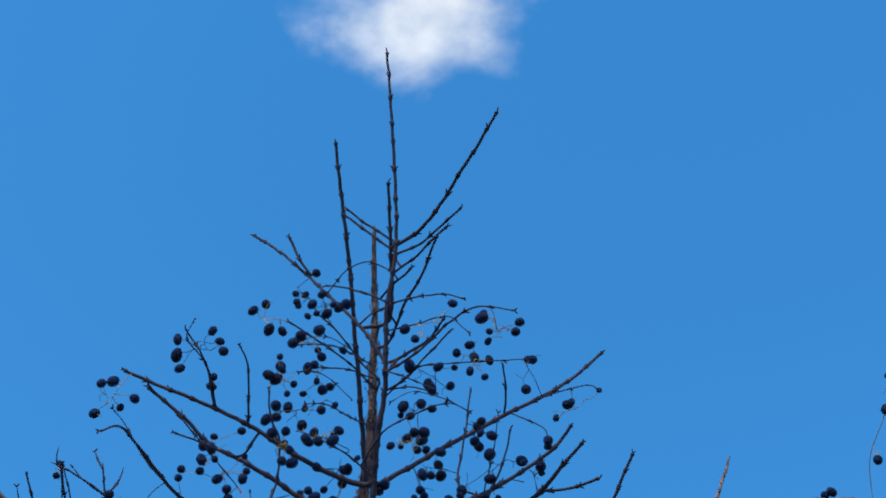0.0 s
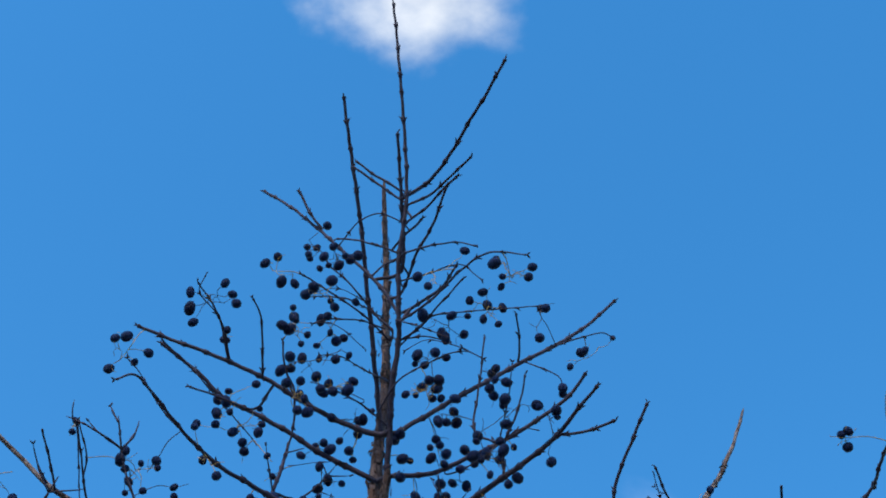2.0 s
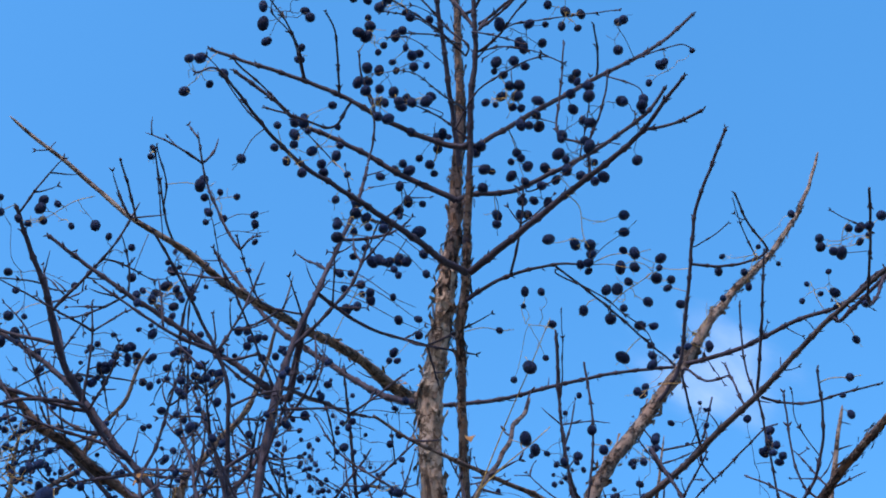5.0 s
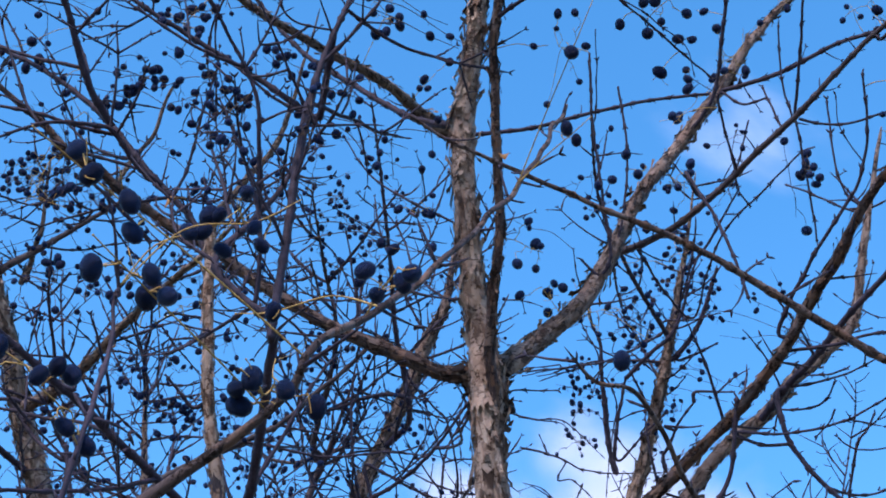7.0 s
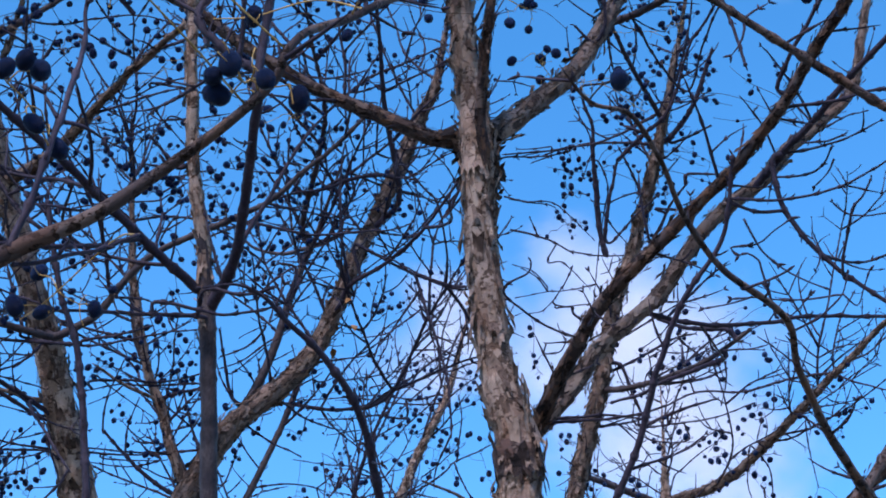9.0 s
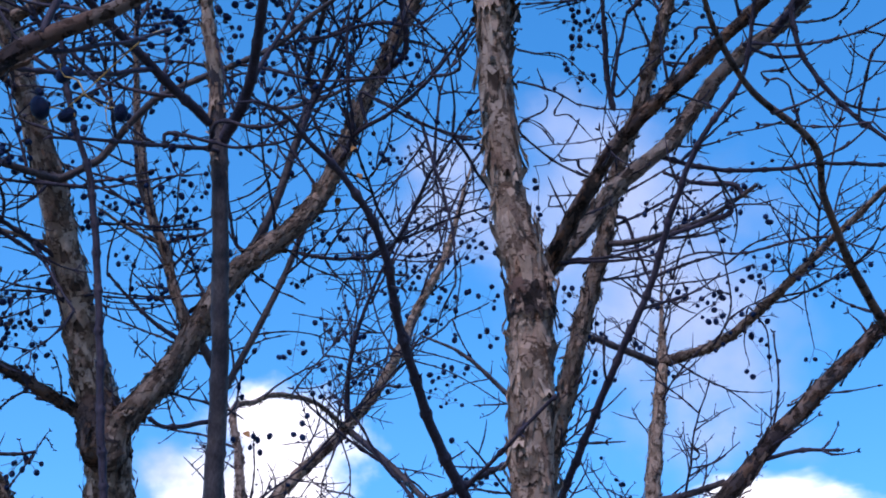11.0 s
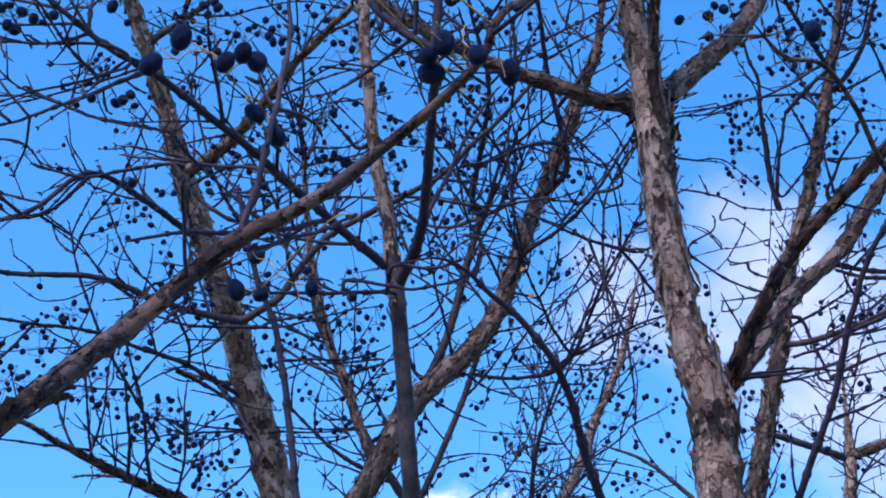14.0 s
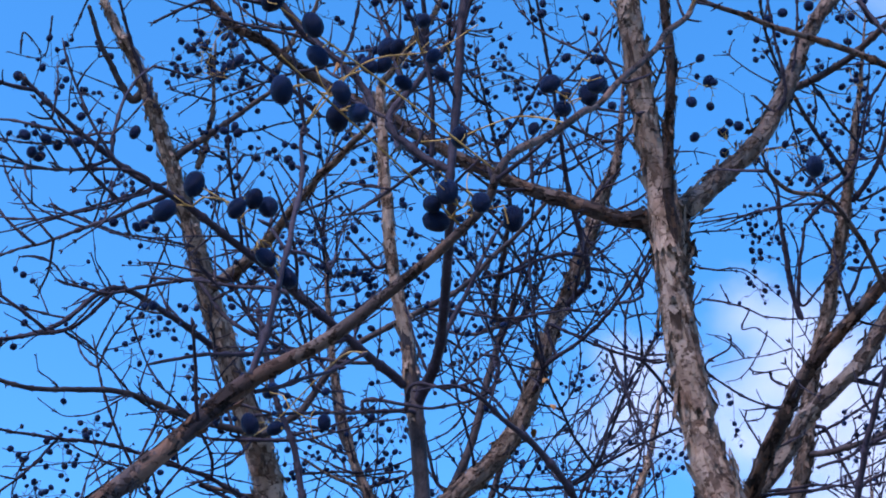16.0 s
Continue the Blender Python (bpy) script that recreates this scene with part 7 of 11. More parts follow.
limb(back, "twig", 0, 0, (-0.324, 5.187, 3.892, 3.7), (-0.297, 5.216, 3.833, 3.0), (-0.260, 5.245, 3.775, 2.3), (-0.205, 5.269, 3.724, 1.7))
limb(back, "twig", 0, 0, (-0.315, 5.187, 3.891, 3.7), (-0.304, 5.146, 3.954, 3.0), (-0.293, 5.104, 4.015, 2.3), (-0.301, 5.059, 4.076, 1.7))
limb(back, "twig", 0, 0, (-0.507, 5.225, 3.789, 3.7), (-0.520, 5.224, 3.788, 3.3), (-0.446, 5.234, 3.761, 2.9), (-0.352, 5.242, 3.734, 2.5), (-0.260, 5.255, 3.688, 2.1), (-0.186, 5.268, 3.643, 1.7))
limb(back, "twig", 0, 0, (-0.489, 5.229, 3.807, 3.7), (-0.484, 5.228, 3.810, 3.2), (-0.372, 5.238, 3.783, 2.7), (-0.279, 5.248, 3.756, 2.2), (-0.205, 5.256, 3.728, 1.7))
limb(back, "twig", 0, 0, (-0.540, 5.228, 3.709, 3.7), (-0.518, 5.230, 3.710, 3.2), (-0.592, 5.207, 3.750, 2.7), (-0.665, 5.187, 3.782, 2.1), (-0.730, 5.178, 3.789, 1.6))
limb(back, "twig", 0, 0, (-0.609, 5.016, 3.772, 3.6), (-0.557, 5.026, 3.763, 3.1), (-0.627, 4.997, 3.789, 2.6), (-0.715, 4.975, 3.789, 2.1), (-0.819, 4.945, 3.795, 1.6))
limb(back, "twig", 0, 0, (-0.342, 5.210, 4.193, 3.8), (-0.368, 5.203, 4.201, 3.1), (-0.386, 5.154, 4.285, 2.4), (-0.394, 5.105, 4.368, 1.7))
limb(back, "twig", 0, 0, (-0.353, 5.207, 4.196, 3.8), (-0.359, 5.213, 4.185, 3.1), (-0.338, 5.160, 4.287, 2.4), (-0.298, 5.116, 4.373, 1.7))
limb(back, "twig", 0, 0, (-0.266, 5.188, 4.501, 5.2), (-0.232, 5.156, 4.553, 4.6), (-0.329, 5.140, 4.559, 4.1), (-0.424, 5.111, 4.582, 3.5), (-0.499, 5.080, 4.611, 2.9), (-0.573, 5.044, 4.644, 2.4))
limb(back, "twig", 0, 0, (-0.580, 4.959, 3.841, 4.8), (-0.571, 4.960, 3.841, 4.5), (-0.527, 4.922, 3.918, 4.2), (-0.493, 4.891, 3.980, 4.0), (-0.460, 4.859, 4.041, 3.7), (-0.433, 4.815, 4.117, 3.5), (-0.392, 4.791, 4.161, 3.2), (-0.342, 4.766, 4.205, 2.9), (-0.307, 4.730, 4.264, 2.7), (-0.264, 4.694, 4.322, 2.4), (-0.205, 4.667, 4.363, 2.1))
limb(back, "twig", 0, 0, (-0.434, 4.819, 4.109, 3.6), (-0.344, 4.829, 4.112, 2.9), (-0.293, 4.847, 4.090, 2.3), (-0.262, 4.874, 4.050, 1.6))
limb(back, "twig", 0, 0, (-0.431, 5.218, 3.975, 5.0), (-0.437, 5.216, 3.979, 4.6), (-0.398, 5.160, 4.074, 4.2), (-0.361, 5.113, 4.151, 3.8), (-0.332, 5.063, 4.229, 3.4), (-0.296, 5.023, 4.290, 3.0), (-0.264, 5.004, 4.319, 2.7), (-0.195, 4.985, 4.344, 2.3))
limb(back, "twig", 0, 0, (-0.362, 5.123, 4.136, 3.8), (-0.370, 5.069, 4.237, 2.7), (-0.370, 5.024, 4.320, 1.7))
limb(back, "twig", 0, 0, (-0.362, 5.212, 4.130, 3.8), (-0.439, 5.208, 4.124, 3.4), (-0.533, 5.195, 4.127, 3.0), (-0.665, 5.170, 4.137, 2.6), (-0.760, 5.159, 4.129, 2.1), (-0.856, 5.146, 4.120, 1.7))
limb(back, "twig", 0, 0, (-0.370, 5.212, 4.130, 3.8), (-0.372, 5.216, 4.122, 3.3), (-0.320, 5.193, 4.159, 2.8), (-0.259, 5.170, 4.195, 2.2), (-0.198, 5.152, 4.222, 1.7))
limb(back, "twig", 0, 0, (-0.378, 4.696, 4.164, 3.5), (-0.397, 4.684, 4.182, 2.9), (-0.383, 4.702, 4.149, 2.2), (-0.312, 4.705, 4.143, 1.6))
limb(back, "twig", 0, 0, (-0.575, 4.931, 4.135, 3.7), (-0.562, 4.911, 4.165, 3.0), (-0.536, 4.870, 4.224, 2.3), (-0.519, 4.828, 4.283, 1.6))
limb(back, "twig", 0, 0, (-0.603, 5.187, 4.152, 3.8), (-0.606, 5.174, 4.176, 3.1), (-0.508, 5.167, 4.185, 2.4), (-0.471, 5.176, 4.165, 1.7))
bunch(back, (-0.805, 5.130, 4.211), (-0.795, 5.134, 4.185))
bunch(back, (-0.559, 4.907, 4.171), (-0.584, 4.904, 4.147))
bunch(back, (-0.398, 4.823, 4.110), (-0.399, 4.860, 4.059))
bunch(back, (-0.265, 4.871, 4.054), (-0.246, 4.859, 4.087), (-0.255, 4.876, 4.055), (-0.283, 4.897, 4.020), (-0.266, 4.925, 3.979))
bunch(back, (-0.489, 5.205, 4.140), (-0.509, 5.160, 4.179), (-0.487, 5.192, 4.197), (-0.444, 5.209, 4.151), (-0.436, 5.240, 4.102), (-0.483, 5.238, 4.080), (-0.537, 5.240, 4.082), (-0.578, 5.224, 4.085), (-0.507, 5.237, 4.097), (-0.445, 5.239, 4.080))
bunch(back, (-0.471, 5.226, 4.071), (-0.463, 5.236, 4.056), (-0.455, 5.254, 4.044), (-0.520, 5.238, 4.030), (-0.570, 5.255, 4.036), (-0.558, 5.239, 4.017), (-0.472, 5.238, 4.036), (-0.434, 5.253, 4.001), (-0.397, 5.263, 4.027), (-0.387, 5.243, 4.049), (-0.354, 5.250, 4.034))
bunch(back, (-0.416, 5.217, 4.009), (-0.375, 5.228, 3.976), (-0.318, 5.222, 3.994), (-0.279, 5.209, 4.003), (-0.271, 5.227, 4.017), (-0.386, 5.268, 3.929), (-0.443, 5.257, 3.945), (-0.480, 5.251, 3.936), (-0.415, 5.289, 3.891))
bunch(back, (-0.551, 5.248, 3.985), (-0.530, 5.275, 3.949), (-0.512, 5.288, 3.941))
bunch(back, (-0.313, 5.199, 3.868), (-0.315, 5.209, 3.844))
bunch(back, (-0.278, 5.231, 3.804), (-0.269, 5.236, 3.781))
bunch(back, (-0.609, 5.016, 3.772), (-0.621, 5.035, 3.758), (-0.610, 5.023, 3.746), (-0.600, 5.045, 3.759))
bunch(back, (-0.724, 5.179, 3.788), (-0.761, 5.200, 3.733))
bunch(back, (-0.749, 4.993, 3.508), (-0.744, 4.977, 3.528), (-0.720, 4.992, 3.525), (-0.696, 5.012, 3.530), (-0.678, 5.011, 3.533))
bunch(back, (-0.362, 5.241, 3.736), (-0.398, 5.242, 3.714), (-0.351, 5.220, 3.713), (-0.353, 5.250, 3.751), (-0.316, 5.258, 3.716))
bunch(back, (-0.518, 5.230, 3.710), (-0.537, 5.251, 3.659), (-0.500, 5.249, 3.678))
bunch(back, (-0.529, 5.066, 4.624), (-0.478, 5.019, 4.699))
bunch(back, (-0.521, 4.832, 4.277), (-0.506, 4.813, 4.323), (-0.536, 4.820, 4.298), (-0.516, 4.828, 4.279), (-0.483, 4.840, 4.291), (-0.572, 4.842, 4.272))
bunch(back, (-0.252, 5.153, 4.555), (-0.253, 5.163, 4.553))
bunch(back, (-0.240, 5.165, 4.203), (-0.247, 5.156, 4.202), (-0.272, 5.200, 4.176), (-0.248, 5.166, 4.152), (-0.228, 5.173, 4.172), (-0.214, 5.178, 4.158), (-0.257, 5.194, 4.115), (-0.182, 5.187, 4.143))
bunch(back, (-0.408, 5.205, 4.152), (-0.465, 5.177, 4.182), (-0.476, 5.212, 4.145), (-0.417, 5.193, 4.140), (-0.379, 5.218, 4.172), (-0.344, 5.220, 4.122), (-0.343, 5.218, 4.131), (-0.456, 5.215, 4.108), (-0.403, 5.230, 4.118), (-0.461, 5.220, 4.094))
bunch(back, (-0.512, 5.231, 4.090), (-0.513, 5.247, 4.066))
bunch(back, (-0.206, 5.161, 3.937), (-0.172, 5.154, 3.961), (-0.183, 5.163, 3.946), (-0.237, 5.157, 3.962), (-0.185, 5.166, 3.921))
bunch(back, (-0.804, 5.137, 4.198), (-0.767, 5.145, 4.176))
bunch(back, (-0.778, 5.210, 4.080), (-0.811, 5.225, 4.082))
limb(far, "twig", 0, 0, (-1.075, 2.161, 3.117, 2.5), (-1.085, 2.139, 3.134, 2.0), (-1.094, 2.120, 3.149, 1.6), (-1.101, 2.102, 3.164, 1.1))
limb(far, "twig", 0, 0, (-1.064, 2.110, 3.178, 2.5), (-1.053, 2.133, 3.160, 2.0), (-1.042, 2.156, 3.141, 1.6), (-1.031, 2.179, 3.123, 1.1))
limb(far, "twig", 0, 0, (-1.064, 2.110, 3.178, 1.8), (-1.048, 2.110, 3.187, 1.6), (-1.043, 2.096, 3.205, 1.3), (-1.037, 2.080, 3.226, 1.1), (-1.031, 2.063, 3.246, 0.8))
limb(far, "twig", 0, 0, (-1.041, 2.091, 3.211, 1.8), (-1.015, 2.104, 3.213, 1.6), (-1.001, 2.119, 3.206, 1.3), (-0.983, 2.136, 3.199, 1.1), (-0.968, 2.152, 3.192, 0.8))
limb(far, "twig", 0, 0, (-1.009, 2.482, 3.334, 3.5), (-1.045, 2.478, 3.320, 3.1), (-1.075, 2.475, 3.308, 2.8), (-1.139, 2.465, 3.284, 2.5), (-1.197, 2.455, 3.262, 2.2), (-1.244, 2.443, 3.246, 1.9), (-1.291, 2.433, 3.227, 1.6))
limb(far, "twig", 0, 0, (-1.206, 2.451, 3.260, 2.1), (-1.243, 2.435, 3.258, 1.5), (-1.270, 2.421, 3.259, 0.9))
limb(far, "twig", 0, 0, (-1.071, 2.154, 3.027, 2.4), (-1.069, 2.151, 3.031, 2.2), (-1.029, 2.176, 3.016, 2.0), (-0.973, 2.207, 3.000, 1.7), (-0.922, 2.227, 2.993, 1.5), (-0.880, 2.242, 2.989, 1.3), (-0.859, 2.254, 2.978, 1.1))
limb(far, "twig", 0, 0, (-1.067, 2.415, 3.050, 1.9), (-1.077, 2.396, 3.068, 1.7), (-1.087, 2.376, 3.085, 1.4), (-1.086, 2.361, 3.103, 1.1), (-1.085, 2.342, 3.125, 0.9))
limb(far, "twig", 0, 0, (-1.136, 2.217, 2.985, 1.8), (-1.113, 2.228, 2.989, 1.7), (-1.094, 2.243, 2.984, 1.5), (-1.081, 2.264, 2.969, 1.3), (-1.066, 2.276, 2.965, 1.2), (-1.038, 2.290, 2.967, 1.0), (-1.018, 2.302, 2.966, 0.8))
limb(far, "twig", 0, 0, (-1.058, 2.272, 2.955, 1.8), (-1.082, 2.260, 2.955, 1.3), (-1.096, 2.243, 2.967, 0.8))
limb(far, "twig", 0, 0, (-1.012, 2.292, 2.955, 2.4), (-1.036, 2.296, 2.936, 2.2), (-1.059, 2.302, 2.915, 1.9), (-1.081, 2.304, 2.897, 1.6), (-1.123, 2.294, 2.884, 1.4), (-1.150, 2.297, 2.862, 1.1))
limb(far, "twig", 0, 0, (-1.123, 2.294, 2.884, 1.8), (-1.144, 2.271, 2.894, 1.3), (-1.165, 2.251, 2.899, 0.8))
limb(far, "twig", 0, 0, (-1.140, 2.411, 2.854, 1.9), (-1.133, 2.412, 2.857, 1.6), (-1.144, 2.399, 2.866, 1.4), (-1.159, 2.384, 2.875, 1.1), (-1.161, 2.369, 2.894, 0.8))
limb(far, "twig", 0, 0, (-1.081, 2.304, 2.897, 1.8), (-1.050, 2.330, 2.877, 1.6), (-1.026, 2.351, 2.856, 1.3), (-1.007, 2.376, 2.826, 1.1), (-1.000, 2.389, 2.807, 0.8))
limb(far, "twig", 0, 0, (-1.067, 2.505, 2.918, 1.9), (-1.062, 2.504, 2.922, 1.6), (-1.049, 2.495, 2.943, 1.2), (-1.044, 2.479, 2.967, 0.9))
limb(far, "twig", 0, 0, (-1.045, 2.532, 2.898, 1.9), (-1.039, 2.529, 2.906, 1.7), (-1.027, 2.544, 2.891, 1.4), (-1.011, 2.564, 2.868, 1.1), (-1.017, 2.572, 2.850, 0.9))
limb(far, "twig", 0, 0, (-1.001, 2.388, 2.809, 1.8), (-1.009, 2.387, 2.804, 1.6), (-1.045, 2.379, 2.779, 1.4), (-1.080, 2.364, 2.767, 1.2), (-1.102, 2.346, 2.771, 1.0), (-1.119, 2.326, 2.781, 0.8))
limb(far, "twig", 0, 0, (-1.013, 2.387, 2.801, 1.8), (-1.023, 2.401, 2.764, 1.6), (-1.041, 2.410, 2.729, 1.3), (-1.058, 2.419, 2.694, 1.1), (-1.067, 2.433, 2.652, 0.8))
limb(far, "twig", 0, 0, (-1.070, 2.625, 2.815, 2.0), (-1.081, 2.620, 2.816, 1.8), (-1.115, 2.600, 2.818, 1.5), (-1.166, 2.577, 2.807, 1.3), (-1.216, 2.554, 2.794, 1.1), (-1.265, 2.528, 2.784, 0.9))
limb(far, "twig", 0, 0, (-1.154, 2.560, 2.838, 2.0), (-1.189, 2.547, 2.834, 1.6), (-1.234, 2.539, 2.814, 1.2), (-1.268, 2.522, 2.814, 0.9))
limb(far, "twig", 0, 0, (-1.229, 2.540, 2.815, 2.0), (-1.249, 2.550, 2.784, 1.6), (-1.259, 2.560, 2.757, 1.2), (-1.265, 2.576, 2.724, 0.9))
limb(far, "twig", 0, 0, (-1.038, 2.682, 2.852, 2.7), (-1.034, 2.681, 2.857, 2.3), (-0.988, 2.702, 2.841, 1.9), (-0.930, 2.722, 2.833, 1.6), (-0.882, 2.738, 2.822, 1.2))
limb(far, "twig", 0, 0, (-0.915, 2.797, 2.945, 2.1), (-0.931, 2.798, 2.935, 1.7), (-0.961, 2.797, 2.920, 1.3), (-0.981, 2.793, 2.914, 0.9))
limb(far, "twig", 0, 0, (-1.070, 2.625, 2.815, 2.0), (-1.068, 2.627, 2.814, 1.7), (-1.071, 2.643, 2.773, 1.4), (-1.087, 2.648, 2.744, 1.2), (-1.096, 2.656, 2.717, 0.9))
limb(far, "twig", 0, 0, (-0.604, 2.174, 2.999, 1.7), (-0.582, 2.198, 2.976, 1.5), (-0.560, 2.219, 2.956, 1.2), (-0.537, 2.240, 2.936, 1.0), (-0.521, 2.248, 2.929, 0.8))
limb(far, "twig", 0, 0, (-0.542, 2.152, 3.018, 1.7), (-0.505, 2.164, 3.008, 1.4), (-0.472, 2.177, 2.996, 1.1), (-0.456, 2.183, 2.991, 0.8))
limb(far, "twig", 0, 0, (-0.646, 2.161, 3.009, 1.7), (-0.631, 2.175, 2.998, 1.6), (-0.595, 2.169, 3.011, 1.4), (-0.549, 2.164, 3.023, 1.2), (-0.506, 2.170, 3.021, 1.1), (-0.471, 2.169, 3.026, 0.9), (-0.436, 2.168, 3.028, 0.8))
limb(far, "twig", 0, 0, (-0.578, 2.202, 2.972, 1.7), (-0.565, 2.199, 2.980, 1.5), (-0.525, 2.220, 2.969, 1.2), (-0.485, 2.241, 2.957, 1.0), (-0.460, 2.254, 2.947, 0.8))
limb(far, "twig", 0, 0, (-0.591, 2.188, 2.985, 1.7), (-0.603, 2.193, 2.975, 1.4), (-0.600, 2.201, 2.964, 1.1), (-0.611, 2.210, 2.946, 0.8))
limb(far, "twig", 0, 0, (-0.389, 2.913, 3.118, 2.8), (-0.376, 2.918, 3.112, 2.3), (-0.396, 2.892, 3.147, 1.8), (-0.426, 2.859, 3.189, 1.3))
limb(far, "twig", 0, 0, (-0.300, 2.804, 3.384, 2.8), (-0.280, 2.828, 3.348, 2.6), (-0.243, 2.853, 3.312, 2.4), (-0.216, 2.871, 3.284, 2.3), (-0.238, 2.886, 3.256, 2.1), (-0.282, 2.903, 3.216, 1.9), (-0.308, 2.908, 3.201, 1.7), (-0.346, 2.916, 3.175, 1.5), (-0.383, 2.924, 3.149, 1.3))
limb(far, "twig", 0, 0, (-0.261, 2.841, 3.330, 2.1), (-0.236, 2.829, 3.348, 1.7), (-0.214, 2.812, 3.375, 1.3), (-0.208, 2.800, 3.392, 1.0))
limb(far, "twig", 0, 0, (-0.216, 2.871, 3.284, 2.1), (-0.188, 2.850, 3.315, 1.5), (-0.172, 2.835, 3.337, 1.0))
limb(far, "twig", 0, 0, (-0.219, 2.869, 3.287, 2.1), (-0.222, 2.871, 3.284, 1.7), (-0.238, 2.864, 3.293, 1.3), (-0.275, 2.844, 3.319, 1.0))
limb(far, "twig", 0, 0, (-0.303, 2.906, 3.206, 2.1), (-0.319, 2.899, 3.214, 1.5), (-0.356, 2.878, 3.240, 0.9))
limb(far, "twig", 0, 0, (-0.159, 2.847, 3.075, 2.7), (-0.190, 2.841, 3.077, 2.3), (-0.251, 2.822, 3.091, 2.0), (-0.291, 2.802, 3.109, 1.6), (-0.336, 2.783, 3.122, 1.2))
limb(far, "twig", 0, 0, (-0.271, 2.846, 3.317, 2.8), (-0.274, 2.841, 3.324, 2.4), (-0.236, 2.828, 3.340, 2.0), (-0.203, 2.816, 3.356, 1.7), (-0.171, 2.809, 3.364, 1.3))
limb(far, "twig", 0, 0, (-0.493, 3.011, 3.255, 2.2), (-0.449, 3.022, 3.242, 1.6), (-0.421, 3.031, 3.229, 1.0))
limb(far, "twig", 0, 0, (-0.331, 2.931, 3.332, 2.2), (-0.337, 2.925, 3.340, 1.8), (-0.341, 2.895, 3.373, 1.4), (-0.350, 2.856, 3.412, 1.0))
limb(far, "twig", 0, 0, (-0.484, 3.011, 3.289, 3.0), (-0.450, 3.002, 3.302, 2.6), (-0.426, 2.978, 3.333, 2.3), (-0.397, 2.954, 3.363, 2.0), (-0.378, 2.925, 3.396, 1.7), (-0.354, 2.888, 3.437, 1.3))
limb(far, "twig", 0, 0, (-0.423, 2.862, 3.185, 2.8), (-0.426, 2.859, 3.189, 2.4), (-0.441, 2.850, 3.196, 2.0), (-0.456, 2.827, 3.219, 1.6), (-0.470, 2.805, 3.242, 1.3))
bunch(far, (-1.031, 2.065, 3.244), (-1.040, 2.045, 3.275), (-1.032, 2.046, 3.284))
bunch(far, (-1.084, 2.299, 3.556), (-1.105, 2.332, 3.524), (-1.120, 2.312, 3.525), (-1.134, 2.324, 3.556))
bunch(far, (-1.040, 2.088, 3.215), (-1.087, 2.085, 3.208))
bunch(far, (-1.053, 2.355, 3.493), (-1.095, 2.361, 3.447), (-1.091, 2.359, 3.466), (-1.062, 2.365, 3.480))
bunch(far, (-1.100, 2.103, 3.163), (-1.144, 2.109, 3.155), (-1.114, 2.104, 3.163), (-1.120, 2.099, 3.136), (-1.106, 2.118, 3.137), (-1.096, 2.133, 3.136))
bunch(far, (-1.064, 2.110, 3.178), (-1.082, 2.120, 3.161))
bunch(far, (-1.054, 2.131, 3.162), (-1.054, 2.139, 3.150))
bunch(far, (-1.040, 2.391, 3.448), (-1.005, 2.390, 3.431), (-0.996, 2.402, 3.460))
bunch(far, (-1.053, 2.355, 3.493), (-0.994, 2.362, 3.514), (-0.975, 2.371, 3.515))
bunch(far, (-1.047, 2.373, 3.470), (-0.855, 2.416, 3.534), (-0.865, 2.403, 3.512), (-0.873, 2.411, 3.511), (-0.890, 2.419, 3.485), (-0.879, 2.418, 3.490), (-0.869, 2.439, 3.486), (-0.864, 2.450, 3.480), (-0.855, 2.433, 3.481))
bunch(far, (-1.034, 2.410, 3.425), (-0.872, 2.412, 3.428), (-0.901, 2.441, 3.472), (-0.911, 2.458, 3.460), (-0.921, 2.436, 3.409), (-0.945, 2.445, 3.409))
bunch(far, (-1.028, 2.428, 3.402), (-0.954, 2.454, 3.415))
bunch(far, (-0.883, 2.443, 3.444), (-0.868, 2.468, 3.424), (-0.852, 2.472, 3.405), (-0.842, 2.471, 3.429), (-0.864, 2.516, 3.397))
bunch(far, (-1.022, 2.446, 3.380), (-0.916, 2.500, 3.379), (-0.925, 2.489, 3.392), (-0.910, 2.505, 3.414))
bunch(far, (-1.075, 2.475, 3.308), (-1.099, 2.444, 3.327), (-1.068, 2.452, 3.323))
bunch(far, (-1.113, 2.469, 3.294), (-1.113, 2.460, 3.289))
bunch(far, (-1.156, 2.462, 3.277), (-1.161, 2.454, 3.279))
bunch(far, (-1.145, 2.464, 3.282), (-1.144, 2.487, 3.262))
bunch(far, (-1.019, 2.397, 3.142), (-1.022, 2.404, 3.127))
bunch(far, (-0.996, 2.519, 3.289), (-1.022, 2.529, 3.297), (-1.005, 2.534, 3.278), (-0.997, 2.536, 3.253), (-1.004, 2.550, 3.254))
bunch(far, (-1.003, 2.501, 3.311), (-0.945, 2.516, 3.289), (-0.943, 2.518, 3.310), (-0.934, 2.509, 3.308), (-0.936, 2.529, 3.311))
bunch(far, (-1.138, 2.217, 2.984), (-1.144, 2.217, 2.960))
bunch(far, (-1.055, 2.282, 2.966), (-1.053, 2.281, 2.963))
bunch(far, (-0.794, 2.299, 2.984), (-0.800, 2.287, 2.981))
bunch(far, (-0.803, 2.272, 2.940), (-0.796, 2.265, 2.917))
bunch(far, (-1.165, 2.291, 2.881), (-1.167, 2.301, 2.869))
bunch(far, (-1.025, 2.502, 3.064), (-1.029, 2.527, 3.020), (-1.048, 2.517, 3.013), (-1.068, 2.534, 3.023))
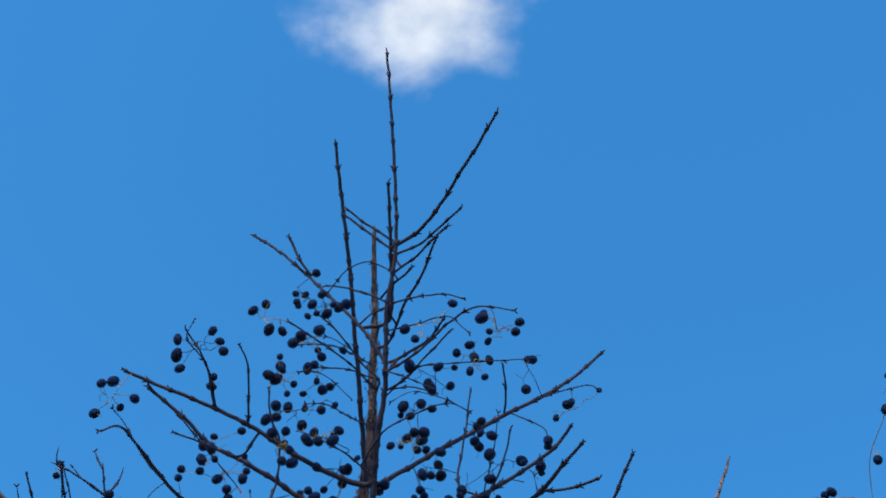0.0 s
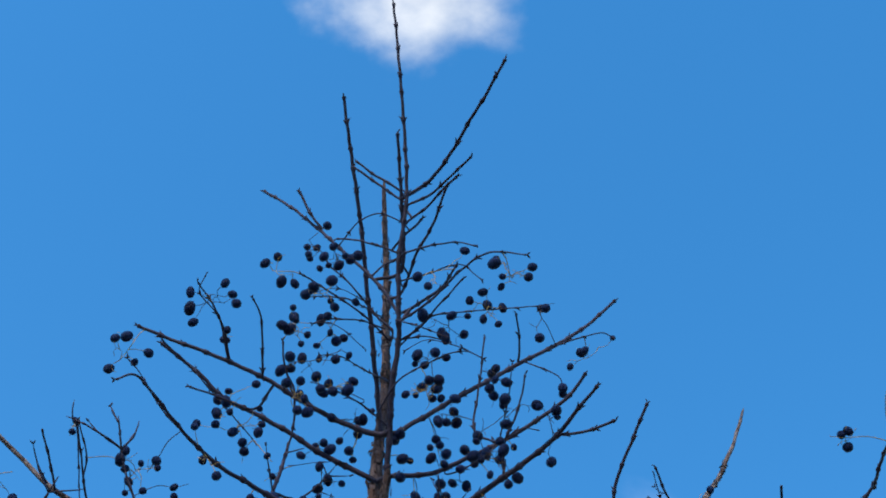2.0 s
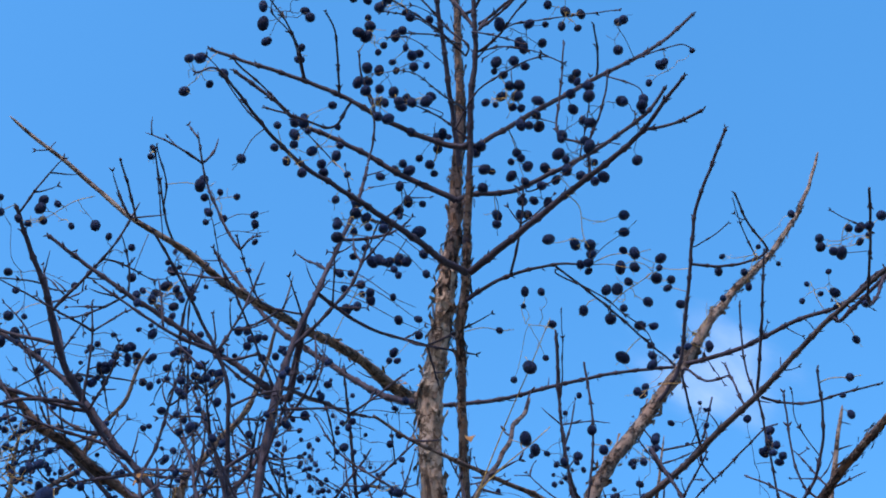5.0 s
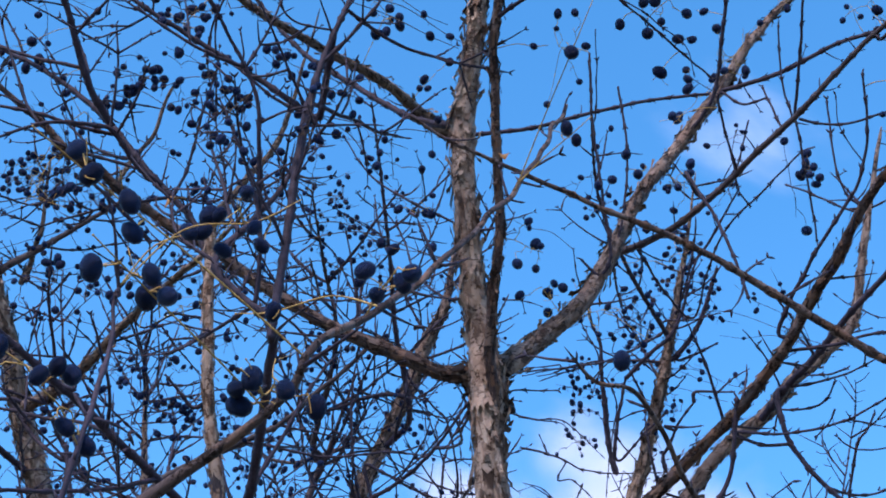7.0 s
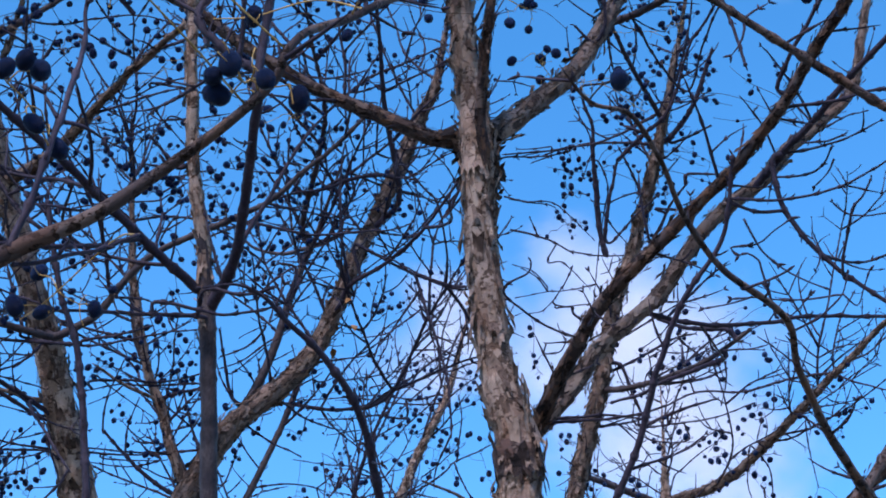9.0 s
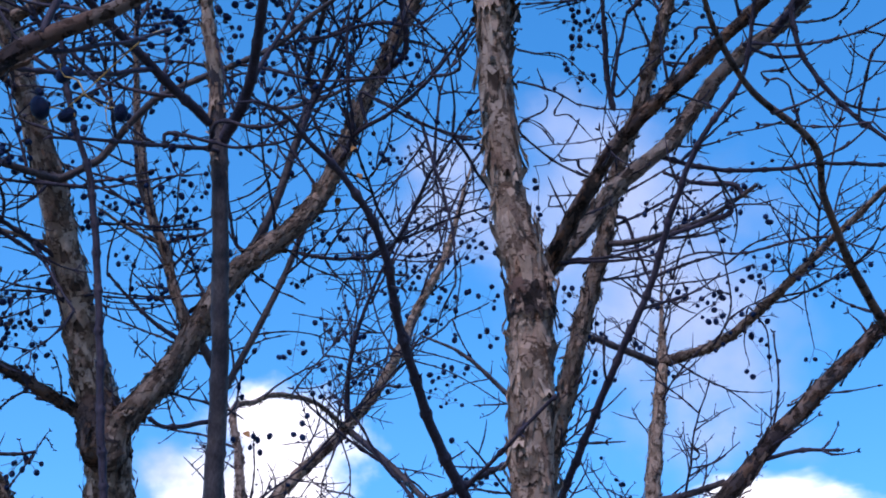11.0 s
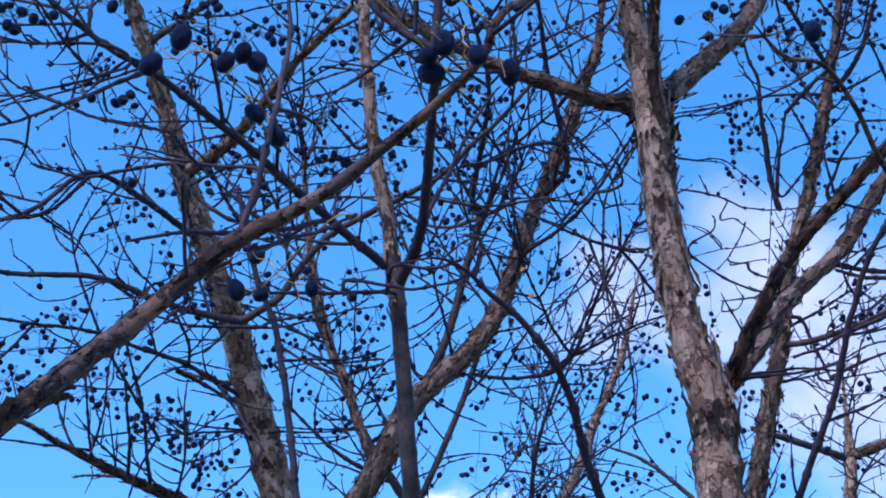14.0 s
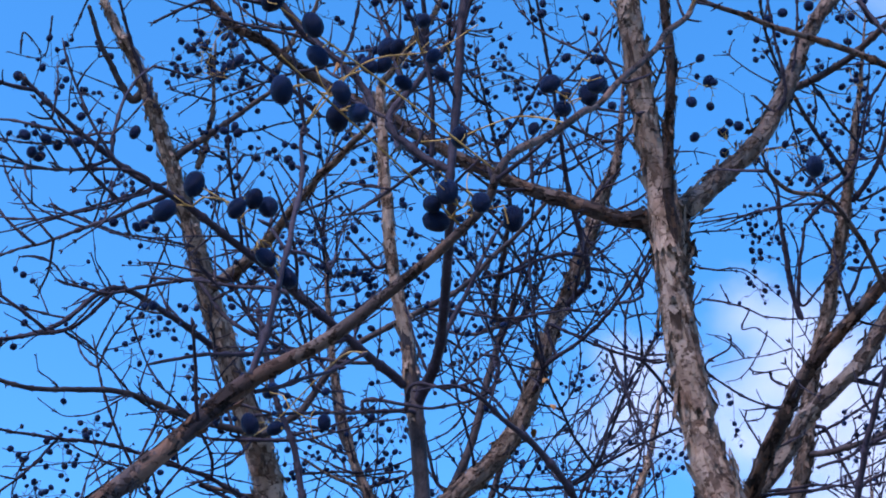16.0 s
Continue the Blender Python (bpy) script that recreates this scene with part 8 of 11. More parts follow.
bunch(far, (-0.990, 2.589, 3.072), (-1.013, 2.586, 3.051), (-0.988, 2.607, 3.043))
bunch(far, (-0.896, 2.323, 2.981), (-0.909, 2.342, 2.946), (-0.899, 2.342, 2.939), (-0.883, 2.352, 2.944))
bunch(far, (-0.990, 2.591, 2.896), (-0.959, 2.570, 2.936), (-0.975, 2.571, 2.913), (-0.965, 2.592, 2.924))
bunch(far, (-1.234, 2.482, 2.821), (-1.216, 2.470, 2.823))
bunch(far, (-1.128, 2.423, 2.859), (-1.131, 2.436, 2.843))
bunch(far, (-1.049, 2.378, 2.778), (-1.038, 2.377, 2.767), (-1.039, 2.389, 2.743), (-1.054, 2.381, 2.737))
bunch(far, (-1.182, 2.532, 2.832), (-1.176, 2.537, 2.841), (-1.192, 2.521, 2.822), (-1.171, 2.556, 2.829), (-1.155, 2.536, 2.805), (-1.188, 2.530, 2.805))
bunch(far, (-1.244, 2.534, 2.814), (-1.246, 2.502, 2.801), (-1.249, 2.553, 2.808), (-1.235, 2.541, 2.803), (-1.244, 2.530, 2.805), (-1.240, 2.557, 2.776))
bunch(far, (-1.206, 2.558, 2.796), (-1.229, 2.583, 2.767), (-1.219, 2.563, 2.725), (-1.204, 2.575, 2.730), (-1.197, 2.597, 2.744), (-1.179, 2.589, 2.760), (-1.168, 2.589, 2.734), (-1.195, 2.612, 2.735), (-1.220, 2.612, 2.732), (-1.247, 2.553, 2.736))
bunch(far, (-1.063, 2.427, 2.669), (-1.072, 2.420, 2.656))
bunch(far, (-1.066, 2.432, 2.657), (-1.083, 2.424, 2.624))
bunch(far, (-1.071, 2.643, 2.773), (-1.060, 2.667, 2.757))
bunch(far, (-0.584, 2.106, 3.021), (-0.650, 2.081, 3.030), (-0.633, 2.081, 3.006), (-0.639, 2.095, 3.013), (-0.614, 2.086, 3.029))
bunch(far, (-0.556, 2.082, 3.026), (-0.549, 2.108, 3.010))
bunch(far, (-0.446, 2.168, 3.027), (-0.449, 2.183, 3.026))
bunch(far, (-0.446, 2.589, 3.541), (-0.519, 2.592, 3.521))
bunch(far, (-0.495, 2.168, 3.005), (-0.502, 2.177, 2.981), (-0.501, 2.182, 2.975))
bunch(far, (-0.451, 2.526, 3.578), (-0.464, 2.507, 3.573), (-0.460, 2.514, 3.608))
bunch(far, (-0.322, 2.501, 3.633), (-0.416, 2.510, 3.615), (-0.384, 2.512, 3.615))
bunch(far, (-0.319, 2.548, 3.595), (-0.387, 2.560, 3.579))
bunch(far, (-0.443, 2.626, 3.518), (-0.366, 2.631, 3.537), (-0.362, 2.641, 3.527), (-0.384, 2.643, 3.515), (-0.407, 2.646, 3.514), (-0.412, 2.646, 3.522), (-0.425, 2.654, 3.495), (-0.419, 2.649, 3.479))
bunch(far, (-0.441, 2.653, 3.502), (-0.434, 2.673, 3.498))
bunch(far, (-0.438, 2.681, 3.486), (-0.409, 2.688, 3.471), (-0.380, 2.681, 3.489))
bunch(far, (-0.312, 2.662, 3.500), (-0.334, 2.668, 3.492))
bunch(far, (-0.311, 2.707, 3.463), (-0.351, 2.707, 3.457), (-0.340, 2.703, 3.452), (-0.365, 2.720, 3.448))
bunch(far, (-0.447, 2.576, 3.548), (-0.439, 2.575, 3.543), (-0.425, 2.591, 3.541), (-0.439, 2.609, 3.523), (-0.459, 2.597, 3.508), (-0.429, 2.582, 3.570))
bunch(far, (-0.451, 2.526, 3.578), (-0.547, 2.515, 3.569), (-0.534, 2.530, 3.569), (-0.544, 2.528, 3.562), (-0.536, 2.517, 3.551))
bunch(far, (-0.580, 2.200, 2.974), (-0.587, 2.220, 2.968))
bunch(far, (-0.701, 2.214, 2.998), (-0.684, 2.259, 2.984))
bunch(far, (-0.610, 2.209, 2.948), (-0.630, 2.224, 2.910), (-0.632, 2.215, 2.899))
bunch(far, (-0.544, 2.233, 2.942), (-0.606, 2.253, 2.912), (-0.609, 2.253, 2.880), (-0.588, 2.257, 2.880), (-0.578, 2.265, 2.906), (-0.574, 2.271, 2.904))
bunch(far, (-0.553, 2.205, 2.977), (-0.544, 2.187, 2.957))
bunch(far, (-0.501, 2.233, 2.962), (-0.499, 2.225, 2.952), (-0.496, 2.251, 2.966))
bunch(far, (-0.448, 2.832, 3.391), (-0.526, 2.812, 3.394), (-0.532, 2.815, 3.369), (-0.517, 2.853, 3.382), (-0.521, 2.847, 3.364), (-0.526, 2.845, 3.356), (-0.490, 2.829, 3.360), (-0.482, 2.820, 3.388), (-0.476, 2.818, 3.420), (-0.491, 2.807, 3.435), (-0.468, 2.808, 3.433))
bunch(far, (-0.436, 2.796, 3.414), (-0.442, 2.786, 3.415), (-0.461, 2.797, 3.395), (-0.437, 2.817, 3.393), (-0.402, 2.810, 3.390), (-0.387, 2.830, 3.431), (-0.366, 2.794, 3.394), (-0.408, 2.853, 3.381), (-0.460, 2.825, 3.395), (-0.449, 2.792, 3.404))
bunch(far, (-0.413, 2.911, 3.410), (-0.398, 2.902, 3.422), (-0.428, 2.943, 3.421), (-0.405, 2.906, 3.398), (-0.427, 2.937, 3.374), (-0.414, 2.923, 3.370), (-0.402, 2.963, 3.396))
bunch(far, (-0.467, 2.884, 3.356), (-0.473, 2.865, 3.364), (-0.464, 2.879, 3.365), (-0.492, 2.875, 3.352), (-0.490, 2.898, 3.334), (-0.479, 2.898, 3.318), (-0.455, 2.892, 3.332), (-0.499, 2.884, 3.339))
bunch(far, (-0.406, 2.961, 3.354), (-0.422, 2.979, 3.361))
bunch(far, (-0.693, 2.205, 2.999), (-0.731, 2.168, 3.011))
bunch(far, (-0.610, 2.209, 2.948), (-0.651, 2.201, 2.958), (-0.644, 2.198, 2.937), (-0.625, 2.192, 2.932), (-0.666, 2.220, 2.935), (-0.658, 2.216, 2.925))
bunch(far, (-0.742, 2.255, 2.990), (-0.734, 2.280, 2.980), (-0.716, 2.287, 2.967))
bunch(far, (-0.785, 2.292, 2.985), (-0.775, 2.299, 2.975), (-0.784, 2.322, 2.963))
bunch(far, (-0.773, 2.337, 2.882), (-0.718, 2.333, 2.887))
bunch(far, (-0.768, 2.347, 2.873), (-0.756, 2.339, 2.875), (-0.748, 2.366, 2.864), (-0.728, 2.380, 2.856), (-0.712, 2.356, 2.842), (-0.746, 2.388, 2.841))
bunch(far, (-0.610, 2.209, 2.948), (-0.595, 2.258, 2.909))
bunch(far, (-0.535, 2.241, 2.935), (-0.563, 2.255, 2.896), (-0.574, 2.274, 2.880), (-0.570, 2.269, 2.891), (-0.564, 2.278, 2.898), (-0.555, 2.268, 2.871), (-0.590, 2.275, 2.862), (-0.617, 2.282, 2.875))
bunch(far, (-0.666, 2.680, 3.080), (-0.671, 2.672, 3.090))
bunch(far, (-0.673, 2.681, 3.077), (-0.660, 2.698, 3.057))
bunch(far, (-0.501, 2.233, 2.962), (-0.507, 2.226, 2.937), (-0.499, 2.244, 2.945))
bunch(far, (-0.523, 2.247, 2.930), (-0.515, 2.254, 2.920), (-0.513, 2.254, 2.915), (-0.497, 2.240, 2.893), (-0.509, 2.284, 2.918), (-0.496, 2.276, 2.901))
bunch(far, (-0.577, 2.673, 3.120), (-0.605, 2.661, 3.147), (-0.581, 2.651, 3.138), (-0.567, 2.663, 3.120), (-0.607, 2.647, 3.156))
bunch(far, (-0.470, 2.249, 2.951), (-0.477, 2.271, 2.950))
bunch(far, (-0.502, 3.013, 3.219), (-0.598, 2.959, 3.256), (-0.606, 2.974, 3.253), (-0.599, 2.986, 3.240), (-0.579, 2.994, 3.232))
bunch(far, (-0.463, 2.253, 2.948), (-0.421, 2.259, 2.947), (-0.434, 2.257, 2.936))
bunch(far, (-0.463, 2.253, 2.948), (-0.434, 2.281, 2.907), (-0.457, 2.284, 2.925), (-0.442, 2.308, 2.906))
bunch(far, (-0.461, 2.867, 3.368), (-0.514, 2.864, 3.368))
bunch(far, (-0.469, 2.807, 3.240), (-0.549, 2.809, 3.219), (-0.552, 2.812, 3.204), (-0.534, 2.811, 3.223), (-0.515, 2.820, 3.235), (-0.518, 2.803, 3.242), (-0.531, 2.820, 3.203))
bunch(far, (-0.457, 2.182, 2.991), (-0.418, 2.177, 2.969))
bunch(far, (-0.432, 2.751, 3.443), (-0.466, 2.751, 3.449), (-0.477, 2.762, 3.435), (-0.459, 2.754, 3.424), (-0.452, 2.776, 3.432), (-0.428, 2.740, 3.412), (-0.425, 2.756, 3.441), (-0.434, 2.770, 3.415), (-0.466, 2.772, 3.415), (-0.480, 2.778, 3.396), (-0.507, 2.761, 3.404))
bunch(far, (-0.457, 2.182, 2.991), (-0.418, 2.207, 2.956))
bunch(far, (-0.454, 2.849, 3.380), (-0.503, 2.808, 3.403), (-0.497, 2.839, 3.403), (-0.499, 2.819, 3.394), (-0.473, 2.840, 3.376), (-0.490, 2.851, 3.358), (-0.484, 2.854, 3.352), (-0.501, 2.863, 3.346))
bunch(far, (-0.430, 2.779, 3.426), (-0.442, 2.804, 3.392), (-0.435, 2.791, 3.387), (-0.410, 2.796, 3.418), (-0.399, 2.798, 3.419), (-0.386, 2.775, 3.418))
bunch(far, (-0.310, 2.752, 3.426), (-0.364, 2.772, 3.415), (-0.342, 2.770, 3.413), (-0.331, 2.771, 3.427))
bunch(far, (-0.463, 2.253, 2.948), (-0.429, 2.267, 2.936))
bunch(far, (-0.467, 2.884, 3.356), (-0.466, 2.885, 3.348), (-0.455, 2.886, 3.352), (-0.444, 2.889, 3.347), (-0.474, 2.907, 3.344))
bunch(far, (-0.479, 2.919, 3.333), (-0.542, 2.910, 3.348), (-0.530, 2.911, 3.335), (-0.517, 2.941, 3.336))
bunch(far, (-0.448, 2.960, 3.342), (-0.463, 2.960, 3.321), (-0.431, 2.971, 3.332), (-0.426, 2.983, 3.316))
bunch(far, (-0.302, 2.893, 3.309), (-0.284, 2.908, 3.286), (-0.306, 2.905, 3.291))
bunch(far, (-0.214, 2.811, 3.376), (-0.204, 2.820, 3.360))
bunch(far, (-0.285, 2.829, 3.147), (-0.281, 2.857, 3.136))
bunch(far, (-0.485, 2.973, 3.300), (-0.539, 2.997, 3.294), (-0.530, 2.982, 3.270), (-0.523, 2.976, 3.272), (-0.501, 3.018, 3.274))
bunch(far, (-0.420, 2.865, 3.180), (-0.430, 2.891, 3.179), (-0.404, 2.864, 3.166))
limb(pale, "twig", 0, 0, (0.163, 4.849, 3.951, 4.7), (0.269, 4.841, 3.965, 4.1), (0.358, 4.818, 4.001, 3.6), (0.464, 4.789, 4.044, 3.1), (0.569, 4.757, 4.085, 2.6), (0.673, 4.728, 4.116, 2.1))
limb(pale, "twig", 0, 0, (0.833, 4.640, 3.865, 5.6), (0.826, 4.634, 3.878, 5.1), (0.711, 4.651, 3.871, 4.6), (0.577, 4.675, 3.847, 4.1), (0.443, 4.679, 3.852, 3.6), (0.341, 4.700, 3.817, 3.1), (0.256, 4.712, 3.795, 2.5))
limb(pale, "twig", 0, 0, (0.265, 4.711, 3.797, 4.5), (0.272, 4.728, 3.765, 3.9), (0.373, 4.713, 3.765, 3.2), (0.489, 4.689, 3.770, 2.6), (0.604, 4.652, 3.796, 2.0))
limb(pale, "twig", 0, 0, (0.639, 4.833, 3.739, 4.6), (0.635, 4.826, 3.754, 4.2), (0.718, 4.810, 3.754, 3.7), (0.802, 4.776, 3.783, 3.3), (0.884, 4.741, 3.812, 2.9), (0.966, 4.697, 3.853, 2.5), (1.027, 4.659, 3.889, 2.1))
limb(pale, "twig", 0, 0, (0.396, 4.708, 3.766, 3.4), (0.405, 4.732, 3.718, 2.9), (0.305, 4.740, 3.723, 2.4), (0.222, 4.725, 3.764, 2.0), (0.138, 4.712, 3.797, 1.5))
limb(pale, "twig", 0, 0, (0.367, 5.030, 3.661, 3.5), (0.360, 5.029, 3.665, 3.1), (0.378, 4.990, 3.724, 2.7), (0.396, 4.979, 3.738, 2.4), (0.457, 4.943, 3.778, 2.0), (0.510, 4.917, 3.803, 1.6))
limb(pale, "twig", 0, 0, (0.352, 5.034, 3.751, 3.5), (0.338, 5.033, 3.755, 2.9), (0.269, 5.018, 3.798, 2.2), (0.179, 5.037, 3.769, 1.6))
limb(pale, "twig", 0, 0, (0.624, 4.846, 3.731, 3.4), (0.659, 4.867, 3.679, 2.8), (0.664, 4.905, 3.602, 2.2), (0.671, 4.934, 3.541, 1.5))
limb(pale, "twig", 0, 0, (0.624, 4.846, 3.731, 3.4), (0.602, 4.843, 3.744, 2.8), (0.591, 4.892, 3.654, 2.2), (0.606, 4.922, 3.592, 1.5))
limb(pale, "twig", 0, 0, (0.785, 4.783, 3.777, 3.4), (0.769, 4.773, 3.801, 2.8), (0.773, 4.803, 3.721, 2.2), (0.792, 4.840, 3.607, 1.5))
limb(pale, "twig", 0, 0, (0.433, 4.681, 3.848, 3.4), (0.419, 4.659, 3.890, 2.7), (0.404, 4.625, 3.958, 2.1), (0.398, 4.585, 4.034, 1.5))
limb(pale, "twig", 0, 0, (0.259, 4.841, 3.964, 3.5), (0.260, 4.858, 3.934, 2.9), (0.225, 4.827, 3.978, 2.2), (0.200, 4.786, 4.037, 1.6))
bunch(pale, (0.398, 4.589, 4.026), (0.396, 4.583, 4.013), (0.393, 4.610, 4.019))
bunch(pale, (0.611, 4.745, 4.097), (0.570, 4.746, 4.115))
bunch(pale, (0.474, 4.785, 4.048), (0.473, 4.812, 4.031))
bunch(pale, (0.671, 4.658, 3.864), (0.646, 4.618, 3.940), (0.661, 4.622, 3.923), (0.655, 4.629, 3.927))
bunch(pale, (0.523, 4.677, 3.849), (0.519, 4.659, 3.882))
bunch(pale, (0.866, 4.609, 3.886), (0.843, 4.611, 3.913), (0.879, 4.579, 3.875), (0.861, 4.629, 3.855), (0.841, 4.649, 3.842))
bunch(pale, (0.617, 4.668, 3.854), (0.611, 4.682, 3.837), (0.587, 4.686, 3.853), (0.652, 4.676, 3.837), (0.669, 4.687, 3.824), (0.610, 4.697, 3.811), (0.592, 4.690, 3.802), (0.643, 4.695, 3.809), (0.576, 4.720, 3.776), (0.601, 4.710, 3.784), (0.626, 4.711, 3.789))
bunch(pale, (0.776, 4.698, 3.827), (0.745, 4.724, 3.785), (0.777, 4.694, 3.807), (0.763, 4.696, 3.833), (0.786, 4.696, 3.817), (0.802, 4.713, 3.788), (0.809, 4.731, 3.750), (0.793, 4.747, 3.740))
bunch(pale, (0.917, 4.723, 3.828), (0.957, 4.693, 3.813), (0.944, 4.722, 3.806), (0.896, 4.722, 3.797), (0.881, 4.732, 3.797), (0.867, 4.751, 3.798))
bunch(pale, (0.489, 4.689, 3.770), (0.554, 4.701, 3.738), (0.503, 4.696, 3.726), (0.487, 4.710, 3.724), (0.511, 4.706, 3.712), (0.450, 4.717, 3.715), (0.486, 4.713, 3.697))
bunch(pale, (0.597, 4.863, 3.708), (0.617, 4.837, 3.722), (0.593, 4.883, 3.688), (0.549, 4.877, 3.679), (0.638, 4.862, 3.648))
bunch(pale, (0.478, 4.933, 3.788), (0.475, 4.950, 3.771))
bunch(pale, (0.396, 4.708, 3.766), (0.381, 4.723, 3.742), (0.406, 4.722, 3.751))
bunch(pale, (0.522, 4.937, 3.678), (0.520, 4.932, 3.684), (0.494, 4.948, 3.673))
bunch(pale, (0.662, 4.890, 3.633), (0.665, 4.903, 3.611))
bunch(pale, (0.604, 4.919, 3.598), (0.594, 4.911, 3.565))
bunch(pale, (0.790, 4.836, 3.619), (0.766, 4.857, 3.578), (0.795, 4.860, 3.580))
bunch(pale, (0.790, 4.836, 3.618), (0.856, 4.852, 3.560))
bunch(pale, (0.303, 4.723, 3.765), (0.305, 4.748, 3.727))
bunch(pale, (0.251, 5.022, 3.792), (0.250, 5.056, 3.748), (0.271, 5.057, 3.732))
bunch(pale, (0.367, 5.030, 3.661), (0.376, 5.028, 3.645), (0.367, 5.043, 3.623))
bunch(pale, (0.188, 5.035, 3.772), (0.162, 5.057, 3.769))
limb(slim, "twig", 0, 0, (0.055, 2.935, 3.464, 2.3), (0.021, 2.938, 3.457, 1.8), (-0.025, 2.939, 3.450, 1.4), (-0.067, 2.941, 3.442, 1.0))
limb(slim, "twig", 0, 0, (0.021, 2.938, 3.457, 2.3), (-0.002, 2.945, 3.451, 1.6), (-0.037, 2.951, 3.446, 1.0))
limb(slim, "twig", 0, 0, (0.103, 3.035, 3.313, 3.0), (0.101, 3.017, 3.342, 2.7), (0.098, 2.976, 3.403, 2.5), (0.089, 2.946, 3.446, 2.2), (0.085, 2.923, 3.479, 1.9), (0.067, 2.902, 3.509, 1.6), (0.049, 2.878, 3.543, 1.4))
limb(slim, "twig", 0, 0, (0.058, 2.804, 3.547, 2.2), (0.048, 2.776, 3.576, 1.6), (0.044, 2.745, 3.607, 1.0))
limb(slim, "twig", 0, 0, (-0.090, 2.991, 3.383, 2.3), (-0.046, 3.000, 3.374, 1.8), (0.004, 3.007, 3.368, 1.4), (0.019, 3.018, 3.353, 1.0))
limb(slim, "twig", 0, 0, (0.121, 2.574, 3.482, 2.8), (0.116, 2.579, 3.477, 2.4), (0.105, 2.568, 3.490, 2.0), (0.095, 2.550, 3.509, 1.6), (0.082, 2.534, 3.526, 1.3))
limb(slim, "twig", 0, 0, (-0.079, 2.995, 3.378, 2.2), (-0.039, 2.999, 3.373, 2.0), (0.000, 2.999, 3.372, 1.7), (0.028, 3.008, 3.357, 1.5), (0.056, 3.024, 3.333, 1.2), (0.089, 3.042, 3.304, 1.0))
limb(slim, "twig", 0, 0, (0.007, 2.939, 3.455, 2.2), (0.008, 2.934, 3.461, 1.8), (-0.026, 2.932, 3.456, 1.4), (-0.060, 2.929, 3.454, 1.0))
limb(slim, "twig", 0, 0, (0.045, 2.936, 3.462, 3.0), (0.047, 2.941, 3.456, 2.4), (0.007, 2.947, 3.448, 1.9), (-0.032, 2.955, 3.438, 1.3))
limb(slim, "twig", 0, 0, (-0.080, 3.031, 3.328, 3.0), (-0.035, 3.035, 3.318, 2.7), (0.004, 3.042, 3.303, 2.4), (0.043, 3.051, 3.284, 2.1), (0.099, 3.053, 3.273, 1.9), (0.155, 3.048, 3.268, 1.6), (0.232, 3.040, 3.262, 1.3))
limb(slim, "twig", 0, 0, (-0.026, 3.036, 3.316, 2.2), (-0.032, 3.025, 3.329, 1.6), (-0.040, 3.011, 3.347, 1.0))
limb(slim, "twig", 0, 0, (0.012, 3.044, 3.299, 2.2), (-0.007, 3.064, 3.270, 1.9), (0.021, 3.065, 3.269, 1.6), (0.043, 3.076, 3.253, 1.3), (0.076, 3.095, 3.224, 1.0))
limb(slim, "twig", 0, 0, (0.038, 3.074, 3.256, 2.2), (0.043, 3.070, 3.262, 2.0), (0.031, 3.084, 3.239, 1.7), (0.008, 3.101, 3.210, 1.5), (-0.020, 3.115, 3.186, 1.2), (-0.049, 3.117, 3.181, 1.0))
limb(slim, "twig", 0, 0, (0.073, 3.093, 3.227, 2.2), (0.087, 3.091, 3.229, 1.9), (0.042, 3.094, 3.221, 1.6), (-0.014, 3.094, 3.216, 1.3), (-0.071, 3.095, 3.207, 1.0))
limb(slim, "twig", 0, 0, (-0.008, 3.093, 3.218, 2.2), (-0.030, 3.076, 3.241, 1.6), (-0.058, 3.065, 3.255, 1.0))
limb(slim, "twig", 0, 0, (-0.000, 3.106, 3.203, 3.0), (0.008, 3.110, 3.195, 2.1), (0.042, 3.113, 3.190, 1.3))
limb(slim, "twig", 0, 0, (0.197, 3.003, 3.386, 3.0), (0.192, 3.000, 3.389, 2.6), (0.158, 3.002, 3.384, 2.2), (0.113, 3.009, 3.369, 1.7), (0.085, 3.003, 3.373, 1.3))
limb(slim, "twig", 0, 0, (0.092, 2.955, 3.434, 2.2), (0.102, 2.954, 3.434, 2.0), (0.119, 2.983, 3.399, 1.8), (0.113, 3.011, 3.364, 1.6), (0.101, 3.046, 3.320, 1.4), (0.094, 3.080, 3.275, 1.2), (0.082, 3.133, 3.202, 1.0))
limb(slim, "twig", 0, 0, (0.107, 3.018, 3.356, 2.2), (0.129, 3.033, 3.324, 1.6), (0.156, 3.047, 3.292, 1.0))
bunch(slim, (0.044, 2.748, 3.604), (-0.042, 2.715, 3.643))
bunch(slim, (0.092, 2.457, 3.474), (0.063, 2.466, 3.465), (0.064, 2.472, 3.447), (0.077, 2.475, 3.454), (0.098, 2.475, 3.484), (0.118, 2.454, 3.464), (0.085, 2.471, 3.461))
bunch(slim, (0.109, 2.528, 3.479), (0.176, 2.532, 3.482), (0.173, 2.549, 3.479), (0.183, 2.555, 3.486))
bunch(slim, (0.281, 2.856, 3.695), (0.262, 2.832, 3.718), (0.277, 2.855, 3.721), (0.245, 2.845, 3.686), (0.264, 2.852, 3.705), (0.277, 2.854, 3.674), (0.288, 2.853, 3.679), (0.295, 2.881, 3.687))
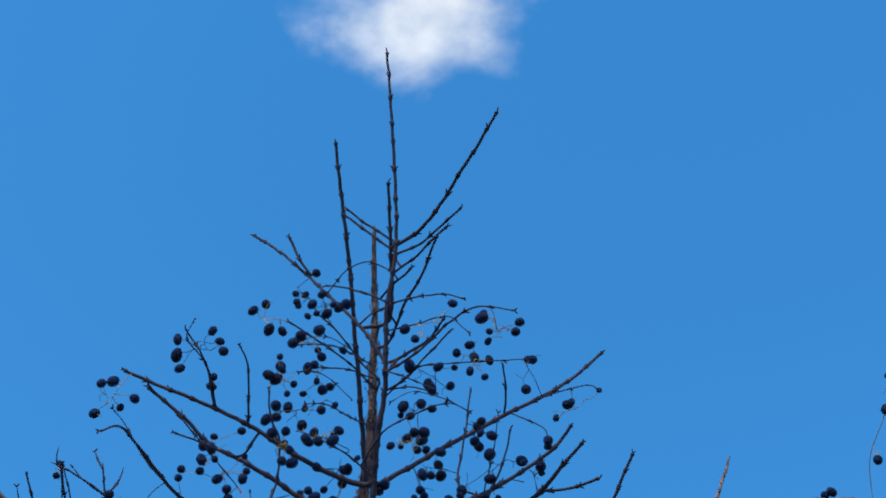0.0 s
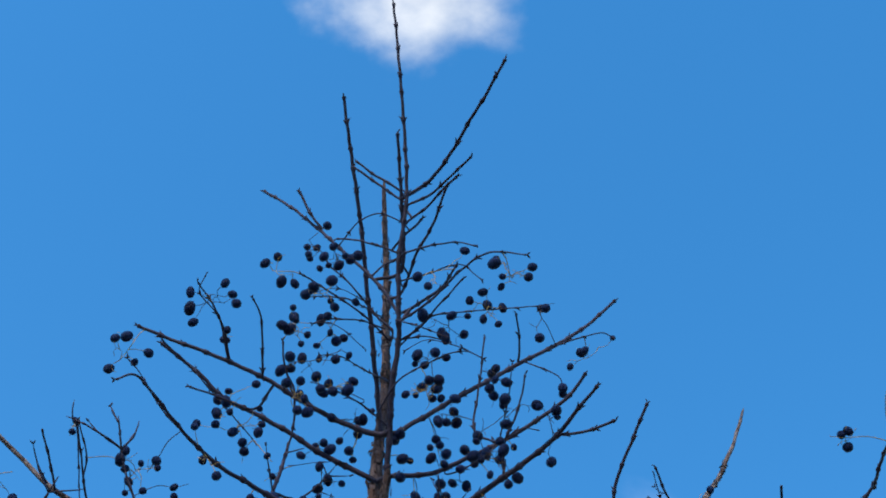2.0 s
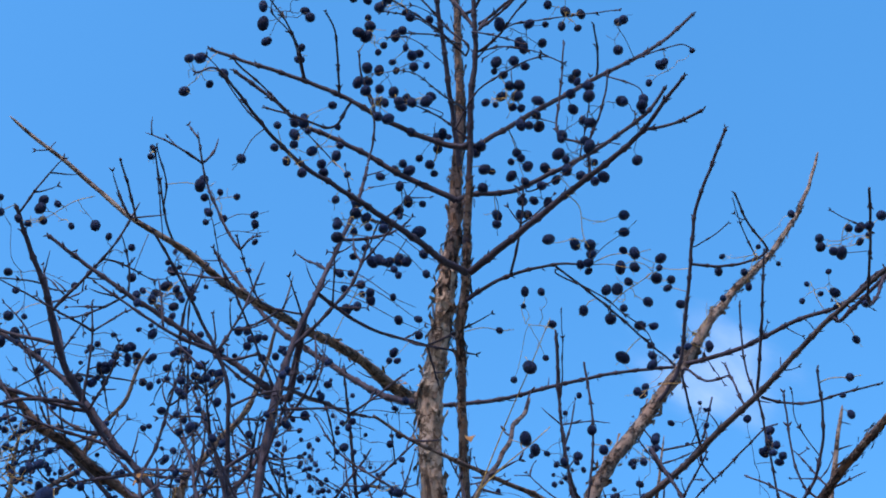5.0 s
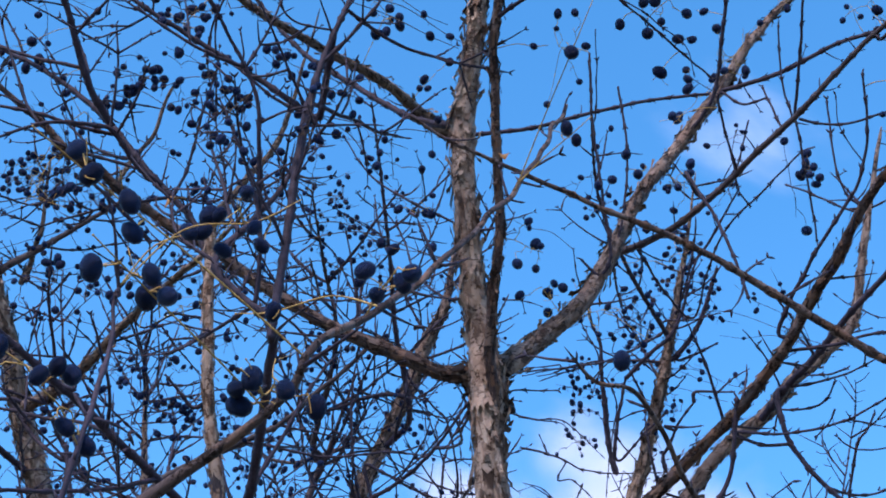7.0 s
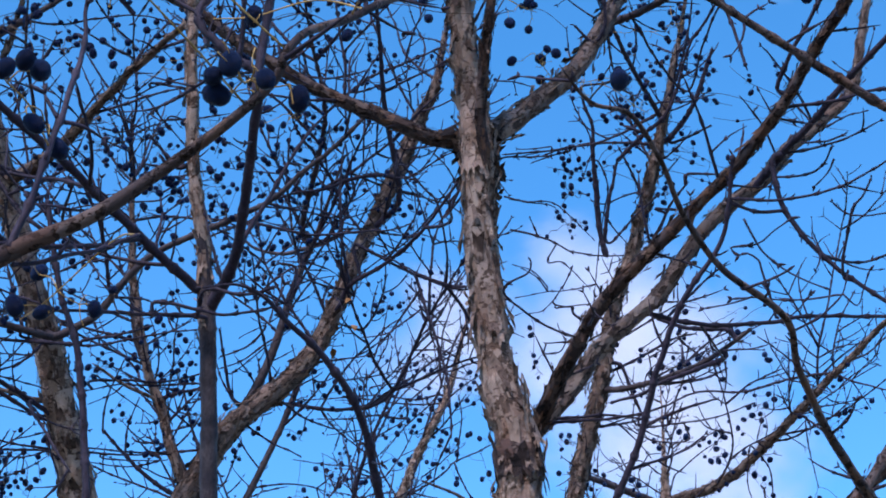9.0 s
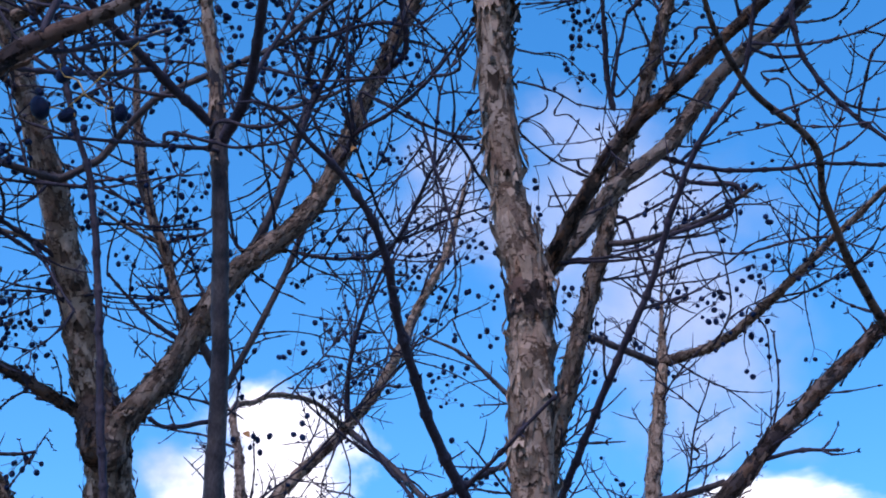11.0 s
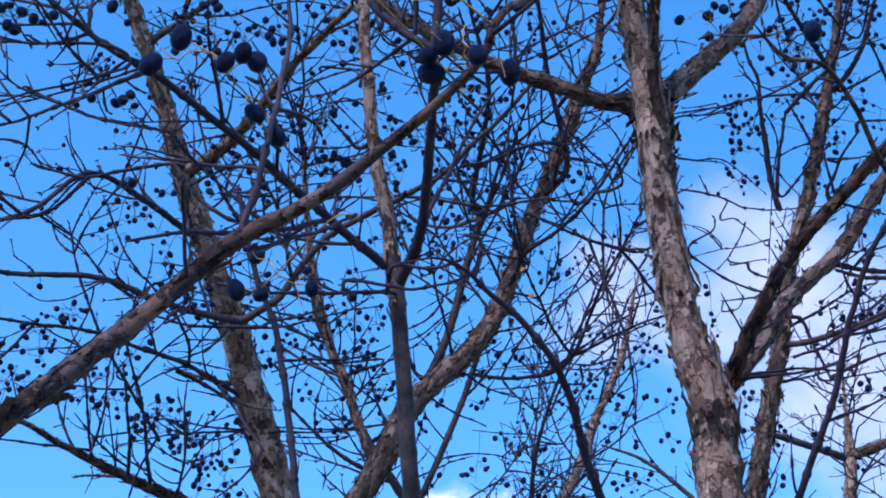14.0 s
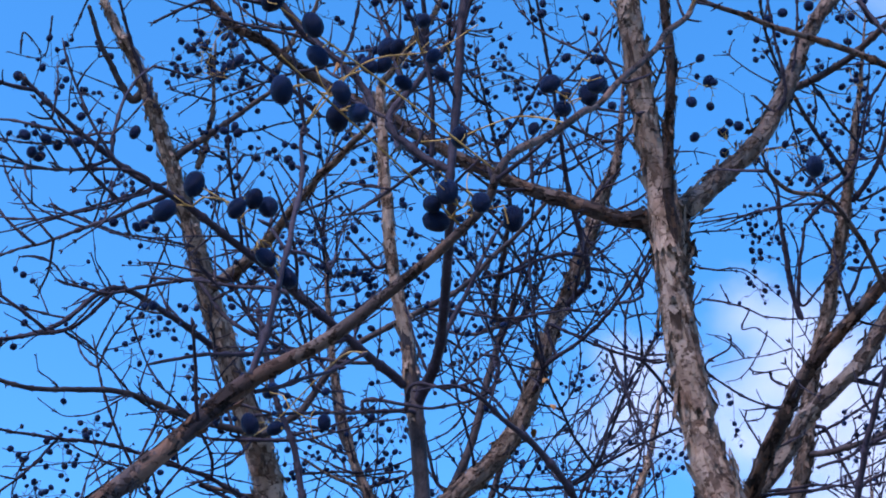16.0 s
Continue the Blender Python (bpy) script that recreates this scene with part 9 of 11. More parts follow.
bunch(slim, (0.271, 2.874, 3.654), (0.236, 2.886, 3.666), (0.250, 2.883, 3.640), (0.280, 2.892, 3.653), (0.289, 2.877, 3.639), (0.310, 2.888, 3.645), (0.269, 2.892, 3.613), (0.280, 2.907, 3.609), (0.267, 2.879, 3.629))
bunch(slim, (0.180, 2.774, 3.498), (0.193, 2.794, 3.496))
bunch(slim, (0.254, 2.903, 3.587), (0.280, 2.910, 3.571))
bunch(slim, (0.038, 2.937, 3.461), (0.038, 2.939, 3.455), (0.030, 2.950, 3.443))
bunch(slim, (0.093, 2.961, 3.425), (0.065, 2.986, 3.415))
bunch(slim, (0.025, 3.007, 3.359), (0.031, 3.028, 3.366))
bunch(slim, (0.217, 2.879, 3.509), (0.180, 2.902, 3.464), (0.169, 2.903, 3.480))
bunch(slim, (0.212, 2.982, 3.433), (0.234, 2.984, 3.426), (0.237, 3.000, 3.409))
bunch(slim, (0.192, 3.010, 3.370), (0.193, 3.014, 3.342))
bunch(slim, (0.241, 2.929, 3.536), (0.278, 2.921, 3.514), (0.272, 2.948, 3.493))
bunch(slim, (0.220, 2.968, 3.462), (0.291, 2.976, 3.441))
bunch(slim, (0.055, 2.935, 3.464), (0.024, 2.914, 3.461))
bunch(slim, (0.023, 2.945, 3.451), (0.033, 2.982, 3.419))
bunch(slim, (0.098, 2.980, 3.397), (0.063, 3.001, 3.393))
bunch(slim, (0.020, 3.005, 3.361), (0.019, 3.012, 3.342))
bunch(slim, (0.086, 2.930, 3.469), (0.126, 2.944, 3.461))
bunch(slim, (0.102, 2.954, 3.434), (0.133, 2.954, 3.419), (0.097, 2.971, 3.436), (0.160, 2.951, 3.423))
bunch(slim, (0.227, 2.955, 3.486), (0.182, 2.974, 3.483), (0.209, 2.977, 3.485))
bunch(slim, (0.227, 2.955, 3.486), (0.263, 2.981, 3.476), (0.255, 2.957, 3.460), (0.293, 2.943, 3.465), (0.295, 2.954, 3.443))
bunch(slim, (0.212, 2.982, 3.433), (0.309, 2.991, 3.406))
bunch(slim, (0.202, 2.996, 3.402), (0.219, 2.993, 3.376))
bunch(slim, (0.182, 3.023, 3.338), (0.192, 3.037, 3.315))
bunch(slim, (0.209, 3.043, 3.264), (0.192, 3.033, 3.248), (0.220, 3.036, 3.256))
bunch(slim, (0.224, 3.041, 3.263), (0.269, 3.073, 3.206))
bunch(slim, (0.520, 2.931, 3.479), (0.409, 2.872, 3.576), (0.410, 2.882, 3.571), (0.412, 2.893, 3.548))
bunch(slim, (0.251, 2.909, 3.574), (0.347, 2.927, 3.552), (0.341, 2.910, 3.545))
bunch(slim, (0.267, 2.880, 3.641), (0.326, 2.880, 3.601))
bunch(slim, (0.520, 2.931, 3.479), (0.461, 2.853, 3.583), (0.468, 2.872, 3.576))
bunch(slim, (0.251, 2.909, 3.574), (0.512, 2.931, 3.497))
bunch(slim, (0.520, 2.931, 3.479), (0.385, 2.933, 3.509))

# ---- further shoots and panicles ----
limb(back, "branch", 0, 0, (-0.807, 4.900, 4.575, 8.8), (-0.898, 4.902, 4.555, 7.2), (-0.993, 4.877, 4.570, 5.6), (-1.048, 4.836, 4.618, 4.0))
limb(back, "branch", 0, 0, (-0.807, 4.900, 4.575, 11.4), (-0.726, 4.894, 4.603, 8.2), (-0.649, 4.881, 4.639, 5.1))
limb(far, "branch", 0, 1, (-0.882, 2.724, 2.919, 8.6), (-0.859, 2.726, 2.929, 8.2), (-0.807, 2.722, 2.961, 7.8), (-0.749, 2.696, 3.026, 7.3), (-0.700, 2.683, 3.064, 6.9), (-0.632, 2.677, 3.097, 6.5), (-0.563, 2.672, 3.126, 6.0), (-0.493, 2.661, 3.159, 5.6), (-0.442, 2.640, 3.198, 5.2), (-0.401, 2.626, 3.224, 4.7), (-0.361, 2.608, 3.253, 4.3), (-0.319, 2.586, 3.286, 3.9))
limb(far, "branch", 0, 0, (-0.296, 2.856, 3.340, 5.7), (-0.293, 2.857, 3.338, 5.2), (-0.336, 2.849, 3.343, 4.7), (-0.390, 2.850, 3.333, 4.1), (-0.434, 2.855, 3.318, 3.6), (-0.488, 2.853, 3.309, 3.1), (-0.531, 2.855, 3.296, 2.6))
limb(far, "branch", 0, 1, (-1.015, 2.464, 3.357, 9.0), (-0.995, 2.457, 3.376, 8.0), (-0.953, 2.453, 3.401, 7.0), (-0.899, 2.446, 3.434, 6.0), (-0.845, 2.437, 3.467, 5.0), (-0.790, 2.428, 3.498, 4.0))
bunch(fork, (-0.358, 1.533, 2.863), (-0.351, 1.530, 2.862))
bunch(fork, (-0.336, 1.543, 2.852), (-0.319, 1.525, 2.862))
bunch(fork, (-0.532, 1.581, 2.964), (-0.511, 1.604, 2.974))
bunch(fork, (-0.534, 1.594, 2.944), (-0.488, 1.609, 2.936))
bunch(fork, (-0.439, 1.679, 3.002), (-0.463, 1.701, 3.008))
limb(main, "twig", 0, 0, (-0.459, 1.456, 3.161, 1.5), (-0.458, 1.455, 3.162, 1.2), (-0.453, 1.514, 3.109, 0.9), (-0.452, 1.543, 3.081, 0.7))
limb(main, "twig", 0, 0, (-0.391, 1.663, 3.128, 1.5), (-0.390, 1.666, 3.126, 1.2), (-0.399, 1.630, 3.151, 1.0), (-0.407, 1.568, 3.193, 0.7))
limb(main, "twig", 0, 0, (0.296, 1.437, 2.579, 1.1), (0.298, 1.436, 2.579, 0.9), (0.278, 1.416, 2.608, 0.7), (0.275, 1.394, 2.634, 0.6))
limb(main, "twig", 0, 0, (0.055, 1.494, 2.942, 1.3), (0.050, 1.497, 2.939, 1.2), (0.090, 1.512, 2.924, 1.0), (0.128, 1.532, 2.903, 0.9), (0.157, 1.551, 2.883, 0.7), (0.166, 1.575, 2.859, 0.6))
limb(main, "twig", 0, 0, (0.058, 1.861, 3.082, 1.6), (0.062, 1.858, 3.085, 1.3), (0.066, 1.809, 3.125, 1.0), (0.066, 1.765, 3.160, 0.7))
limb(main, "twig", 0, 0, (0.307, 2.076, 3.361, 1.8), (0.305, 2.069, 3.368, 1.5), (0.316, 2.082, 3.354, 1.1), (0.336, 2.104, 3.329, 0.8))
limb(main, "twig", 0, 0, (0.469, 1.600, 3.108, 1.5), (0.474, 1.600, 3.107, 1.2), (0.447, 1.589, 3.119, 0.9), (0.419, 1.579, 3.131, 0.7))
limb(main, "twig", 0, 0, (0.496, 1.734, 3.158, 1.6), (0.499, 1.732, 3.160, 1.3), (0.538, 1.709, 3.170, 1.0), (0.584, 1.679, 3.183, 0.7))
limb(main, "twig", 0, 0, (0.385, 1.908, 3.418, 1.8), (0.386, 1.910, 3.416, 1.5), (0.365, 1.872, 3.448, 1.1), (0.353, 1.837, 3.476, 0.8))
limb(main, "twig", 0, 0, (0.283, 1.871, 3.410, 1.8), (0.285, 1.874, 3.407, 1.4), (0.315, 1.857, 3.413, 1.1), (0.339, 1.840, 3.420, 0.8))
bunch(main, (-0.688, 1.598, 3.240), (-0.712, 1.605, 3.233))
bunch(main, (-0.631, 1.663, 3.106), (-0.681, 1.661, 3.079))
bunch(main, (-0.614, 1.689, 3.051), (-0.643, 1.698, 3.042))
bunch(main, (-0.624, 1.673, 3.084), (-0.682, 1.699, 3.084), (-0.692, 1.686, 3.055), (-0.667, 1.682, 3.049))
bunch(main, (-0.599, 1.709, 3.010), (-0.587, 1.726, 3.019))
bunch(main, (-0.614, 1.689, 3.051), (-0.572, 1.700, 3.051))
bunch(main, (0.074, 1.552, 3.214), (0.078, 1.552, 3.207), (0.063, 1.564, 3.201), (0.049, 1.560, 3.223), (0.097, 1.564, 3.208))
bunch(main, (0.081, 1.451, 3.240), (0.088, 1.471, 3.233))
bunch(main, (0.001, 1.446, 3.165), (0.011, 1.478, 3.153), (0.016, 1.481, 3.145))
bunch(main, (0.027, 1.560, 3.192), (0.003, 1.552, 3.198), (0.021, 1.558, 3.193))
bunch(main, (-0.051, 1.457, 3.075), (-0.034, 1.463, 3.065))
bunch(main, (-0.018, 1.562, 3.177), (-0.019, 1.588, 3.142))
bunch(main, (0.011, 1.563, 3.184), (0.016, 1.571, 3.168), (0.023, 1.604, 3.178), (0.012, 1.584, 3.155))
bunch(main, (0.086, 1.483, 2.936), (0.127, 1.486, 2.932), (0.142, 1.472, 2.916))
bunch(main, (0.097, 1.516, 2.920), (0.110, 1.514, 2.924))
bunch(main, (0.117, 1.539, 2.913), (0.116, 1.567, 2.929))
bunch(main, (0.146, 1.544, 2.891), (0.149, 1.551, 2.899), (0.166, 1.557, 2.903))
bunch(main, (0.086, 1.483, 2.936), (0.080, 1.485, 2.939), (0.089, 1.490, 2.932), (0.089, 1.480, 2.936))
bunch(main, (0.092, 1.520, 2.925), (0.082, 1.537, 2.914))
bunch(main, (-0.040, 1.530, 2.950), (-0.020, 1.559, 2.908))
bunch(main, (0.144, 1.561, 2.899), (0.127, 1.583, 2.878))
bunch(main, (0.356, 2.122, 3.529), (0.343, 2.128, 3.525))
bunch(main, (0.468, 1.579, 3.114), (0.468, 1.591, 3.113))
bunch(main, (0.489, 1.747, 3.148), (0.489, 1.757, 3.141))
bunch(main, (0.458, 1.778, 3.136), (0.475, 1.804, 3.117))
bunch(main, (0.519, 1.999, 3.392), (0.516, 1.998, 3.391))
bunch(main, (0.300, 1.376, 2.638), (0.331, 1.376, 2.631))
bunch(main, (0.456, 1.856, 3.065), (0.447, 1.839, 3.045))
bunch(main, (0.460, 1.916, 3.088), (0.476, 1.926, 3.089))
bunch(main, (0.108, 1.940, 3.103), (0.106, 1.944, 3.093))
bunch(main, (0.106, 1.947, 3.085), (0.121, 1.954, 3.063), (0.130, 1.961, 3.085))
bunch(main, (0.063, 1.896, 3.023), (0.081, 1.907, 3.011), (0.061, 1.908, 3.002), (0.038, 1.904, 3.015))
bunch(main, (-0.470, 1.535, 3.088), (-0.488, 1.558, 3.030))
bunch(main, (-0.439, 1.585, 3.105), (-0.450, 1.601, 3.088))
bunch(main, (-0.448, 1.496, 3.147), (-0.405, 1.505, 3.147))
bunch(main, (-0.406, 1.580, 3.184), (-0.414, 1.593, 3.177))
bunch(main, (-0.260, 1.211, 2.873), (-0.285, 1.233, 2.846))
bunch(main, (-0.406, 1.580, 3.184), (-0.347, 1.586, 3.180))
bunch(main, (-0.421, 1.802, 3.305), (-0.398, 1.811, 3.321))
bunch(main, (0.323, 1.905, 3.397), (0.325, 1.919, 3.397))
bunch(main, (0.477, 2.174, 3.730), (0.487, 2.187, 3.708))
bunch(main, (0.447, 1.589, 3.119), (0.434, 1.629, 3.103))
bunch(main, (0.460, 1.595, 3.113), (0.455, 1.603, 3.097))
bunch(main, (0.603, 1.948, 3.424), (0.600, 1.948, 3.419))
bunch(main, (0.498, 2.006, 3.390), (0.495, 1.994, 3.417), (0.473, 1.980, 3.426))
bunch(main, (0.091, 1.380, 2.973), (0.130, 1.429, 2.930))
bunch(main, (0.086, 1.483, 2.936), (0.145, 1.480, 2.950))
bunch(main, (0.280, 1.890, 3.394), (0.232, 1.910, 3.401))
bunch(main, (0.275, 1.918, 3.369), (0.243, 1.928, 3.373))
bunch(main, (0.086, 1.483, 2.936), (0.092, 1.466, 2.952), (0.095, 1.496, 2.970))
bunch(main, (-0.018, 1.562, 3.177), (-0.018, 1.591, 3.164))
limb(right, "twig", 0, 0, (0.229, 1.446, 2.294, 1.3), (0.224, 1.454, 2.286, 0.9), (0.213, 1.463, 2.278, 0.6))
limb(right, "twig", 0, 0, (0.109, 1.240, 2.037, 1.5), (0.109, 1.242, 2.035, 1.3), (0.123, 1.236, 2.036, 1.1), (0.134, 1.231, 2.039, 0.9), (0.142, 1.226, 2.042, 0.7))
limb(right, "twig", 0, 0, (0.136, 1.277, 2.034, 1.3), (0.135, 1.277, 2.033, 1.2), (0.131, 1.269, 2.046, 1.0), (0.126, 1.258, 2.062, 0.9), (0.124, 1.255, 2.067, 0.8), (0.117, 1.253, 2.071, 0.7), (0.111, 1.254, 2.070, 0.6))
limb(right, "twig", 0, 0, (0.111, 1.254, 2.070, 1.0), (0.105, 1.251, 2.075, 0.9), (0.124, 1.249, 2.076, 0.7), (0.135, 1.243, 2.082, 0.6), (0.147, 1.237, 2.089, 0.6))
limb(right, "twig", 0, 0, (0.115, 1.239, 2.091, 1.0), (0.122, 1.247, 2.078, 0.9), (0.128, 1.252, 2.070, 0.8), (0.142, 1.257, 2.059, 0.7), (0.157, 1.259, 2.051, 0.6), (0.171, 1.260, 2.044, 0.6))
limb(right, "twig", 0, 0, (0.144, 1.294, 2.030, 1.3), (0.152, 1.291, 2.033, 1.1), (0.165, 1.286, 2.038, 1.0), (0.176, 1.279, 2.045, 0.9), (0.182, 1.275, 2.051, 0.7), (0.185, 1.267, 2.062, 0.6))
limb(right, "twig", 0, 0, (0.180, 1.276, 2.049, 1.0), (0.178, 1.276, 2.050, 0.9), (0.148, 1.279, 2.048, 0.7), (0.125, 1.279, 2.051, 0.6), (0.106, 1.279, 2.051, 0.6))
limb(right, "twig", 0, 0, (0.117, 1.253, 2.036, 1.0), (0.102, 1.256, 2.033, 0.7), (0.084, 1.259, 2.032, 0.6))
limb(right, "twig", 0, 0, (0.141, 1.283, 2.033, 0.8), (0.139, 1.284, 2.033, 0.6), (0.150, 1.276, 2.039, 0.6), (0.158, 1.269, 2.046, 0.6))
limb(right, "twig", 0, 0, (0.181, 1.275, 2.050, 0.8), (0.191, 1.278, 2.042, 0.6), (0.196, 1.270, 2.052, 0.6), (0.200, 1.263, 2.061, 0.6))
limb(slim, "twig", 0, 0, (0.520, 2.931, 3.479, 3.0), (0.552, 2.924, 3.477, 2.5), (0.595, 2.904, 3.488, 1.9), (0.637, 2.891, 3.490, 1.4))
limb(slim, "twig", 0, 0, (0.605, 2.868, 3.530, 2.3), (0.646, 2.872, 3.503, 1.6), (0.675, 2.864, 3.496, 1.0))
bunch(fork, (-0.274, 1.572, 2.819), (-0.218, 1.629, 2.783), (-0.208, 1.613, 2.776))
bunch(fork, (-0.274, 1.572, 2.819), (-0.253, 1.584, 2.802))
bunch(fork, (-0.291, 1.564, 2.827), (-0.284, 1.581, 2.824), (-0.297, 1.572, 2.826))
bunch(fork, (-0.289, 1.531, 2.611), (-0.131, 1.564, 2.580), (-0.137, 1.557, 2.598))
bunch(fork, (-0.289, 1.531, 2.611), (-0.180, 1.564, 2.604), (-0.191, 1.548, 2.600))
bunch(fork, (-0.293, 1.539, 2.573), (-0.214, 1.560, 2.558))
bunch(fork, (-0.274, 1.572, 2.819), (-0.198, 1.599, 2.804))
bunch(fork, (-0.208, 1.534, 3.100), (-0.225, 1.533, 3.098))
bunch(fork, (-0.208, 1.534, 3.100), (-0.204, 1.547, 3.090))
bunch(fork, (-0.215, 1.530, 3.065), (-0.186, 1.530, 3.038), (-0.205, 1.566, 3.063))
bunch(fork, (-0.229, 1.521, 2.995), (-0.151, 1.557, 2.973))
bunch(fork, (-0.233, 1.519, 2.977), (-0.120, 1.570, 2.945))
bunch(fork, (-0.231, 1.485, 2.920), (-0.140, 1.524, 2.896))
bunch(fork, (-0.211, 1.532, 3.083), (-0.112, 1.586, 3.046))
bunch(fork, (-0.204, 1.536, 3.118), (-0.116, 1.586, 3.085))
limb(main, "branch", 0, 0, (-0.345, 1.368, 3.234, 2.0), (-0.348, 1.371, 3.231, 1.7), (-0.305, 1.408, 3.210, 1.4), (-0.276, 1.436, 3.191, 1.2), (-0.226, 1.486, 3.156, 0.9))
limb(main, "twig", 0, 0, (-0.263, 1.205, 2.872, 1.2), (-0.266, 1.204, 2.872, 1.0), (-0.286, 1.183, 2.886, 0.9), (-0.303, 1.157, 2.903, 0.7), (-0.315, 1.144, 2.911, 0.6))
limb(main, "twig", 0, 0, (-0.258, 1.379, 3.204, 1.4), (-0.259, 1.380, 3.203, 1.3), (-0.270, 1.338, 3.234, 1.1), (-0.295, 1.309, 3.251, 0.9), (-0.286, 1.290, 3.267, 0.7))
limb(main, "twig", 0, 0, (0.022, 1.561, 3.189, 1.5), (0.026, 1.568, 3.183, 1.3), (0.073, 1.553, 3.199, 1.1), (0.120, 1.525, 3.224, 0.9), (0.151, 1.525, 3.223, 0.7))
limb(main, "twig", 0, 0, (0.097, 1.547, 3.226, 1.5), (0.110, 1.500, 3.266, 1.1), (0.115, 1.464, 3.295, 0.7))
limb(main, "twig", 0, 0, (0.071, 1.333, 3.142, 0.9), (0.037, 1.322, 3.153, 0.8), (0.001, 1.317, 3.159, 0.6), (-0.027, 1.328, 3.151, 0.6))
limb(main, "twig", 0, 0, (-0.144, 1.335, 3.218, 1.0), (-0.115, 1.337, 3.214, 0.7), (-0.079, 1.359, 3.193, 0.6))
limb(main, "twig", 0, 0, (-0.081, 1.366, 3.298, 1.0), (-0.082, 1.364, 3.299, 0.8), (-0.119, 1.346, 3.308, 0.6), (-0.160, 1.349, 3.300, 0.6))
limb(main, "twig", 0, 0, (-0.086, 1.412, 3.149, 0.9), (-0.081, 1.409, 3.152, 0.8), (-0.117, 1.397, 3.161, 0.6), (-0.146, 1.391, 3.165, 0.6))
limb(main, "twig", 0, 0, (-0.086, 1.555, 3.168, 1.0), (-0.088, 1.553, 3.170, 0.8), (-0.125, 1.539, 3.179, 0.6), (-0.186, 1.540, 3.171, 0.6))
bunch(main, (-0.093, 1.358, 3.312), (-0.097, 1.370, 3.309))
bunch(main, (-0.137, 1.372, 3.199), (-0.143, 1.392, 3.179))
bunch(main, (0.007, 1.347, 3.151), (0.013, 1.367, 3.124))
bunch(main, (0.110, 1.500, 3.266), (0.102, 1.510, 3.260))
bunch(main, (0.117, 1.543, 3.236), (0.116, 1.546, 3.213))
bunch(main, (0.040, 1.563, 3.188), (0.043, 1.560, 3.185), (0.032, 1.583, 3.182), (0.051, 1.580, 3.173))
bunch(main, (0.073, 1.553, 3.199), (0.083, 1.566, 3.180))
bunch(main, (-0.004, 1.446, 3.161), (0.003, 1.494, 3.155), (0.024, 1.483, 3.130))
bunch(main, (-0.049, 1.444, 3.093), (-0.031, 1.447, 3.082), (-0.022, 1.455, 3.087))
bunch(main, (-0.037, 1.444, 3.131), (-0.035, 1.443, 3.124), (-0.042, 1.450, 3.120))
bunch(main, (-0.075, 1.578, 3.355), (-0.083, 1.589, 3.340))
bunch(main, (-0.090, 1.431, 3.124), (-0.090, 1.453, 3.136), (-0.100, 1.453, 3.104), (-0.095, 1.463, 3.098))
bunch(main, (-0.144, 1.539, 3.176), (-0.117, 1.567, 3.165), (-0.137, 1.573, 3.179), (-0.147, 1.570, 3.144), (-0.167, 1.570, 3.136), (-0.151, 1.585, 3.174), (-0.145, 1.531, 3.160))
bunch(main, (-0.156, 1.531, 3.197), (-0.141, 1.524, 3.199), (-0.134, 1.539, 3.202), (-0.155, 1.548, 3.219), (-0.171, 1.530, 3.181))
bunch(main, (-0.231, 1.481, 3.160), (-0.208, 1.480, 3.125))
bunch(main, (-0.231, 1.481, 3.160), (-0.242, 1.498, 3.154))
bunch(main, (-0.225, 1.505, 3.229), (-0.230, 1.515, 3.211))
bunch(main, (-0.271, 1.441, 3.188), (-0.276, 1.449, 3.174))
bunch(main, (-0.286, 1.483, 3.256), (-0.273, 1.486, 3.263))
bunch(main, (-0.193, 1.318, 2.896), (-0.196, 1.329, 2.889))
bunch(main, (-0.180, 1.540, 3.172), (-0.209, 1.551, 3.163))
bunch(main, (-0.162, 1.358, 2.908), (-0.165, 1.363, 2.896))
bunch(main, (-0.120, 1.415, 2.924), (-0.110, 1.423, 2.938))
limb(far, "branch", 0, 0, (-1.047, 2.373, 3.470, 9.7), (-1.070, 2.380, 3.452, 8.7), (-1.085, 2.356, 3.468, 7.6), (-1.098, 2.322, 3.495, 6.5), (-1.110, 2.287, 3.522, 5.5), (-1.118, 2.235, 3.565, 4.4))
limb(far, "branch", 0, 1, (-1.028, 2.428, 3.402, 6.9), (-1.023, 2.428, 3.404, 6.2), (-1.032, 2.390, 3.441, 5.4), (-1.044, 2.343, 3.485, 4.6), (-1.054, 2.303, 3.520, 3.9), (-1.062, 2.241, 3.575, 3.1))
limb(far, "branch", 0, 0, (-0.670, 2.269, 3.252, 5.0), (-0.694, 2.244, 3.272, 4.3), (-0.734, 2.204, 3.300, 3.6), (-0.765, 2.173, 3.321, 2.9), (-0.793, 2.126, 3.359, 2.2))
limb(far, "twig", 0, 0, (-0.472, 2.382, 3.418, 2.6), (-0.524, 2.391, 3.400, 2.3), (-0.574, 2.385, 3.397, 1.9), (-0.624, 2.379, 3.392, 1.5), (-0.672, 2.365, 3.395, 1.2))
limb(far, "twig", 0, 0, (-0.440, 2.168, 3.028, 2.3), (-0.418, 2.168, 3.034, 2.0), (-0.424, 2.155, 3.047, 1.8), (-0.445, 2.123, 3.079, 1.5), (-0.466, 2.099, 3.101, 1.3), (-0.492, 2.096, 3.098, 1.0))
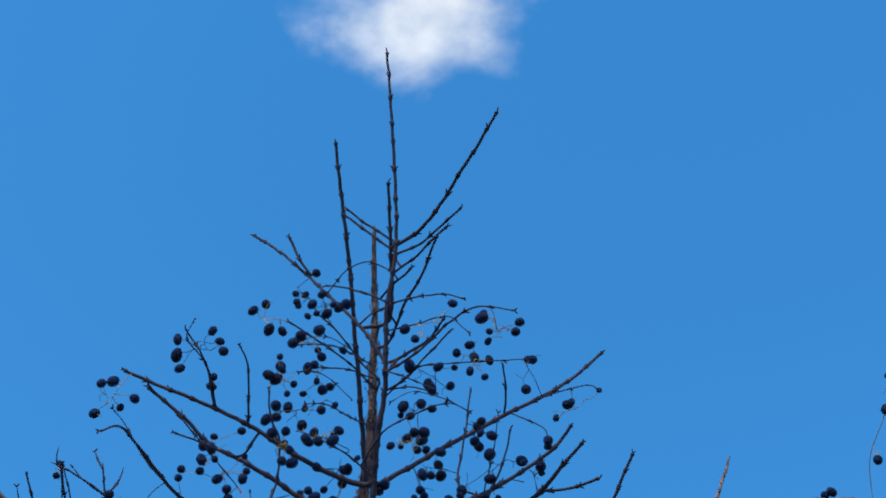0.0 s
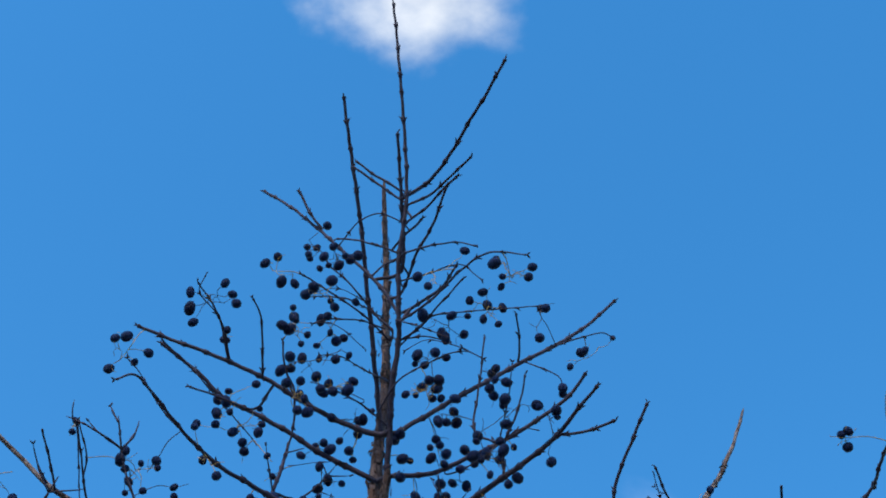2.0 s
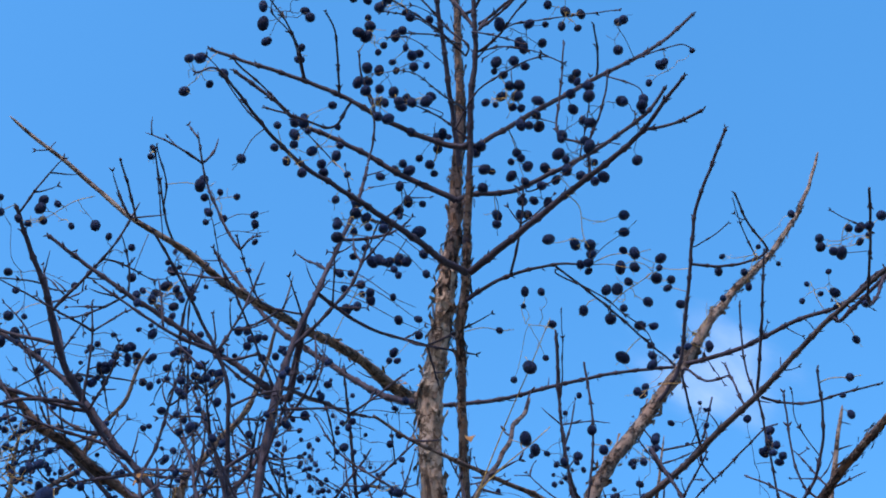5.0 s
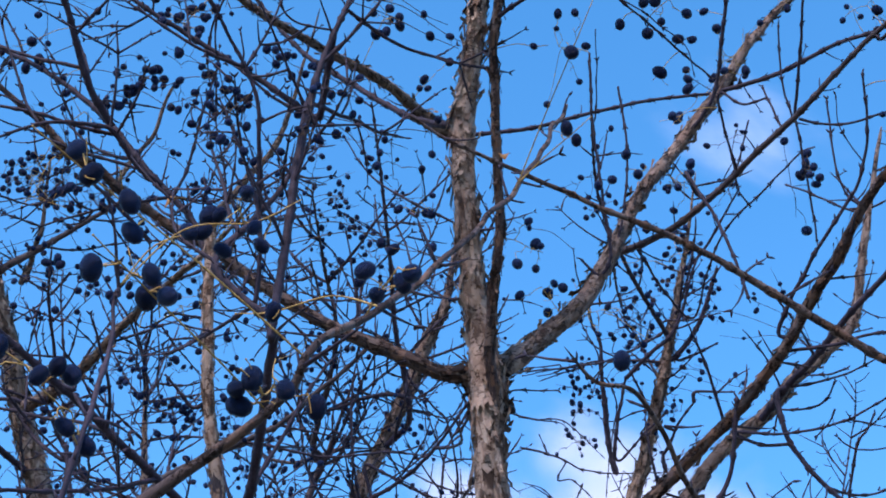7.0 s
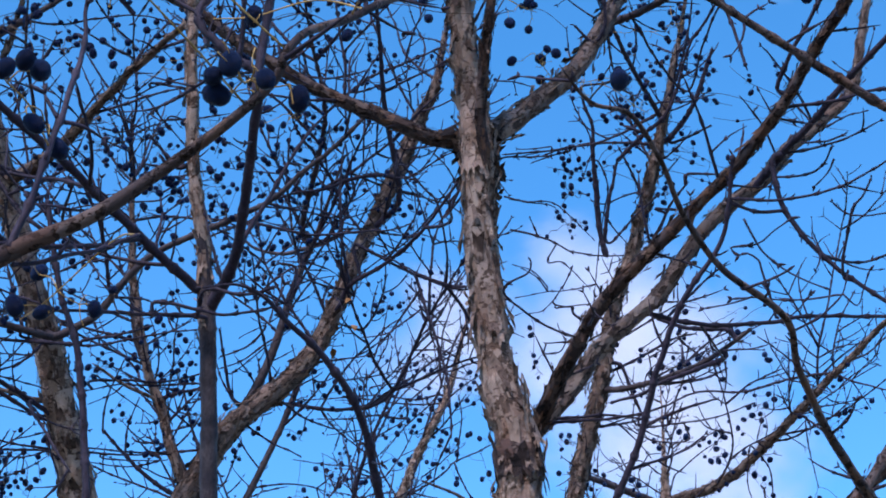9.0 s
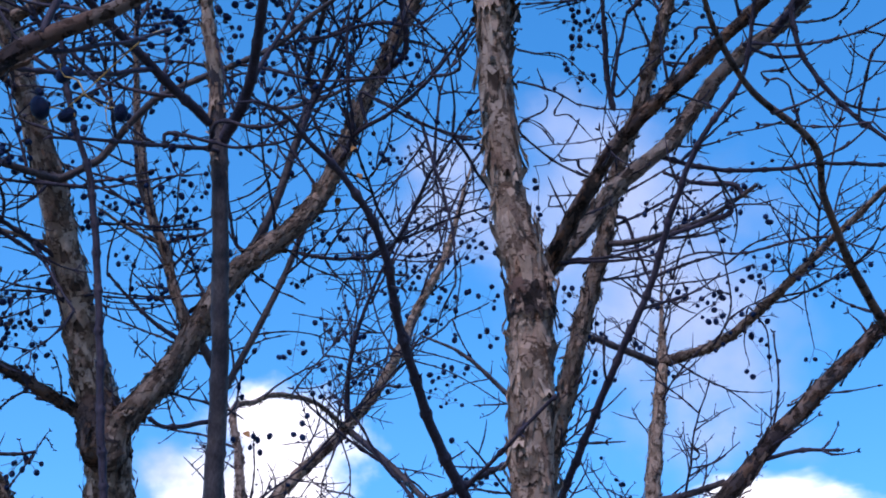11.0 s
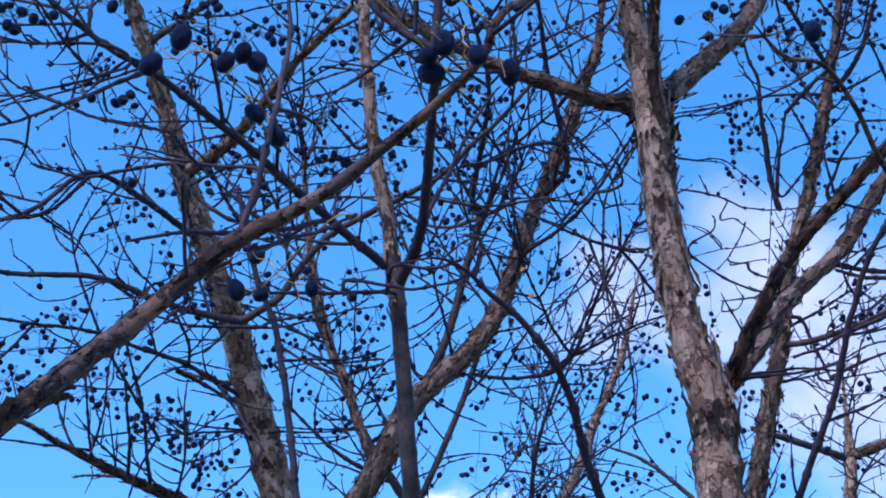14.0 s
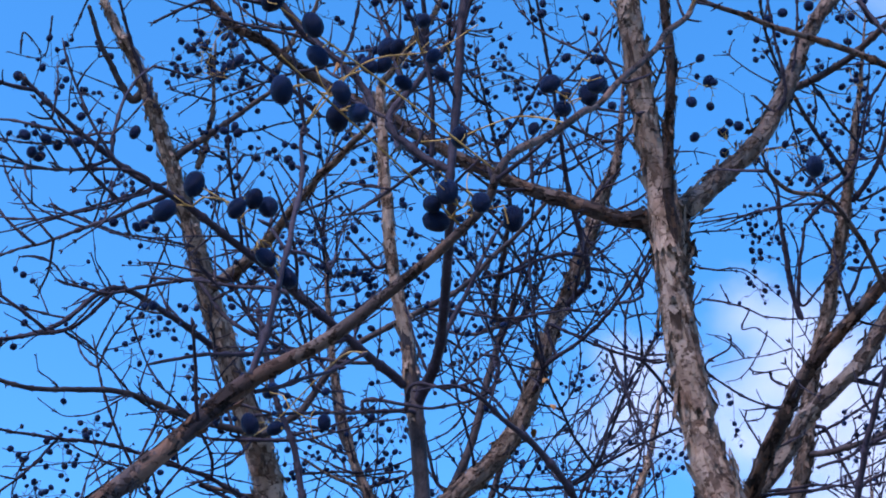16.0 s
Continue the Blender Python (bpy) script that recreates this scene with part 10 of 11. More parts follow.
limb(far, "twig", 0, 0, (-0.451, 2.526, 3.578, 2.8), (-0.482, 2.512, 3.587, 2.5), (-0.454, 2.570, 3.535, 2.2), (-0.417, 2.607, 3.504, 1.9), (-0.392, 2.649, 3.464, 1.6), (-0.379, 2.669, 3.444, 1.3))
limb(far, "twig", 0, 0, (-0.315, 2.609, 3.544, 2.1), (-0.329, 2.606, 3.546, 1.7), (-0.388, 2.569, 3.565, 1.4), (-0.427, 2.543, 3.578, 1.0))
limb(far, "twig", 0, 0, (-0.624, 2.379, 3.392, 2.0), (-0.599, 2.356, 3.421, 1.4), (-0.573, 2.325, 3.457, 0.9))
limb(far, "twig", 0, 0, (-1.156, 2.462, 3.277, 2.1), (-1.161, 2.447, 3.292, 1.7), (-1.117, 2.455, 3.312, 1.3), (-1.077, 2.454, 3.339, 0.9))
limb(far, "twig", 0, 0, (-1.023, 2.428, 3.404, 2.1), (-1.003, 2.442, 3.399, 1.8), (-0.958, 2.474, 3.384, 1.5), (-0.909, 2.493, 3.383, 1.2), (-0.838, 2.506, 3.397, 0.9))
limb(far, "twig", 0, 0, (-0.756, 2.182, 3.315, 1.9), (-0.748, 2.181, 3.319, 1.6), (-0.815, 2.186, 3.291, 1.4), (-0.863, 2.186, 3.273, 1.1), (-0.901, 2.188, 3.256, 0.8))
limb(far, "twig", 0, 0, (-1.073, 2.320, 3.532, 2.1), (-1.084, 2.318, 3.528, 1.7), (-1.129, 2.296, 3.519, 1.3), (-1.179, 2.277, 3.503, 0.9))
limb(far, "twig", 0, 0, (-1.172, 2.212, 3.524, 2.1), (-1.183, 2.236, 3.493, 1.7), (-1.201, 2.253, 3.464, 1.3), (-1.252, 2.223, 3.459, 0.9))
limb(far, "twig", 0, 0, (-1.232, 2.235, 3.461, 2.1), (-1.220, 2.211, 3.490, 1.7), (-1.198, 2.246, 3.463, 1.3), (-1.216, 2.275, 3.418, 0.9))
limb(far, "twig", 0, 0, (-1.085, 2.356, 3.468, 2.1), (-1.090, 2.358, 3.464, 1.7), (-1.134, 2.326, 3.471, 1.3), (-1.181, 2.292, 3.476, 0.9))
limb(far, "branch", 1, 1, (-0.609, 2.381, 3.393, 8.7), (-0.608, 2.403, 3.368, 8.0), (-0.594, 2.373, 3.408, 7.3), (-0.569, 2.360, 3.429, 6.6), (-0.529, 2.336, 3.467, 6.0), (-0.498, 2.317, 3.495, 5.3), (-0.466, 2.286, 3.534, 4.6), (-0.444, 2.246, 3.579, 3.9))
limb(far, "branch", 1, 1, (-0.737, 2.201, 3.302, 5.7), (-0.730, 2.200, 3.306, 5.1), (-0.693, 2.170, 3.354, 4.4), (-0.656, 2.148, 3.390, 3.8), (-0.631, 2.110, 3.438, 3.2), (-0.616, 2.096, 3.456, 2.6))
limb(far, "branch", 1, 1, (-0.958, 2.474, 3.384, 6.3), (-0.973, 2.488, 3.361, 5.6), (-0.953, 2.468, 3.397, 4.9), (-0.933, 2.433, 3.448, 4.2), (-0.924, 2.395, 3.497, 3.5), (-0.911, 2.354, 3.550, 2.8))
limb(far, "twig", 0, 0, (-0.708, 2.182, 3.335, 2.5), (-0.712, 2.179, 3.336, 2.2), (-0.757, 2.181, 3.317, 2.0), (-0.811, 2.177, 3.301, 1.7), (-0.855, 2.175, 3.283, 1.4), (-0.907, 2.168, 3.267, 1.1))
limb(far, "twig", 0, 0, (-0.921, 2.449, 3.421, 2.8), (-0.920, 2.453, 3.416, 2.5), (-0.863, 2.472, 3.423, 2.2), (-0.804, 2.481, 3.442, 1.9), (-0.735, 2.494, 3.457, 1.6), (-0.665, 2.521, 3.455, 1.3))
limb(far, "twig", 0, 0, (-0.888, 2.497, 3.387, 3.5), (-0.885, 2.496, 3.390, 3.0), (-0.914, 2.507, 3.354, 2.5), (-0.942, 2.513, 3.326, 2.0), (-0.979, 2.514, 3.296, 1.6))
limb(far, "twig", 0, 0, (-0.949, 2.513, 3.320, 3.5), (-0.942, 2.525, 3.309, 2.8), (-0.951, 2.541, 3.283, 2.2), (-0.958, 2.557, 3.257, 1.6))
limb(far, "twig", 0, 0, (-0.685, 2.197, 3.001, 2.9), (-0.684, 2.202, 2.995, 2.6), (-0.643, 2.205, 3.012, 2.3), (-0.605, 2.206, 3.028, 1.9), (-0.571, 2.208, 3.039, 1.6), (-0.550, 2.212, 3.043, 1.3))
limb(far, "twig", 0, 0, (-0.595, 2.169, 3.011, 2.9), (-0.595, 2.164, 3.017, 2.3), (-0.541, 2.180, 3.015, 1.8), (-0.512, 2.190, 3.011, 1.3))
limb(far, "twig", 0, 0, (-0.805, 2.177, 3.302, 2.5), (-0.806, 2.170, 3.310, 2.2), (-0.833, 2.183, 3.286, 1.8), (-0.861, 2.196, 3.261, 1.5), (-0.896, 2.203, 3.239, 1.1))
bunch(far, (-0.913, 2.358, 3.545), (-0.949, 2.345, 3.539))
bunch(far, (-0.790, 2.131, 3.355), (-0.807, 2.139, 3.338), (-0.795, 2.146, 3.341))
bunch(far, (-0.886, 2.171, 3.273), (-0.887, 2.147, 3.312), (-0.902, 2.167, 3.297), (-0.885, 2.153, 3.277))
bunch(far, (-0.915, 2.366, 3.534), (-0.933, 2.382, 3.528))
bunch(far, (-0.773, 2.159, 3.332), (-0.788, 2.181, 3.331))
bunch(far, (-0.820, 2.186, 3.289), (-0.820, 2.205, 3.285), (-0.824, 2.219, 3.271))
bunch(far, (-0.781, 2.183, 3.305), (-0.781, 2.203, 3.285))
bunch(far, (-0.850, 2.438, 3.464), (-0.851, 2.450, 3.451))
bunch(far, (-0.698, 2.240, 3.275), (-0.709, 2.257, 3.260))
bunch(far, (-0.931, 2.450, 3.414), (-0.955, 2.436, 3.410), (-0.939, 2.443, 3.430), (-0.938, 2.481, 3.428), (-0.914, 2.479, 3.400), (-0.920, 2.481, 3.373))
bunch(far, (-0.866, 2.501, 3.391), (-0.876, 2.502, 3.409), (-0.869, 2.502, 3.383), (-0.856, 2.525, 3.361))
bunch(far, (-0.929, 2.485, 3.383), (-0.929, 2.494, 3.361))
bunch(far, (-0.611, 2.129, 3.017), (-0.646, 2.132, 3.027))
bunch(far, (-0.953, 2.513, 3.317), (-0.955, 2.517, 3.301))
bunch(far, (-0.905, 2.504, 3.365), (-0.882, 2.560, 3.348))
bunch(far, (-0.689, 2.249, 3.268), (-0.675, 2.251, 3.263))
bunch(far, (-0.728, 2.497, 3.456), (-0.713, 2.489, 3.465), (-0.729, 2.510, 3.458))
bunch(far, (-0.686, 2.513, 3.455), (-0.692, 2.531, 3.437))
bunch(far, (-0.547, 2.075, 3.028), (-0.540, 2.093, 3.018))
bunch(far, (-0.783, 2.485, 3.446), (-0.783, 2.518, 3.424))
bunch(far, (-0.586, 2.341, 3.439), (-0.633, 2.331, 3.441))
bunch(far, (-1.061, 2.247, 3.570), (-0.948, 2.204, 3.660))
bunch(far, (-0.790, 2.131, 3.355), (-0.793, 2.069, 3.413), (-0.795, 2.084, 3.393))
bunch(far, (-0.790, 2.131, 3.355), (-0.827, 2.067, 3.388))
bunch(far, (-0.631, 2.110, 3.438), (-0.726, 2.086, 3.417), (-0.723, 2.093, 3.451))
bunch(far, (-0.790, 2.131, 3.355), (-0.791, 2.109, 3.361))
bunch(far, (-0.913, 2.358, 3.545), (-0.941, 2.345, 3.547), (-0.957, 2.332, 3.523), (-0.979, 2.353, 3.523))
bunch(far, (-0.790, 2.131, 3.355), (-0.807, 2.159, 3.365))
bunch(far, (-0.918, 2.375, 3.524), (-0.926, 2.377, 3.534), (-0.935, 2.401, 3.518), (-0.954, 2.376, 3.510))
bunch(far, (-0.743, 2.195, 3.306), (-0.745, 2.207, 3.294))
bunch(far, (-0.698, 2.240, 3.275), (-0.684, 2.242, 3.275))
bunch(fork, (-0.536, 1.607, 2.925), (-0.522, 1.617, 2.924), (-0.512, 1.608, 2.916), (-0.525, 1.620, 2.914), (-0.532, 1.624, 2.909), (-0.519, 1.632, 2.917))
bunch(fork, (-0.441, 1.671, 3.019), (-0.510, 1.677, 2.996), (-0.500, 1.681, 3.003), (-0.482, 1.677, 2.998))
bunch(fork, (-0.428, 1.501, 2.900), (-0.434, 1.519, 2.883))
bunch(fork, (-0.436, 1.686, 2.986), (-0.451, 1.670, 2.958))
bunch(fork, (-0.422, 1.730, 3.009), (-0.430, 1.741, 3.010), (-0.421, 1.726, 3.007))
bunch(fork, (-0.440, 1.675, 3.011), (-0.438, 1.677, 2.997))
limb(left, "twig", 0, 0, (-0.263, 0.942, 2.040, 1.7), (-0.261, 0.943, 2.040, 1.5), (-0.261, 0.934, 2.051, 1.3), (-0.261, 0.923, 2.062, 1.1), (-0.262, 0.912, 2.074, 1.0), (-0.265, 0.901, 2.084, 0.8))
limb(slim, "twig", 0, 0, (-0.012, 3.090, 3.223, 2.2), (-0.008, 3.088, 3.225, 1.8), (-0.038, 3.067, 3.250, 1.4), (-0.075, 3.056, 3.259, 1.0))
limb(slim, "twig", 0, 0, (0.008, 3.110, 3.195, 2.2), (0.007, 3.113, 3.190, 1.8), (0.053, 3.108, 3.192, 1.4), (0.074, 3.107, 3.192, 1.0))
limb(slim, "twig", 0, 0, (0.062, 3.138, 3.125, 3.0), (0.019, 3.136, 3.123, 2.2), (-0.019, 3.134, 3.122, 1.3))
limb(slim, "twig", 0, 0, (-0.015, 3.134, 3.122, 2.2), (-0.019, 3.145, 3.104, 2.0), (0.010, 3.143, 3.105, 1.7), (0.024, 3.132, 3.122, 1.5), (0.016, 3.123, 3.135, 1.3), (0.009, 3.113, 3.151, 1.0))
bunch(slim, (0.048, 3.019, 3.340), (0.047, 3.036, 3.336))
bunch(slim, (0.093, 2.958, 3.429), (0.082, 2.970, 3.416))
limb(far, "twig", 0, 0, (-0.485, 3.012, 3.288, 6.0), (-0.494, 2.994, 3.312, 4.9), (-0.522, 2.956, 3.359, 3.8), (-0.561, 2.915, 3.405, 2.7))
limb(far, "twig", 0, 0, (-0.393, 2.948, 3.370, 3.7), (-0.388, 2.951, 3.367, 3.0), (-0.398, 2.909, 3.423, 2.4), (-0.404, 2.888, 3.450, 1.7))
limb(far, "twig", 0, 0, (-0.519, 3.016, 3.158, 2.2), (-0.510, 3.020, 3.154, 1.8), (-0.556, 3.024, 3.122, 1.4), (-0.613, 3.024, 3.089, 1.0))
limb(far, "twig", 0, 0, (-0.918, 2.680, 2.911, 3.3), (-0.922, 2.686, 2.899, 3.0), (-0.865, 2.705, 2.896, 2.7), (-0.807, 2.720, 2.897, 2.4), (-0.747, 2.727, 2.911, 2.1), (-0.687, 2.731, 2.925, 1.8), (-0.626, 2.738, 2.934, 1.5))
bunch(far, (-0.610, 2.209, 2.948), (-0.589, 2.246, 2.910))
bunch(far, (-0.463, 2.253, 2.948), (-0.490, 2.255, 2.927), (-0.469, 2.260, 2.929), (-0.447, 2.257, 2.940), (-0.445, 2.294, 2.939), (-0.448, 2.289, 2.904))
bunch(far, (-0.542, 2.669, 3.136), (-0.597, 2.645, 3.156), (-0.586, 2.670, 3.135))
bunch(far, (-0.535, 2.668, 3.139), (-0.523, 2.726, 3.103), (-0.499, 2.710, 3.084))
bunch(far, (-0.584, 2.674, 3.117), (-0.574, 2.692, 3.080), (-0.571, 2.727, 3.097), (-0.563, 2.694, 3.062), (-0.585, 2.695, 3.078), (-0.583, 2.715, 3.072))
bunch(far, (-0.646, 2.678, 3.090), (-0.644, 2.728, 3.068), (-0.626, 2.695, 3.052))
bunch(far, (-0.805, 2.840, 3.270), (-0.736, 2.838, 3.249))
bunch(far, (-0.693, 2.682, 3.067), (-0.670, 2.734, 3.014))
bunch(far, (-0.492, 2.853, 3.308), (-0.493, 2.856, 3.292), (-0.498, 2.854, 3.298), (-0.484, 2.871, 3.295))
bunch(far, (-0.401, 2.899, 3.437), (-0.387, 2.910, 3.429))
bunch(far, (-0.787, 2.309, 2.906), (-0.724, 2.326, 2.920))
bunch(far, (-0.783, 2.316, 2.900), (-0.762, 2.319, 2.898))
bunch(far, (-0.798, 2.860, 3.183), (-0.870, 2.863, 3.174))
bunch(far, (-0.768, 2.347, 2.873), (-0.751, 2.390, 2.852))
bunch(far, (-0.826, 3.031, 3.134), (-0.838, 3.044, 3.110), (-0.819, 3.035, 3.122))
bunch(far, (-0.632, 2.737, 2.933), (-0.650, 2.751, 2.921), (-0.646, 2.760, 2.902), (-0.619, 2.728, 2.928), (-0.617, 2.745, 2.914), (-0.632, 2.769, 2.906))
bunch(far, (-0.699, 2.730, 2.922), (-0.698, 2.739, 2.907))
bunch(far, (-0.376, 2.918, 3.112), (-0.358, 2.927, 3.094))
limb(fork, "twig", 0, 0, (-0.406, 1.742, 2.540, 3.4), (-0.424, 1.741, 2.535, 2.7), (-0.435, 1.730, 2.545, 2.1), (-0.451, 1.714, 2.559, 1.5))
limb(fork, "twig", 0, 0, (-0.432, 1.744, 2.344, 2.8), (-0.429, 1.737, 2.356, 2.5), (-0.388, 1.751, 2.354, 2.2), (-0.359, 1.760, 2.352, 1.9), (-0.323, 1.765, 2.359, 1.6), (-0.292, 1.765, 2.370, 1.2))
limb(fork, "twig", 0, 0, (-0.295, 1.765, 2.369, 2.0), (-0.295, 1.766, 2.367, 1.6), (-0.321, 1.753, 2.380, 1.3), (-0.343, 1.739, 2.395, 0.9))
limb(fork, "twig", 0, 0, (-0.295, 1.766, 2.367, 2.8), (-0.285, 1.754, 2.391, 2.3), (-0.286, 1.747, 2.401, 1.8), (-0.301, 1.744, 2.404, 1.3))
limb(main, "twig", 0, 0, (0.055, 1.974, 2.894, 3.0), (0.031, 1.959, 2.915, 1.4))
limb(slim, "twig", 0, 0, (0.110, 3.052, 3.272, 6.7), (0.111, 3.048, 3.277, 6.2), (0.099, 3.022, 3.316, 5.7), (0.094, 2.983, 3.371, 5.2), (0.091, 2.935, 3.435, 4.6), (0.091, 2.897, 3.483, 4.1), (0.077, 2.875, 3.511, 3.6), (0.070, 2.850, 3.542, 3.0))
limb(slim, "twig", 0, 0, (0.071, 2.853, 3.539, 3.7), (0.076, 2.847, 3.545, 3.1), (0.120, 2.845, 3.547, 2.4), (0.159, 2.840, 3.552, 1.7))
limb(slim, "twig", 0, 0, (0.224, 2.962, 3.474, 3.8), (0.211, 2.960, 3.477, 3.5), (0.145, 2.955, 3.481, 3.1), (0.078, 2.952, 3.478, 2.8), (0.032, 2.955, 3.469, 2.4), (-0.030, 2.952, 3.463, 2.1), (-0.087, 2.949, 3.457, 1.7))
limb(slim, "twig", 0, 0, (0.111, 3.048, 3.277, 6.0), (0.106, 3.048, 3.278, 5.2), (0.117, 2.994, 3.349, 4.3), (0.130, 2.960, 3.392, 3.5), (0.139, 2.932, 3.425, 2.7))
limb(slim, "twig", 0, 0, (0.139, 2.935, 3.421, 5.2), (0.186, 2.901, 3.452, 4.7), (0.232, 2.870, 3.477, 4.1), (0.258, 2.832, 3.513, 3.5), (0.272, 2.794, 3.550, 2.9), (0.292, 2.755, 3.585, 2.4))
limb(slim, "branch", 0, 0, (0.227, 2.955, 3.486, 7.6), (0.245, 2.954, 3.485, 6.6), (0.294, 2.910, 3.530, 5.5), (0.322, 2.859, 3.585, 4.5), (0.336, 2.829, 3.615, 3.4))
limb(slim, "twig", 0, 0, (0.192, 3.010, 3.370, 4.5), (0.189, 3.006, 3.376, 3.7), (0.171, 2.978, 3.414, 2.9), (0.143, 2.943, 3.462, 2.0))
limb(slim, "twig", 0, 0, (0.209, 3.042, 3.264, 5.2), (0.206, 3.025, 3.291, 4.5), (0.219, 3.009, 3.306, 3.8), (0.238, 2.979, 3.336, 3.1), (0.274, 2.943, 3.368, 2.4))
limb(slim, "twig", 0, 0, (0.232, 2.988, 3.327, 3.7), (0.211, 2.984, 3.336, 3.0), (0.259, 2.980, 3.328, 2.4), (0.285, 2.974, 3.327, 1.7))
limb(slim, "twig", 0, 0, (0.109, 3.032, 3.299, 3.7), (0.124, 3.035, 3.294, 3.1), (0.172, 2.999, 3.331, 2.4), (0.219, 2.969, 3.359, 1.7))
limb(slim, "twig", 0, 0, (0.217, 2.879, 3.509, 3.0), (0.226, 2.873, 3.516, 2.5), (0.280, 2.871, 3.514, 1.9), (0.332, 2.861, 3.520, 1.4))
limb(slim, "twig", 0, 0, (0.245, 2.954, 3.485, 4.6), (0.256, 2.958, 3.479, 3.7), (0.301, 2.944, 3.491, 2.9), (0.332, 2.933, 3.500, 2.1))
limb(slim, "twig", 0, 0, (0.270, 2.947, 3.365, 4.5), (0.275, 2.934, 3.381, 3.6), (0.315, 2.929, 3.375, 2.8), (0.348, 2.923, 3.370, 2.0))
bunch(slim, (0.071, 2.853, 3.539), (0.054, 2.865, 3.528))
bunch(slim, (0.089, 2.946, 3.446), (0.073, 2.957, 3.432))
bunch(slim, (0.087, 2.891, 3.491), (0.119, 2.891, 3.489))
bunch(slim, (0.208, 2.853, 3.506), (0.188, 2.857, 3.466))
bunch(slim, (0.148, 2.841, 3.550), (0.148, 2.869, 3.549), (0.150, 2.867, 3.522))
bunch(slim, (0.261, 2.891, 3.614), (0.221, 2.887, 3.609))
bunch(slim, (0.277, 2.862, 3.681), (0.257, 2.880, 3.681))
bunch(slim, (0.330, 2.841, 3.603), (0.313, 2.847, 3.605), (0.328, 2.847, 3.596), (0.339, 2.868, 3.589))
bunch(slim, (0.311, 2.879, 3.563), (0.316, 2.905, 3.573), (0.323, 2.903, 3.542))
bunch(slim, (0.215, 3.014, 3.301), (0.234, 3.038, 3.297), (0.207, 3.051, 3.295))
limb(far, "twig", 0, 0, (-0.989, 2.168, 3.161, 3.1), (-1.030, 2.152, 3.154, 2.7), (-1.096, 2.127, 3.141, 2.2), (-1.143, 2.103, 3.136, 1.8), (-1.188, 2.076, 3.133, 1.4))
bunch(far, (-1.100, 2.104, 3.163), (-1.101, 2.103, 3.162))
bunch(far, (-1.089, 2.454, 3.331), (-1.078, 2.456, 3.301))
limb(far, "branch", 1, 0, (-0.735, 2.931, 2.901, 5.5), (-0.732, 2.930, 2.904, 4.8), (-0.744, 2.926, 2.904, 4.0), (-0.802, 2.897, 2.924, 3.2), (-0.851, 2.866, 2.949, 2.5))
limb(far, "twig", 0, 0, (-0.732, 2.930, 2.904, 4.8), (-0.729, 2.930, 2.906, 4.2), (-0.694, 2.932, 2.918, 3.5), (-0.664, 2.935, 2.926, 2.8), (-0.638, 2.935, 2.937, 2.2))
limb(far, "branch", 0, 0, (-0.680, 2.966, 2.711, 6.1), (-0.689, 2.960, 2.719, 5.2), (-0.738, 2.934, 2.746, 4.4), (-0.777, 2.908, 2.779, 3.6), (-0.815, 2.878, 2.815, 2.7))
limb(far, "twig", 0, 0, (-0.824, 2.716, 2.897, 3.9), (-0.822, 2.712, 2.903, 3.2), (-0.762, 2.724, 2.920, 2.5), (-0.706, 2.731, 2.941, 1.8))
limb(far, "twig", 0, 0, (-0.661, 2.935, 2.927, 2.8), (-0.664, 2.930, 2.935, 2.4), (-0.744, 2.916, 2.925, 2.0), (-0.803, 2.901, 2.921, 1.6), (-0.862, 2.893, 2.905, 1.2))
limb(far, "twig", 0, 0, (-0.897, 2.889, 2.768, 3.4), (-0.894, 2.889, 2.771, 2.9), (-0.847, 2.900, 2.782, 2.5), (-0.781, 2.921, 2.786, 2.0), (-0.704, 2.941, 2.795, 1.5))
limb(far, "twig", 0, 0, (-0.727, 2.935, 2.792, 2.7), (-0.723, 2.941, 2.783, 2.2), (-0.779, 2.926, 2.765, 1.7), (-0.844, 2.898, 2.763, 1.2))
limb(far, "branch", 1, 0, (-0.896, 2.859, 2.864, 6.8), (-0.899, 2.856, 2.867, 5.9), (-0.936, 2.844, 2.862, 4.9), (-0.973, 2.825, 2.868, 4.0), (-1.018, 2.802, 2.873, 3.1))
limb(far, "branch", 0, 0, (-1.013, 2.804, 2.873, 6.1), (-1.018, 2.802, 2.873, 5.3), (-0.973, 2.832, 2.856, 4.4), (-0.932, 2.861, 2.836, 3.6), (-0.918, 2.868, 2.834, 2.8))
limb(far, "twig", 0, 0, (-0.588, 3.022, 2.933, 4.9), (-0.615, 3.008, 2.948, 4.0), (-0.626, 2.974, 3.002, 3.1), (-0.634, 2.938, 3.056, 2.2))
limb(far, "twig", 0, 0, (-0.581, 2.960, 2.876, 3.4), (-0.574, 2.968, 2.865, 2.8), (-0.529, 2.991, 2.841, 2.2), (-0.478, 3.012, 2.822, 1.5))
limb(far, "twig", 0, 0, (-0.567, 3.024, 3.115, 3.6), (-0.565, 3.028, 3.110, 3.0), (-0.597, 3.036, 3.077, 2.3), (-0.650, 3.033, 3.050, 1.6))
limb(far, "twig", 0, 0, (-0.540, 3.021, 3.076, 2.9), (-0.550, 3.018, 3.077, 2.3), (-0.604, 3.027, 3.039, 1.8), (-0.646, 3.026, 3.021, 1.3))
limb(far, "twig", 0, 0, (-0.812, 2.881, 2.811, 2.7), (-0.815, 2.878, 2.815, 2.3), (-0.810, 2.854, 2.853, 2.0), (-0.794, 2.835, 2.889, 1.6), (-0.774, 2.816, 2.924, 1.2))
